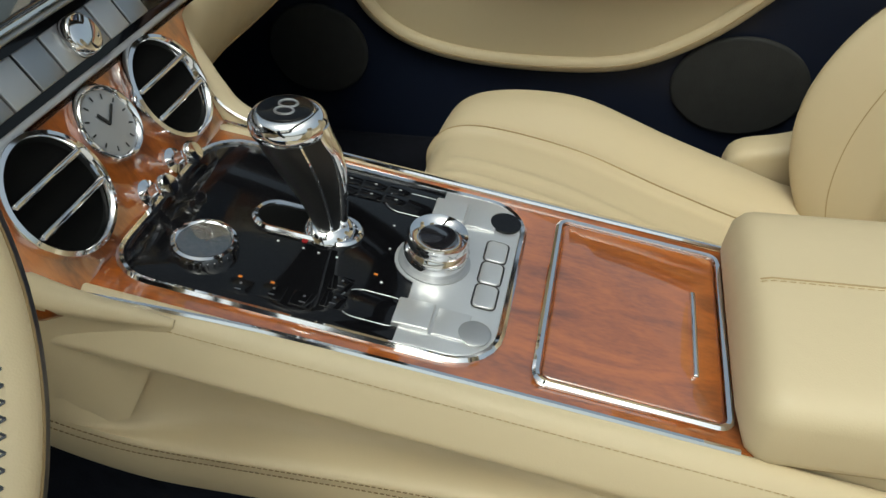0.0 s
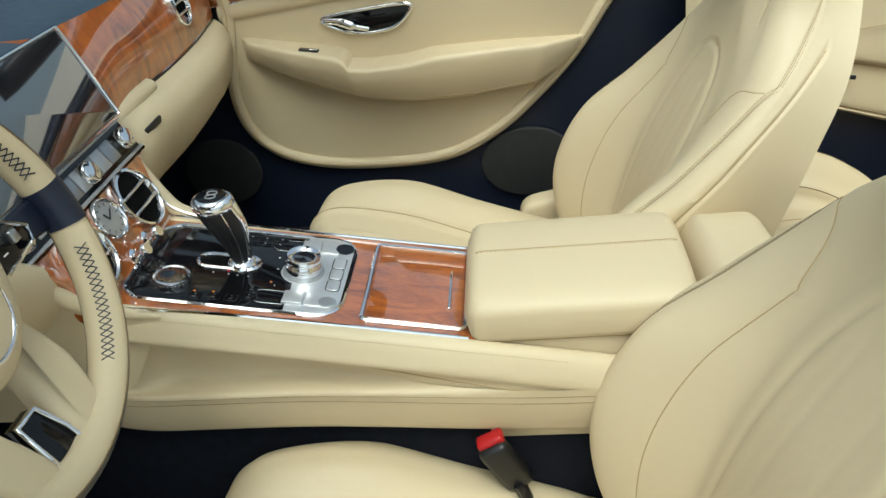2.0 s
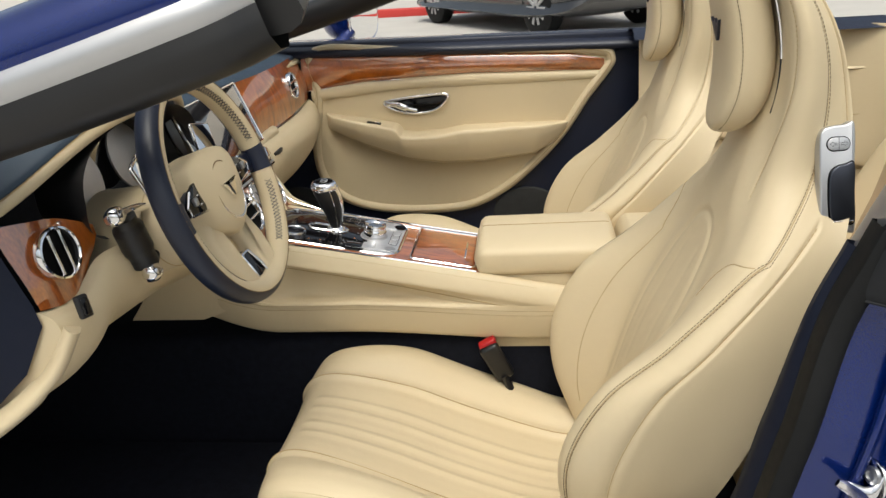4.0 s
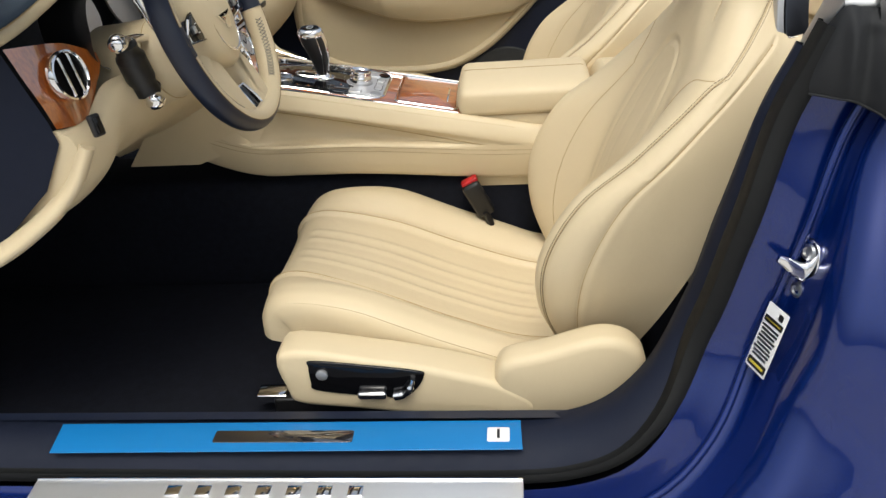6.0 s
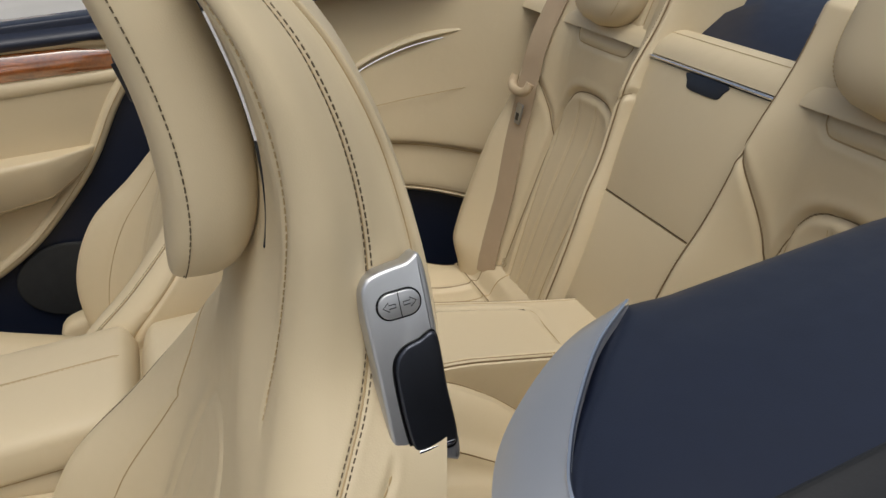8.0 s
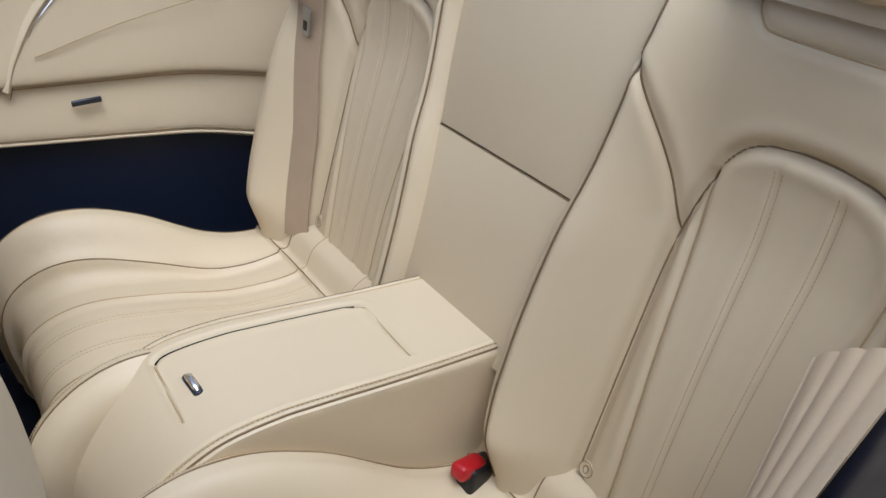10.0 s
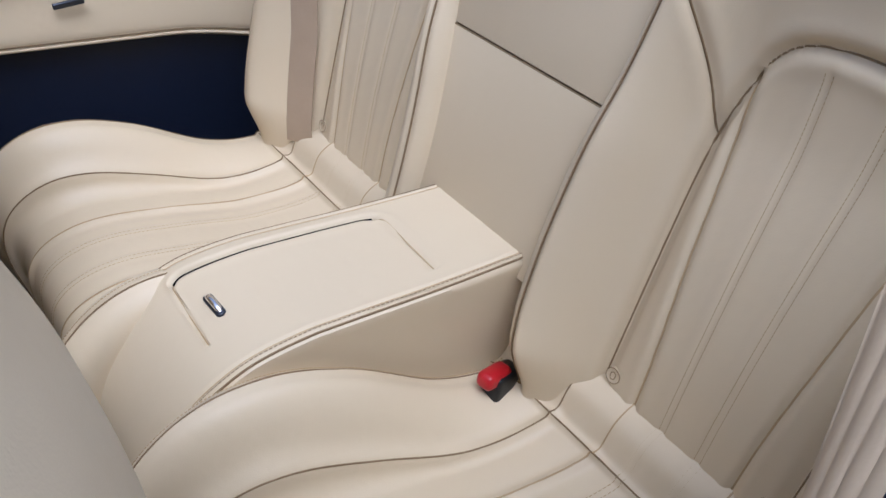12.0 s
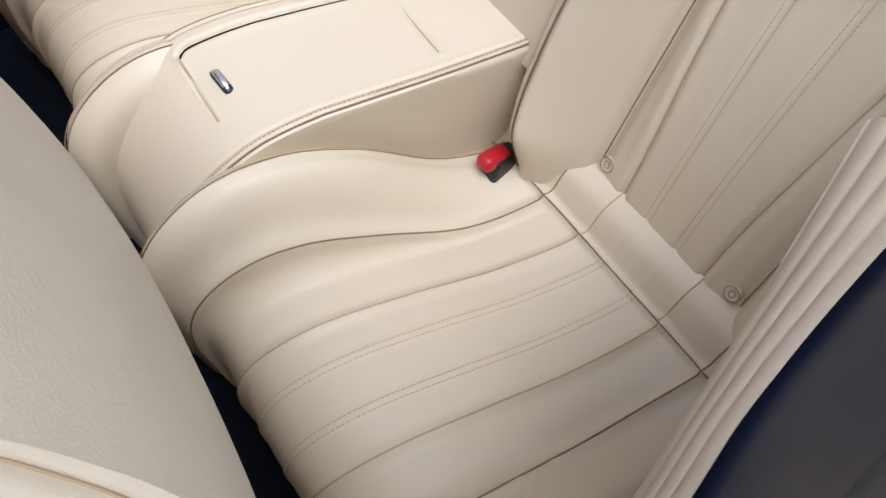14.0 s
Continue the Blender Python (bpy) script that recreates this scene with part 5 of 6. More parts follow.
# domed hub pad
hub_o = cat([(-0.070, 0.050), (-0.03, 0.060), (0.03, 0.060), (0.070, 0.050), (0.080, 0.020), (0.070, -0.022), (0.045, -0.060), (0.0, -0.078), (-0.045, -0.060), (-0.070, -0.022), (-0.080, 0.020)], 66, True)
hub_rows = []
for s, z in ((1.0, -0.055), (1.0, -0.014), (0.985, -0.006), (0.94, 0.001), (0.85, 0.006), (0.70, 0.0105), (0.5, 0.013), (0.25, 0.014), (0.05, 0.0142)):
    hub_rows.append([(x * s, y * s - 0.006 * (1 - s), z) for x, y in hub_o])
hub = part("airbag_hub", moved(capped(np.array(hub_rows)), WM), LEATHER, wheel, "cream leather hub pad")
part("hub_ring", moved(tube(ring_pts((0, -0.008, 0.0112), (1, 0, 0), (0, 1, 0), 0.043, 0.046, 60), 0.0011, True, 5), WM), SEAMD, hub)
part("hub_arc", moved(tube(ring_pts((0, -0.008, 0.0118), (1, 0, 0), (0, 1, 0), 0.0435, 0.0465, 80)[44:79], [0.0006 + 0.0020 * math.sin(math.pi * k / 34) for k in range(35)], False, 8), WM), CHROME, hub, "chrome crescent round the emblem")
part("hub_emblem", moved(plate(cat([(-0.026, 0.012), (-0.008, 0.007), (0.0, 0.011), (0.008, 0.007), (0.026, 0.012), (0.014, -0.001), (0.006, -0.013), (-0.006, -0.013), (-0.014, -0.001)], 40, True), 0.0125, 0.0185, 0.0015), WM @ pose(0, -0.006, 0)), CHROME, hub, "chrome winged emblem shape")
for sg in (-1, 1):
    sp = part("side_spoke", moved(plate(np.array([(sg * 0.085, 0.022), (sg * 0.115, 0.017), (sg * 0.168, 0.018), (sg * 0.168, -0.018), (sg * 0.118, -0.013), (sg * 0.085, -0.012)]), -0.018, -0.005, 0.005), WM), NAVY, wheel, "dark spoke with switches")
    pod = np.array([(sg * 0.060, 0.034), (sg * 0.100, 0.022), (sg * 0.124, 0.004), (sg * 0.120, -0.010), (sg * 0.072, -0.016)])
    part("spoke_switch", moved(plate(pod, -0.006, 0.001, 0.002), WM), PIANO, sp, "gloss black switch pod")
    part("spoke_trim", moved(tube(np.c_[pod[1:], np.full(4, 0.001)], 0.0020, n=6), WM), CHROME, sp)
    part("switch_roller", rbox(0.010, 0.012, 0.007, 0.002, WM @ pose(sg * 0.100, 0.006, 0.003)), STEEL, sp)
    for k in range(2):
        part("switch_mark", rbox(0.006, 0.0012, 0.0006, 0, WM @ pose(sg * 0.082, 0.012 - 0.014 * k, 0.0014)), WHITE, sp)
    leg = cat([(sg * 0.050, -0.020), (sg * 0.070, -0.055), (sg * 0.078, -0.100), (sg * 0.068, -0.140), (sg * 0.058, -0.168), (sg * 0.030, -0.172), (sg * 0.019, -0.158), (sg * 0.020, -0.125), (sg * 0.026, -0.095), (sg * 0.022, -0.050)], 70, True)
    part("lower_spoke", dished(plate(leg, -0.020, 0.008, 0.011, seg=5), 0.022), LEATHER, wheel, "broad cream leather lower spoke").matrix_world = WM
ins = [(-0.013, -0.112), (0.013, -0.112), (0.018, -0.140), (0.019, -0.174), (-0.019, -0.174), (-0.018, -0.140)]
lower = part("spoke_insert", dished(plate(np.array(ins), -0.010, 0.003, 0.002)), PIANO, wheel, "gloss black insert of the lower spoke")
lower.matrix_world = WM
fr = part("insert_frame", dished(tube(np.c_[np.array(ins), np.full(6, 0.004)], 0.0028, True, 8)), CHROME, wheel, "chrome frame of the lower spoke insert")
fr.matrix_world = WM
part("paddle", rbox(0.05, 0.10, 0.008, 0.004, WM @ pose(-0.105, 0.045, -0.045, 0, 10, 15)), CHROME, wheel, "metal shift paddle")
part("paddle", rbox(0.05, 0.10, 0.008, 0.004, WM @ pose(0.105, 0.045, -0.045, 0, -10, -15)), CHROME, wheel, "metal shift paddle")
col = thing("steering_column", "cream leather steering column shroud with crystal-tipped stalks", "steering column")
COL = basis((-0.121, -0.400, 0.937), (0, 1, 0), (-0.25, 0, 0.968))
P = []
for u, r in ((-0.03, 0.058), (-0.045, 0.072), (-0.08, 0.080), (-0.14, 0.088), (-0.20, 0.10)):
    P.append([tuple(COL @ Vector((r * 1.0 * math.cos(a), r * 0.85 * math.sin(a) - 0.012, u))) for a in np.linspace(0, 2 * np.pi, 36, endpoint=False)])
part("shroud", capped(np.array(P)), LEATHER, col)
part("shroud_seam", tube(np.array(P)[2], 0.001, True, 5), SEAMM, col)
for k, (b, e) in enumerate((((-0.20, -0.43, 0.945), (-0.203, -0.545, 0.966)), ((-0.205, -0.43, 0.895), (-0.184, -0.510, 0.866)))):
    s = part("stalk", tube(cat([b, tuple((np.array(b) + e) / 2 + (0, 0, 0.004)), e], 14), 0.0085 if k else 0.007, n=12), BLACKP if k else CHROME, col, "control stalk")
    part("stalk_tip", turned([(0.006, -0.012), (0.013, -0.010), (0.0145, 0.0), (0.012, 0.009), (0.006, 0.012)], 16, basis(e, (1, 0, 0), (0, 0, 1))), CHROME, s, "faceted chrome tip")
part("stalk_pod", tube(cat([(-0.205, -0.52, 0.958), (-0.205, -0.505, 0.92), (-0.198, -0.495, 0.875)], 16), [0.018] * 4 + [0.023] * 8 + [0.02] * 4, n=14), BLACKP, col)
part("column_lever", tube(cat([(-0.17, -0.452, 0.985), (-0.165, -0.455, 0.955), (-0.17, -0.44, 0.925)], 14), 0.004, n=8), CHROME, col)

# ---- windscreen frame ----
frame_thing = thing("windscreen_frame", "blue and black windscreen pillar with bright chrome strip", "windscreen frame")
A = cat([(-0.95, -0.755, 0.985), (-0.5, -0.745, 1.06), (-0.25, -0.735, 1.118), (0.02, -0.700, 1.195), (0.10, -0.66, 1.225)], 50)
AT2, AU, AW = frames_along(A, False)


def pillar(sect):
    up = np.array((-0.30, 0, 0.95))
    return np.array([[p + np.array((0, d, 0)) + up * h for d, h in sect] for p in A])


part("inner_trim", sheet(pillar([(0.02, -0.03), (-0.012, -0.028), (-0.03, -0.01), (-0.03, 0.012), (-0.028, 0.026)])), BLACKP, frame_thing, "black seal of the pillar")
part("chrome_strip", sheet(pillar([(-0.028, 0.026), (-0.034, 0.034), (-0.034, 0.050), (-0.028, 0.058)])), SATIN, frame_thing, "bright metal strip")
part("outer_skin", sheet(pillar([(-0.028, 0.058), (-0.030, 0.075), (-0.02, 0.10), (0.02, 0.118), (0.06, 0.12)])), PAINT, frame_thing, "metallic blue pillar skin")
part("inner_skin", sheet(pillar([(0.02, -0.03), (0.055, 0.0), (0.07, 0.05), (0.06, 0.12)])), BLACKP, frame_thing)
part("header_rail", tube(cat([(0.10, -0.66, 1.235), (0.06, -0.4, 1.265), (0.04, 0.0, 1.28), (0.06, 0.4, 1.265), (0.10, 0.66, 1.235)], 40), 0.035, n=12, flat=0.7), BLACKP, frame_thing, "black header rail")
B = A * (1, -1, 1)
part("pillar_right", tube(B, 0.04, n=12), BLACKP, frame_thing, "black inner pillar trim")
sc = part("windscreen_glass", sheet(np.array([A + (0, 0.05, 0.05), A * (1, 0.4, 1) + (-0.05, 0, 0.07), A * (1, -0.4, 1) + (-0.05, 0, 0.07), B + (0, -0.05, 0.05)])), GLASS, frame_thing, "clear curved glass")
sc.visible_shadow = False
part("front_wing", sheet(np.array([[(-0.72, -0.80, 0.97), (-0.9, -0.93, 0.90), (-0.95, -0.97, 0.70), (-0.95, -0.95, 0.35)], [(-1.6, -0.80, 0.95), (-1.6, -0.93, 0.90), (-1.6, -0.98, 0.70), (-1.6, -0.96, 0.35)]])), PAINT, car, "metallic blue front wing")
part("bonnet", sheet(np.array([[(x, y, 0.99 - 0.06 * (y / 0.85) ** 2 - 0.05 * ((x + 1) / -1.2) ** 2) for y in np.linspace(-0.85, 0.85, 20)] for x in np.linspace(-0.98, -2.2, 12)])), PAINT, car, "metallic blue bonnet")

# ---- rear console ----
rcon = thing("rear_console", "cream leather rear centre console with flush lid", "console")
RC_TOP = cat([(1.215, 0.598), (1.12, 0.606), (1.02, 0.617), (0.94, 0.624), (0.895, 0.619), (0.855, 0.600), (0.815, 0.566), (0.782, 0.524), (0.762, 0.480), (0.752, 0.43)], 120)
RC_N = np.gradient(RC_TOP, axis=0)
RC_N /= np.linalg.norm(RC_N, axis=1)[:, None]
RC_MID = [(0.75, 0.088), (0.80, 0.074), (0.88, 0.058), (0.98, 0.045), (1.08, 0.022), (1.20, -0.004)]
RC_HALF = [(0.75, 0.100), (0.88, 0.097), (1.0, 0.092), (1.20, 0.082)]


def rc(s, t):
    """t: 0 at the rear, 1 at the foot of the nose; s across."""
    u = np.linspace(0, 1, 120)
    x, z = np.interp(t, u, RC_TOP[:, 0]), np.interp(t, u, RC_TOP[:, 1])
    nx, nz = np.interp(t, u, RC_N[:, 1]), np.interp(t, u, -RC_N[:, 0])
    q = np.abs(s)
    inner = np.minimum(q, 1)
    e = np.clip((inner - 0.90) / 0.10, 0, 1)
    drop = 0.008 * (1 - np.sqrt(np.maximum(0, 1 - e ** 2)))
    down = np.clip(q - 1, 0, 1) * 0.24
    hw = np.interp(x, *zip(*RC_HALF))
    back = np.clip(q - 1, 0, 1) * 0.10 * sstep(t, 0.62, 1.0)
    return x - nx * drop + back, np.interp(x, *zip(*RC_MID)) + np.sign(s) * hw * (inner - 0.10 * np.clip(q - 1, 0, 1)), z - drop * nz - down


RCL = 0.66
front_edge, rear_edge, pull_at = (float(np.interp(-x, -RC_TOP[:, 0], np.linspace(0, 1, 120))) for x in (0.893, 1.118, 0.9165))
lidp = [(-0.62, rear_edge), (0.0, rear_edge - 0.002), (0.45, rear_edge - 0.004), (0.58, rear_edge + 0.004), (0.66, rear_edge + 0.03), (0.66, 0.33), (0.66, front_edge - 0.03), (0.61, front_edge - 0.004), (0.45, front_edge), (0.0, front_edge + 0.004), (-0.42, front_edge + 0.006)]
far = [(0.60, rear_edge + 0.008), (0.66, rear_edge + 0.03), (0.66, 0.26), (0.66, 0.36), (0.66, front_edge - 0.03), (0.60, front_edge - 0.006)]
edges = [[(g * k, 0.005), (g * k, 0.5), (g * k, 0.995)] for k in (0.965, 0.88) for g in (-1, 1)]
RS = Skin(rc, 0.09, RCL, [(lidp, 0.0030, 0.0022), (far, 0.0045, 0.0034)] + [(e, 0.0018, 0.0018) for e in edges], flip=False)
part("console_skin", RS.mesh(-1.98, 1.98, 0, 1, 190, 170), LEATHER, rcon)
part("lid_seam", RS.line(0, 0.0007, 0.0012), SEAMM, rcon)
# black tube on the skin draws the shade of the lid gap
part("lid_gap_shade", RS.line(1, 0.0026, 0.0024), VOID, rcon, "dark line for the shade in the lid gap")
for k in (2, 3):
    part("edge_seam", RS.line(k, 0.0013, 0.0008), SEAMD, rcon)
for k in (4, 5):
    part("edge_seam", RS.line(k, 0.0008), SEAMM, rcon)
for g in (-1, 1):
    part("stitching", RS.thread([(g * 0.92, 0.01), (g * 0.92, 0.99)], 0, 0.005, 0.0006), SEAMD, rcon)
PM = basis(tuple(RS.at(np.array([-0.02]), np.array([pull_at]))[0] + (0, 0, 0.001)), (-0.06, 1, 0), (-1, -0.06, 0))
pull = part("lid_pull", moved(plate(rrect(0.036, 0.0105, 0.005), -0.004, 0.0022, 0.0015), PM), DARKMETAL, rcon, "small dark metal lid pull")
part("pull_bar", moved(tube(cat([(-0.015, 0, 0.002), (-0.006, 0, 0.0055), (0.006, 0, 0.0055), (0.015, 0, 0.002)], 14), [0.0022] * 2 + [0.0036] * 10 + [0.0022] * 2, n=10, flat=0.8), PM), CHROME, pull, "bright curved bar")
part("rear_tunnel", rbox(0.46, 0.17, 0.22, 0.03, pose(1.0, 0.035, 0.375)), CARPET, label="dark carpeted tunnel under the rear console", category="wall", kind="structure")


# ---- rear seats ----
def skew(x):
    """The rear cushions run slightly aslant."""
    return 0.15 * np.maximum(0, 1.15 - x)


REAR_SKINS = {}


def rear_seat(sg, label):
    seat = thing("bench_seat", label, "car seat", "rear seats")
    Y0 = sg * 0.30
    B0, ang, H = np.array((1.184, 0.431)), radians(25.0), 0.70
    U, N = np.array((math.sin(ang), math.cos(ang))), np.array((-math.cos(ang), math.sin(ang)))

    def back(s, t):
        q = np.abs(s)
        inner = np.minimum(q, 1.0)
        outer = s * sg > 0
        wide = np.where(outer, 0.245, 0.205) * (1 - np.where(outer, 0.20, 0.19) * sstep(t, 0.25, 0.80)) * (1 - 0.10 * sstep(1 - t, 0.80, 1.0))
        half = np.where(inner < 0.53, 0.205 * inner, 0.1087 + (inner - 0.53) / 0.47 * (wide - 0.1087))
        half = np.where(inner < 0.53, half * (1 - 0.05 * sstep(t, 0.5, 0.9)), half)
        bol = 0.078 * sstep(inner, 0.46, 0.88) * (1 - 0.80 * sstep(t, 0.42, 0.92)) * (0.55 + 0.45 * sstep(t, 0, 0.12))
        e = np.clip((inner - 0.84) / 0.16, 0, 1)
        drop = 0.032 * (1 - np.sqrt(np.maximum(0, 1 - e ** 2)))
        skirt = np.clip(q - 1, 0, 0.6) * 0.16
        head = 0.038 * sstep(t, 0.50, 0.78)
        puff = 0.010 * np.sin(np.pi * np.clip(t / 0.62, 0, 1)) * (1 - sstep(inner, 0.35, 0.5))
        n = bol - drop - skirt + head + puff - 0.03 * sstep(t, 0.965, 1.0)
        h = t * H
        return B0[0] + U[0] * h + N[0] * n, Y0 + np.sign(s) * half, B0[1] + U[1] * h + N[1] * n

    ins = [(-0.505, 0.06), (-0.505, 0.28), (-0.50, 0.46), (-0.475, 0.54), (-0.40, 0.605), (-0.26, 0.640), (0.0, 0.650), (0.26, 0.640), (0.40, 0.605), (0.475, 0.54), (0.50, 0.46), (0.505, 0.28), (0.505, 0.06)]
    bs = [(ins, 0.0075, 0.0055)]
    for g in (-1, 1):
        bs.append(([(g * 0.50, 0.50), (g * 0.60, 0.575), (g * 0.72, 0.635), (g * 0.86, 0.68), (g * 0.97, 0.70)], 0.005, 0.0045))
        k = 0.90 if g * sg < 0 else 0.955
        bs.append(([(g * k, 0.03), (g * k, 0.3), (g * k, 0.55), (g * k, 0.74), (g * k, 0.93)], 0.0026, 0.003))
        bs.append(([(g * 0.425, 0.585), (g * 0.405, 0.50), (g * 0.365, 0.38), (g * 0.31, 0.20), (g * 0.29, 0.06)], 0.0042, 0.004))
        bs.append(([(g * 0.105, 0.06), (g * 0.115, 0.3), (g * 0.14, 0.625)], 0.0016, 0.004))
    bs.append(([(-0.47, 0.96), (-0.46, 0.81), (-0.42, 0.775), (-0.30, 0.763), (0.30, 0.763), (0.42, 0.775), (0.46, 0.81), (0.47, 0.96)], 0.0035, 0.004))
    K = Skin(back, 0.225, H, bs, flip=True)
    part("backrest", K.mesh(-1.6, 1.6, 0, 1, 210, 170), LEATHER, seat, "cream leather rear backrest with pleated insert")
    # darker tubes put crease shade into the colour along the seams
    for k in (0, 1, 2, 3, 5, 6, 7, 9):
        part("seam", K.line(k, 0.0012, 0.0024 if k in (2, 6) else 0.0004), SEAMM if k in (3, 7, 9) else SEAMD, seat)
    for k in (4, 8):
        for d in (-0.0035, 0.0035):
            part("stitching", K.thread(bs[k][0], d, 0.0042, 0.00042, 0.0010), SEAMM, seat)
    for k in (2, 6):
        part("stitching", K.thread(bs[k][0], 0.006, 0.0055, 0.0005, 0.0012), SEAMD, seat)
    # headrest
    rows = []
    HB = B0 + U * 0.655
    for v in np.linspace(-1, 1, 28):
        e = math.sqrt(max(0, 1 - abs(v) ** 3)) * 0.97 + 0.03
        row = []
        for a in np.linspace(0, 2 * np.pi, 40, endpoint=False):
            c, s = math.cos(a), math.sin(a)
            q = HB + U * 0.085 * v + N * (0.040 * e * np.sign(s) * abs(s) ** 0.7 + 0.058)
            row.append((q[0], Y0 + 0.088 * e * np.sign(c) * abs(c) ** 0.6, q[1]))
        rows.append(row)
    hr = part("headrest", capped(np.array(rows)), LEATHER, seat, "padded cream rear headrest")
    hp = np.array(rows)
    part("stitching", stitches(np.vstack([hp[3:25, 4], hp[24:2:-1, 16]]) + (-0.0008, 0, 0.0004), 0.0055, 0.0006), SEAMM, hr)
    # embossed child-seat anchor caps
    for g in (-1, 1):
        q = K.at(np.array([g * 0.455]), np.array([0.115]))[0]
        nn = K.nrm(np.array([g * 0.455]), np.array([0.115]))[0]
        side = np.cross(nn, (0, 1, 0))
        w = part("anchor_cap", moved(turned([(0.0088, -0.004), (0.0088, 0.0010), (0.0076, 0.0018), (0.0068, 0.0010), (0.0, 0.0010)], 28), basis(tuple(q + nn * 0.0015), (0, 1, 0), tuple(side))), LEATHER, seat, "small round embossed leather cap")
        part("cap_ring", tube(ring_pts(q + nn * 0.0026, (0, 1, 0), side, 0.0086, 0.0086, 26), 0.0006, True, 5), SEAMD, w)
        part("cap_mark", tube(ring_pts(q + nn * 0.0028, (0, 1, 0), side, 0.0032, 0.0046, 16), 0.0005, True, 4), SEAMD, w)

    # cushion with a roll at the rear
    spine = cat([(1.262, 0.490), (1.225, 0.494), (1.188, 0.486), (1.150, 0.452), (1.06, 0.452), (0.96, 0.486), (0.88, 0.510), (0.825, 0.510), (0.784, 0.490), (0.763, 0.448), (0.757, 0.38), (0.755, 0.30)], 220)
    L = np.r_[0, np.cumsum(np.linalg.norm(np.diff(spine, axis=0), axis=1))]
    g0 = np.gradient(spine, axis=0)
    sn = np.stack([g0[:, 1], -g0[:, 0]], 1)
    sn /= np.linalg.norm(sn, axis=1)[:, None]
    uu = L / L[-1]

    def cushion(s, t):
        x, z = np.interp(t, uu, spine[:, 0]), np.interp(t, uu, spine[:, 1])
        nx, nz = np.interp(t, uu, sn[:, 0]), np.interp(t, uu, sn[:, 1])
        q = np.abs(s)
        inner = np.minimum(q, 1)
        con = s * sg < 0        # towards the console
        tall = np.where(con, 0.112, 0.085 if sg > 0 else 0.060)
        bol = tall * sstep(inner, 0.50, 0.86) * sstep(t, 0.10, 0.56) * (1 - 0.50 * sstep(t, 0.58, 0.84))
        e = np.clip((inner - 0.82) / 0.18, 0, 1)
        drop = 0.036 * (1 - np.sqrt(np.maximum(0, 1 - e ** 2)))
        skirt = np.clip(q - 1, 0, 0.6) * 0.22
        puff = 0.006 * (1 - (inner / 0.5) ** 2) * (inner < 0.5) * sstep(t, 0.18, 0.3)
        n = bol - drop - skirt + puff
        return x + nx * n * 0.55, Y0 + np.sign(s) * np.where(con, 0.232, 0.240) * inner + skew(x), z + nz * n + np.maximum(0, n) * (1 - nz) * 0.5

    ROLL = 0.170
    cs = [([(-0.97, ROLL + 0.006), (-0.5, ROLL), (0, ROLL), (0.5, ROLL), (0.97, ROLL + 0.006)], 0.0030, 0.0034)]
    for g in (-1, 1):
        cs.append(([(g * 0.54, ROLL), (g * 0.56, 0.28), (g * 0.61, 0.42), (g * 0.645, 0.56), (g * 0.655, 0.68), (g * 0.64, 0.82), (g * 0.62, 0.98)], 0.006, 0.0055))
        cs.append(([(g * 0.90, 0.16), (g * 0.90, 0.40), (g * 0.885, 0.62), (g * 0.87, 0.80), (g * 0.86, 0.98)], 0.003, 0.0035))
        cs.append(([(g * 0.105, ROLL), (g * 0.115, 0.42), (g * 0.115, 0.70), (g * 0.105, 0.96)], 0.0016, 0.004))
        cs.append(([(g * 0.275, ROLL), (g * 0.30, 0.42), (g * 0.305, 0.70), (g * 0.28, 0.97)], 0.0048, 0.0048))
        cs.append(([(g * 0.265, 0.01), (g * 0.265, ROLL)], 0.0006, 0.0022))
        cs.append(([(g * 0.105, 0.02), (g * 0.105, ROLL)], 0.0005, 0.003))
        cs.append(([(g * 0.54, 0.005), (g * 0.54, ROLL)], 0.0008, 0.0025))
    C = Skin(cushion, 0.236, L[-1], cs, flip=True)
    part("seat_cushion", C.mesh(-1.6, 1.6, 0, 1, 210, 210), LEATHER, seat, "cream leather rear cushion with fluted centre and rear roll")
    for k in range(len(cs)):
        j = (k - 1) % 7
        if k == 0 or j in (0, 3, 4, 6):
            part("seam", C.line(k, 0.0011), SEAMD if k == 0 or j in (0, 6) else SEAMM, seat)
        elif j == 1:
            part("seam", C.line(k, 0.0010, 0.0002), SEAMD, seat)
            part("piping", C.thread(cs[k][0], 0.006, 0.004, 0.0006, 0.0004), SEAMM, seat, "stitched border")
        else:
            for d in (-0.0035, 0.0035):
                part("stitching", C.thread(cs[k][0], d, 0.0055, 0.0005, 0.0008), SEAMM, seat)
    REAR_SKINS[sg] = (K, C)
    return seat


rear_seat(-1, "cream leather rear seat beside the rear console")
rear_seat(1, "cream leather rear seat with tan belt across it")

# panel between the rear backrests
flap = thing("rear_centre_panel", "cream leather panel between the rear backrests", "panel")
FM = basis((1.190, 0, 0.575), (0, 1, 0), (0.434, 0, 0.90))
part("lower_panel", moved(plate(rrect(0.25, 0.205, 0.003) + (-0.012, 0.1015), 0.0, 0.02, 0.0014), FM), LEATHER, flap)
part("upper_panel", moved(plate(np.array([(-0.130, 0.2065), (0.111, 0.2065), (0.150, 0.4165), (-0.160, 0.4165)]), 0.0, 0.02, 0.0014), FM), LEATHER, flap)
part("panel_seam", rbox(0.25, 0.0016, 0.004, 0.0004, FM @ pose(-0.012, 0.2042, 0.002)), SEAMD, flap)
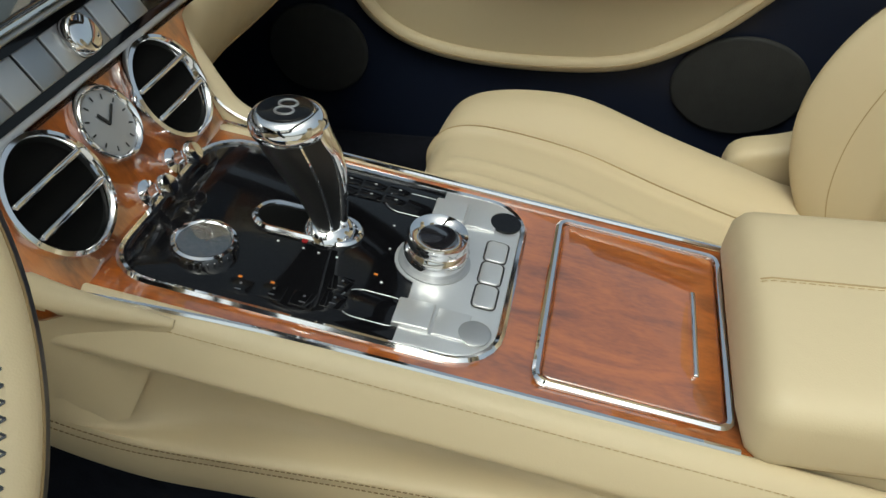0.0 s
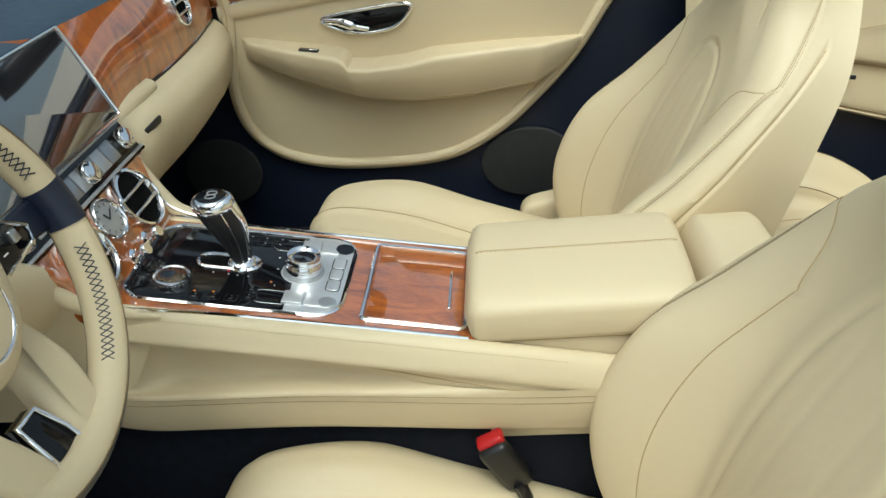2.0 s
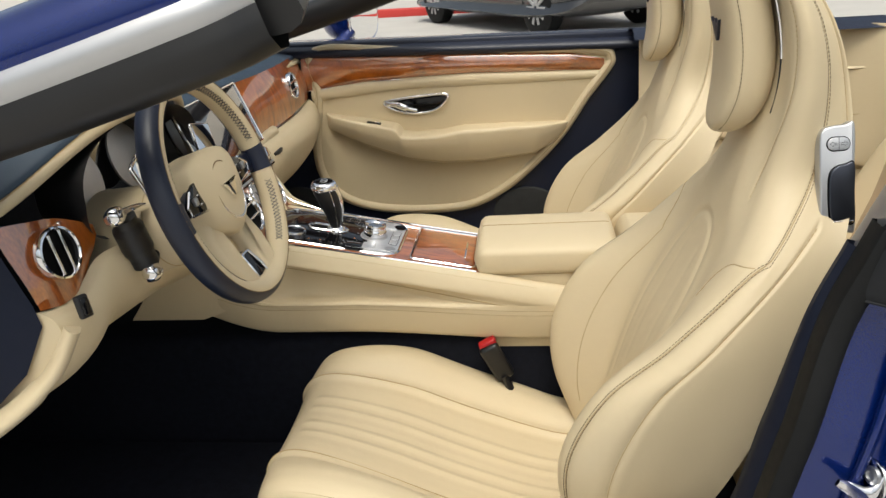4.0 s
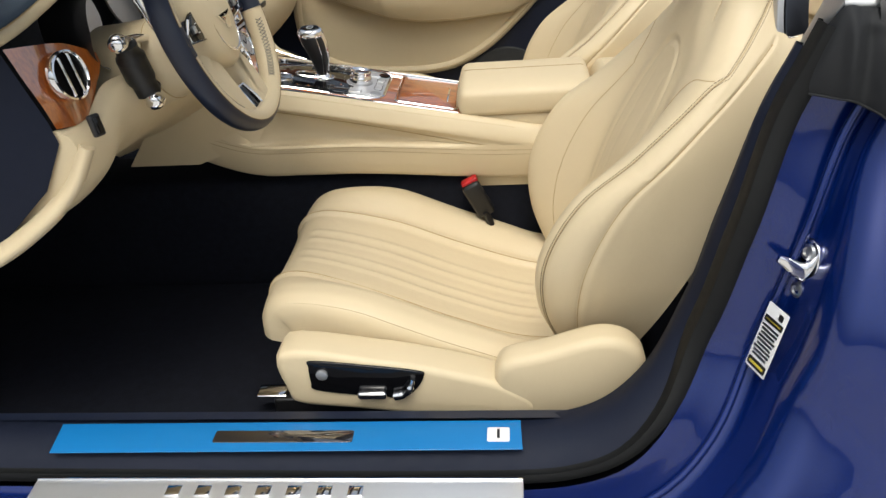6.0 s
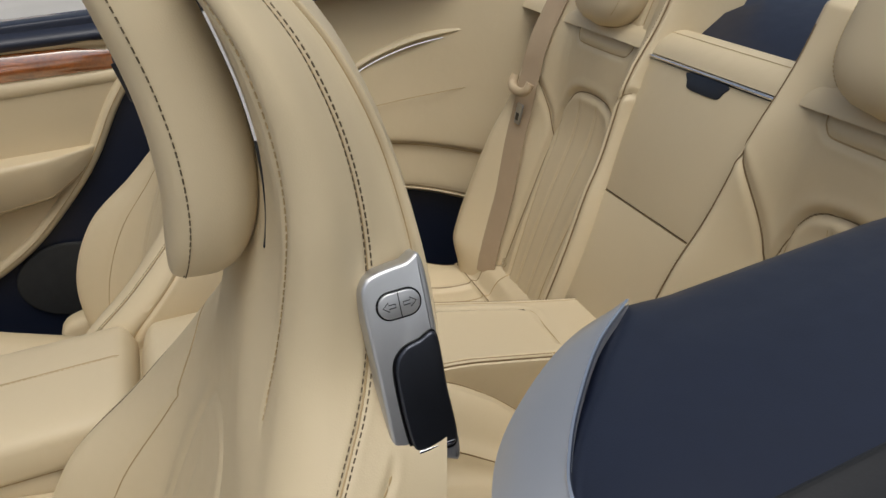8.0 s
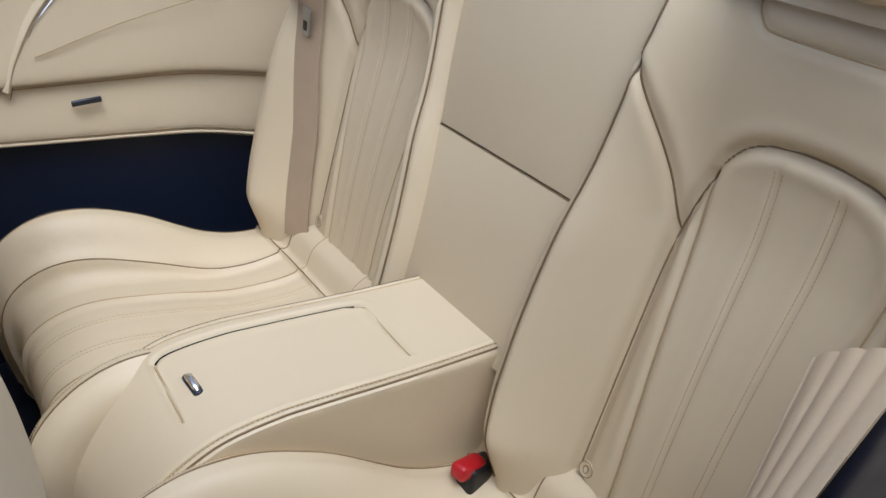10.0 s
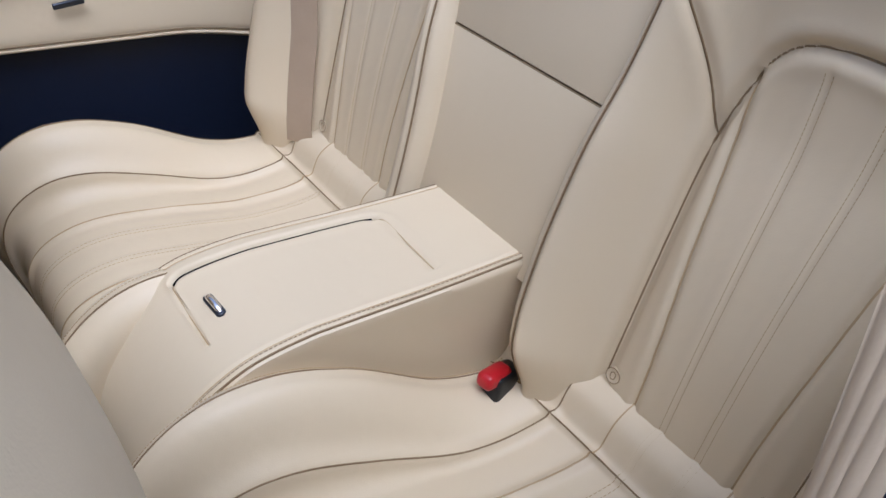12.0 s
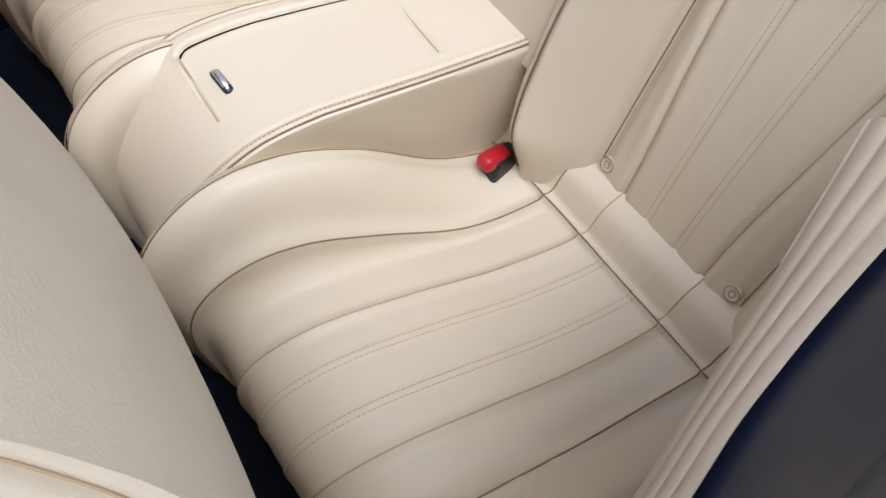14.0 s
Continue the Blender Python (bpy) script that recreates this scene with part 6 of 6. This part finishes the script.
part("pull_pocket", moved(plate(cat([(-0.048, 0.4165), (0.036, 0.4165), (0.034, 0.404), (0.026, 0.3945), (-0.006, 0.393), (-0.038, 0.3945), (-0.046, 0.404)], 50, True), -0.0016, 0.003, 0.001), FM), DARKMETAL, flap, "dark recessed finger pull")
part("chrome_bar", tube([tuple(FM @ Vector((x, 0.4205, -0.002))) for x in (-0.155, 0, 0.145)], 0.0026), CHROME, flap, "thin chrome bar")
shelf = thing("rear_shelf", "cream and navy shelf behind the rear seats", "shelf")
SR = np.array([[tuple(FM @ Vector((x, 0.4245 + 0.050 * math.sin(a), 0.050 - 0.050 * math.cos(a)))) for a in np.linspace(0, 1.9, 14)] for x in np.linspace(-0.66, 0.66, 24)])
part("shelf_roll", sheet(SR), LEATHER, shelf)
part("roll_stitching", stitches(SR[:, 6] + (-0.0006, 0, 0.0006), 0.006, 0.0006), SEAMM, shelf)
part("shelf_top", sheet(np.array([[tuple(p), (1.50, p[1], 1.000), (1.60, p[1], 1.02), (2.2, p[1], 1.01)] for p in SR[:, -1]])), NAVY, shelf, "navy tonneau panel")
part("rear_bulkhead", rbox(0.05, 1.5, 0.6, 0.01, pose(1.50, 0, 0.66)), NAVY, label="navy bulkhead behind the rear seats", category="wall", kind="structure")


# rear side panels
def side_skin(sg, x0, x1, y0, turn, drop, name_label):
    """A padded panel beside a rear seat, its lower edge falling to the rear."""
    th = thing("rear_side_panel", name_label, "side panel")
    S, low = [], []
    for x in np.linspace(x0, x1, 40):
        base = 0.640 - drop * (x - 0.88)
        y = sg * (y0 - turn * sstep(np.array(x), 1.12, 1.45))
        row = []
        for z, d in cat([(0.0, 0.0), (0.010, -0.013), (0.026, -0.018), (0.075, -0.010), (0.100, -0.008), (0.108, -0.020), (0.14, -0.018), (0.22, -0.006), (0.34, 0.008), (0.40, 0.02)], 50):
            row.append((x, y + sg * d, base + z * ((1.03 if sg > 0 else 0.975) - base) / 0.40))
        S.append(row)
        low.append([(x, y + sg * 0.012, 0.26), (x, y + sg * 0.006, base + 0.004)])
    S = np.array(S)
    part("panel_skin", sheet(S), LEATHER, th)
    part("panel_lower", sheet(np.array(low)), NAVY, th, "navy lower panel")
    part("edge_piping", tube(S[:, 5] + (0, -sg * 0.002, 0), 0.0035, n=8), LEATHER, th)
    part("edge_seam", tube(S[:, 8] + (0, -sg * 0.0003, 0), 0.0010, n=5), SEAMD, th)
    part("pocket_seam", tube(S[4:, 21] + (0, -sg * 0.0003, 0), 0.0011, n=5), SEAMM, th)
    return th, S


rside, RSK = side_skin(1, 0.68, 1.48, 0.715, 0.13, 0.30, "cream leather rear side panel with chrome trim line")
left, LSK = side_skin(-1, 0.86, 1.48, 0.585, 0.03, 0.18, "cream leather rear side panel beside the quarter rail")
arc = cat([(0.895, 0.691, 0.720), (0.925, 0.695, 0.765), (0.985, 0.700, 0.825), (1.07, 0.704, 0.870), (1.20, 0.690, 0.900), (1.38, 0.620, 0.915)], 60)
part("panel_arc", tube(arc + (0, 0.006, 0), 0.0016, n=6), CHROME, rside, "fine chrome trim arc")
part("arc_roll", tube(arc + (0, 0.012, 0.012), 0.012, n=10, flat=0.6), LEATHER, rside)
part("panel_seam", tube(cat([(0.95, 0.694, 0.770), (1.1, 0.692, 0.785), (1.3, 0.652, 0.800)], 30), 0.0010, n=5), SEAMM, rside)
part("pocket_catch", rbox(0.045, 0.006, 0.009, 0.002, pose(0.995, 0.691, 0.684, 0, 8, 0)), DARKMETAL, rside, "small dark metal catch")
part("quarter_top_right", sheet(np.array([[(x, 0.66, 1.02), (x, 0.72, 1.045), (x, 0.84, 1.03), (x, 0.88, 0.98)] for x in np.linspace(0.66, 2.0, 12)])), NAVY, rside, "navy leather top rail")
part("quarter_outer_right", sheet(np.array([[(x, 0.88, 0.98), (x, 0.95, 0.80), (x, 0.95, 0.40)] for x in np.linspace(0.66, 2.0, 8)])), PAINT, car)


# belts
def webbing(pts, width, across, th=0.0016):
    """A strap of some thickness along pts."""
    p = np.asarray(pts, float)
    a = np.asarray(across, float)
    d = np.gradient(p, axis=0)
    n = np.cross(d, a)
    n /= np.linalg.norm(n, axis=1)[:, None] + 1e-12
    w = np.linspace(-0.5, 0.5, 9)
    up = np.array([[q + a * width * k + n[i] * th * 0.5 * math.sqrt(1 - (1.9 * k) ** 2 * 0.9) for k in w] for i, q in enumerate(p)])
    dn = np.array([[q + a * width * k - n[i] * th * 0.5 for k in w[::-1]] for i, q in enumerate(p)])
    return capped(np.concatenate([up, dn], 1))


KF = REAR_SKINS[1][0]
bt = np.linspace(0.06, 0.97, 40)
bsn = np.interp(bt, (0.06, 0.3, 0.56, 0.8, 0.97), (0.60, 0.64, 0.74, 0.80, 0.82))
bp = KF.at(bsn, bt, 0.007)
bp = np.array([even(bp, 40)])[0]
belt = thing("seat_belt", "tan webbing belt with cream guide beside the rear seat", "seat belt")
part("webbing", webbing(bp, 0.046, (-0.45, 0.89, 0.0)), BELT, belt)
gi = 23
gp, gd = bp[gi], bp[gi + 1] - bp[gi - 1]
GM = basis(tuple(gp + (-0.010, 0, 0.004)), (0.05, 1, 0), tuple(gd))
part("guide", moved(tube(cat([(-0.037, 0.014, 0.002), (-0.034, 0.0, 0.006), (-0.016, -0.008, 0.010), (0.016, -0.008, 0.010), (0.034, 0.0, 0.006), (0.037, 0.014, 0.002)], 30), 0.0085, n=12), GM @ Matrix.Scale(-1, 4, (0, 0, 1))), CREAMWEB, belt, "cream belt guide")
tg = bp[gi - 3]
TM = basis(tuple(tg + (-0.006, 0, 0.0)), (0.05, 1, 0), tuple(gd))
part("tongue", moved(plate(rrect(0.026, 0.040, 0.004), -0.0018, 0.0018, 0.001), TM), STEEL, belt, "metal belt tongue")
part("tongue_slot", moved(plate(rrect(0.013, 0.014, 0.002) + (0, -0.006), -0.0024, 0.0024, 0.0004), TM), BLACKP, belt)
belt2 = thing("seat_belt", "folded tan webbing belt hanging beside the rear seat", "seat belt")
KN = REAR_SKINS[-1][0]
bt = np.linspace(0.04, 0.60, 30)
bp = even(KN.at(np.interp(bt, (0.04, 0.3, 0.6), (-0.82, -0.92, -1.05)), bt, 0.006), 30)
part("webbing", webbing(bp, 0.046, (0.25, 0.95, 0.15)), BELT, belt2)
fold_in = cat([(0.905, -0.516, 0.860), (0.941, -0.504, 0.860), (0.995, -0.486, 0.860), (1.072, -0.460, 0.860), (1.175, -0.424, 0.858)], 50)
fold_out = cat([(0.905, -0.533, 0.898), (0.948, -0.521, 0.900), (0.995, -0.507, 0.900), (1.060, -0.494, 0.900), (1.175, -0.476, 0.898)], 50)
rows = []
for i in range(50):
    row = [fold_in[i] + (0.004, -0.050, -0.090), fold_in[i] + (0.002, -0.012, -0.024), fold_in[i] + (0.001, -0.003, -0.008)]
    for v in np.linspace(0, 1, 40):
        rib = 0.0020 * abs(math.sin(math.pi * (4 * v + 0.12 * math.sin(i * 0.11)))) ** 0.6
        row.append(fold_in[i] * (1 - v) + fold_out[i] * v + np.array((0, 0.5, 0.85)) * (rib + 0.004 * math.sin(math.pi * v)))
    rows.append(row)
inner_roll = [cat([q + (0, 0.001, -0.006), q + (0, -0.006, 0.003), q + (0, -0.020, 0.030), (q[0], -0.548, 0.975)], 14) for q in fold_out]
part("inner_edge", sheet(np.array(inner_roll)), NAVY, left, "navy leather edge below the rail")
part("webbing_fold", sheet(np.array(rows)), CREAMWEB, belt2, "cream ribbed webbing folded beside the rail")
rb = thing("belt_buckle", "red belt buckle tucked beside the rear console", "seat belt buckle")
part("housing", rbox(0.046, 0.026, 0.040, 0.006, pose(1.138, -0.112, 0.462, 0, 24, 12)), BLACKP, rb)
part("red_button", rbox(0.042, 0.022, 0.020, 0.007, pose(1.130, -0.112, 0.483, 0, 24, 12)), RED, rb, "red release button")

# ---- driver's side rear quarter ----
rail = thing("quarter_rail", "navy leather quarter rail with silver end cap", "trim rail")
IN = np.array([(0.789, -0.729), (0.7905, -0.700), (0.803, -0.671), (0.824, -0.641), (0.857, -0.602), (0.895, -0.565), (0.96, -0.558), (1.10, -0.543), (1.9, -0.538)])
rows = []
for u in np.linspace(0, 1, 90):
    x = 0.7895 + 1.1 * u ** 1.9
    yi = np.interp(x, IN[:, 0], IN[:, 1]) + 0.004 * sstep(0.93 - x, 0, 0.03)
    ys_ = -0.730 + 0.018 * sstep(x, 0.79, 1.05)
    w = yi - ys_
    sec = [(yi + 0.008, 0.93), (yi + 0.009, 0.985), (yi, 1.022 + 0.008 * (1 - min(1, w / 0.1))), (yi - 0.30 * w, 1.031), (yi - 0.65 * w, 1.0325), (ys_, 1.0295)]
    rows.append([(x, y, z) for y, z in cat(sec, 36)])
R = np.array(rows)
part("rail_top", sheet(R), NAVY, rail, "smooth navy leather rail top")
skirt = np.array([[p, p + (0, -0.004, -0.0035), p + (0, -0.014, -0.010), p + (0, -0.024, -0.024), p + (0, -0.028, -0.060)] for p in R[:, -1]])
part("rail_skirt", sheet(skirt), BLACKP, rail, "dark leather strip below the rail seam")
part("rail_seam", tube(R[:, -1] + (0, 0, 0.0002), 0.0013, n=5), BLACKP, rail)
part("rail_end", (R[0], [tuple(range(36))]), NAVY, rail)
# silver cap: the inner line, the line against the navy leather, and the leg that drops towards the door
capA = cat([(0.898, -0.561, 1.026), (0.850, -0.583, 1.028), (0.806, -0.619, 1.030), (0.774, -0.656, 1.031), (0.752, -0.701, 1.031)], 36)
capB = cat([(0.897, -0.566, 1.029), (0.857, -0.602, 1.034), (0.824, -0.641, 1.0355), (0.803, -0.671, 1.0355), (0.791, -0.696, 1.035), (0.789, -0.729, 1.030)], 36)
cap = []
for i in range(36):
    A, B = capA[i], capB[i]
    cap.append(np.vstack([cat([A + (0.012, 0.010, -0.07), A + (0.006, 0.006, -0.018), A + (0.001, 0.001, -0.003)], 6), cat([A, A * 0.7 + B * 0.3 + (0, 0, 0.0016), A * 0.3 + B * 0.7 + (0, 0, 0.0016), B], 10), [B + (0.0015, 0, -0.006)]]))
silver = part("silver_cap", sheet(np.array(cap)), SATIN, rail, "brushed silver end cap")
part("cap_edge", tube(capB + (0, 0, 0.0004), 0.0014, n=6), CHROME, silver, "bright edge against the leather")
lip = []
for u in np.linspace(0, 1, 12):
    p = np.array((0.752, -0.701, 1.031)) * (1 - u) + np.array((0.789, -0.729, 1.030)) * u
    e = np.array((0.754, -0.735, 1.022)) * (1 - u) + np.array((0.796, -0.735, 1.020)) * u
    q = cat([p, p * 0.5 + e * 0.5 + (0, 0, 0.002), e, e + (0, -0.004, -0.006), e + (0, -0.002, -0.012)], 14)
    lip.append(q)
part("cap_lip", sheet(np.array(lip)), SATIN, silver, "bright turned-down lip of the cap")
leg = []
for u in np.linspace(0, 1, 16):
    a = np.array((0.752, -0.701, 1.031)) * (1 - u) + np.array((0.731, -0.668, 0.944)) * u
    b = np.array((0.754, -0.735, 1.022)) * (1 - u) + np.array((0.735, -0.686, 0.940)) * u
    leg.append(cat([a + (0.014, 0.012, 0.0), a + (0.003, 0.003, 0), a, a * 0.5 + b * 0.5 + (-0.001, -0.001, 0), b, b + (0.004, -0.003, -0.001), b + (0.014, 0.004, -0.002)], 16))
part("cap_leg", sheet(np.array(leg)), SATIN, silver, "tapered silver leg of the cap")
part("waist_chrome", tube([(0.842, -0.769, 1.015), (0.848, -0.770, 1.014), (1.0, -0.772, 1.016), (1.4, -0.772, 1.020), (1.9, -0.765, 1.020)], [0.006, 0.0150, 0.0150, 0.0150, 0.0150], n=16, flat=0.85), CHROME, rail, "bright chrome waist strip")
part("rail_gap", sheet(np.array([[(x, -0.742, 0.985), (x, -0.772, 0.985)] for x in (0.80, 1.9)])), BLACKP, rail)
# boot: hangs from the lip, fuller at its middle, drawn to the shut line
cloth = []
top = cat([(0.735, -0.688, 0.944), (0.752, -0.737, 1.010), (0.774, -0.740, 1.013), (0.797, -0.741, 1.010), (0.812, -0.748, 0.996), (0.830, -0.757, 1.000), (0.846, -0.772, 1.004)], 80)
bot = cat([(0.712, -0.735, 0.918), (0.728, -0.748, 0.916), (0.752, -0.762, 0.914), (0.784, -0.770, 0.906), (0.818, -0.806, 0.886), (0.878, -0.846, 0.842), (0.934, -0.884, 0.800)], 80)
for i in range(80):
    u, row = i / 79, []
    for v in np.linspace(0, 1, 48):
        p = top[i] * (1 - v) + bot[i] * v
        w = 0.013 * math.exp(-((u - 0.26 - 0.16 * v) / 0.055) ** 2) - 0.008 * math.exp(-((u - 0.40 - 0.10 * v) / 0.05) ** 2)
        w += 0.006 * math.exp(-((u - 0.62 + 0.06 * v) / 0.06) ** 2) - 0.004 * math.exp(-((u - 0.80 - 0.06 * v) / 0.05) ** 2)
        w += 0.007 * math.exp(-((v - 0.16 - 0.5 * (u - 0.55) ** 2) / 0.08) ** 2) * sstep(u, 0.25, 0.45)
        w += 0.0012 * math.sin(i * 0.21 + 3 * v) * math.sin(math.pi * v)
        row.append(p + np.array((-0.15, -0.9, 0.35)) * (w * min(1, 3 * v + 0.05) * (1 - 0.5 * v) + 0.016 * math.sin(math.pi * v) ** 0.7 * math.sin(math.pi * min(1, u + 0.1)) ** 0.5))
    cloth.append(row)
P = np.array(cloth)
inside = P + np.array((0.002, 0.004, -0.001))
cl = part("seal_boot", join(sheet(P), sheet(inside[:, ::-1])), CLOTHM, rail, "black rubberised fabric boot, creased, hanging from the rail")
part("boot_hem", tube(P[:, -1], 0.0018, n=6), CLOTHM, rail)
# quarter shut edge
part("shut_line", tube(cat([(0.854, -0.780, 0.990), (0.892, -0.836, 0.90), (0.95, -0.895, 0.77), (0.985, -0.925, 0.68)], 30), 0.004, n=6), RUBBER, car)

SH = cat([(0.852, -0.776, 0.996), (0.868, -0.805, 0.955), (0.892, -0.838, 0.90), (0.935, -0.884, 0.80), (0.975, -0.925, 0.68), (1.0, -0.945, 0.55), (1.0, -0.945, 0.40)], 40)
part("outer_quarter", sheet(np.array([[(p[0] + (2.2 - p[0]) * u ** 1.5, p[1] - 0.03 * math.sin(u * 3) * (1 - p[2]), p[2]) for u in np.linspace(0, 1, 24)] for p in SH])), PAINT, car, "glossy blue rear quarter skin")

# striker and label on the jamb
striker = thing("door_striker", "polished door striker bolted to the blue jamb", "striker")
JM = basis((0.750, -0.775, 0.688), (0.30, -0.95, 0.0), (0.16, -0.10, 0.98)) @ Matrix.Scale(1.05, 4)
if (JM.to_3x3() @ Vector((0, 0, 1))).x > 0:
    JM = basis((0.750, -0.775, 0.688), (-0.30, 0.95, 0.0), (0.16, -0.10, 0.98)) @ Matrix.Scale(1.05, 4)
part("base_plate", moved(plate(cat([(-0.016, -0.036), (0.014, -0.038), (0.022, -0.01), (0.022, 0.02), (0.012, 0.040), (-0.012, 0.040), (-0.02, 0.01)], 40, True), 0.0, 0.006, 0.002), JM), CHROME, striker)
part("hook", moved(tube(cat([(0.002, 0.0, 0.002), (0.001, 0.004, 0.016), (-0.001, 0.012, 0.030), (-0.003, 0.018, 0.043)], 24), [0.0135 - 0.00040 * k for k in range(24)], n=14, flat=0.55), JM), CHROME, striker, "steel striker hook")
for y in (-0.026, 0.027):
    part("bolt", turned([(0.010, 0.004), (0.010, 0.009), (0.006, 0.010), (0.005, 0.007), (0.0, 0.007)], 20, JM @ pose(0.002, y, 0)), STEEL, striker)
sticker = thing("jamb_label", "white printed warning label with yellow strips on the blue jamb", "label")
p0, pr, pb = np.array((0.722, -0.772, 0.640)), np.array((0.013, -0.040, 0.0)), np.array((-0.016, -0.030, -0.094))
LMx = basis(tuple(p0), tuple(pr), tuple(pb))
zz = -1 if (LMx.to_3x3() @ Vector((0, 0, 1))).x > 0 else 1


def lab(name, x, y, w, h, z, mat):
    a, b = sorted((z * zz, (z + 0.0006) * zz))
    part(name, moved(plate(rrect(w, h, 0.002) + (x, y), a, b, 0.0002), LMx), mat, sticker)


YEL = material("yellow_print", (0.62, 0.50, 0.06), 0.5)
lab("paper", 0.021, 0.049, 0.042, 0.098, 0.012, WHITE)
lab("strip", 0.021, 0.022, 0.037, 0.009, 0.0128, BLACKP)
lab("strip", 0.021, 0.088, 0.037, 0.012, 0.0128, BLACKP)
lab("strip_text", 0.021, 0.022, 0.030, 0.002, 0.0136, YEL)
lab("strip_text", 0.021, 0.088, 0.030, 0.004, 0.0136, YEL)
for k in range(9):
    lab("text_bar", 0.020 + 0.001 * (k % 2), 0.032 + 0.0055 * k, 0.034 - 0.003 * (k % 3), 0.0010, 0.0128, STEEL)
lab("round_mark", 0.030, 0.010, 0.009, 0.009, 0.0128, BLACKP)
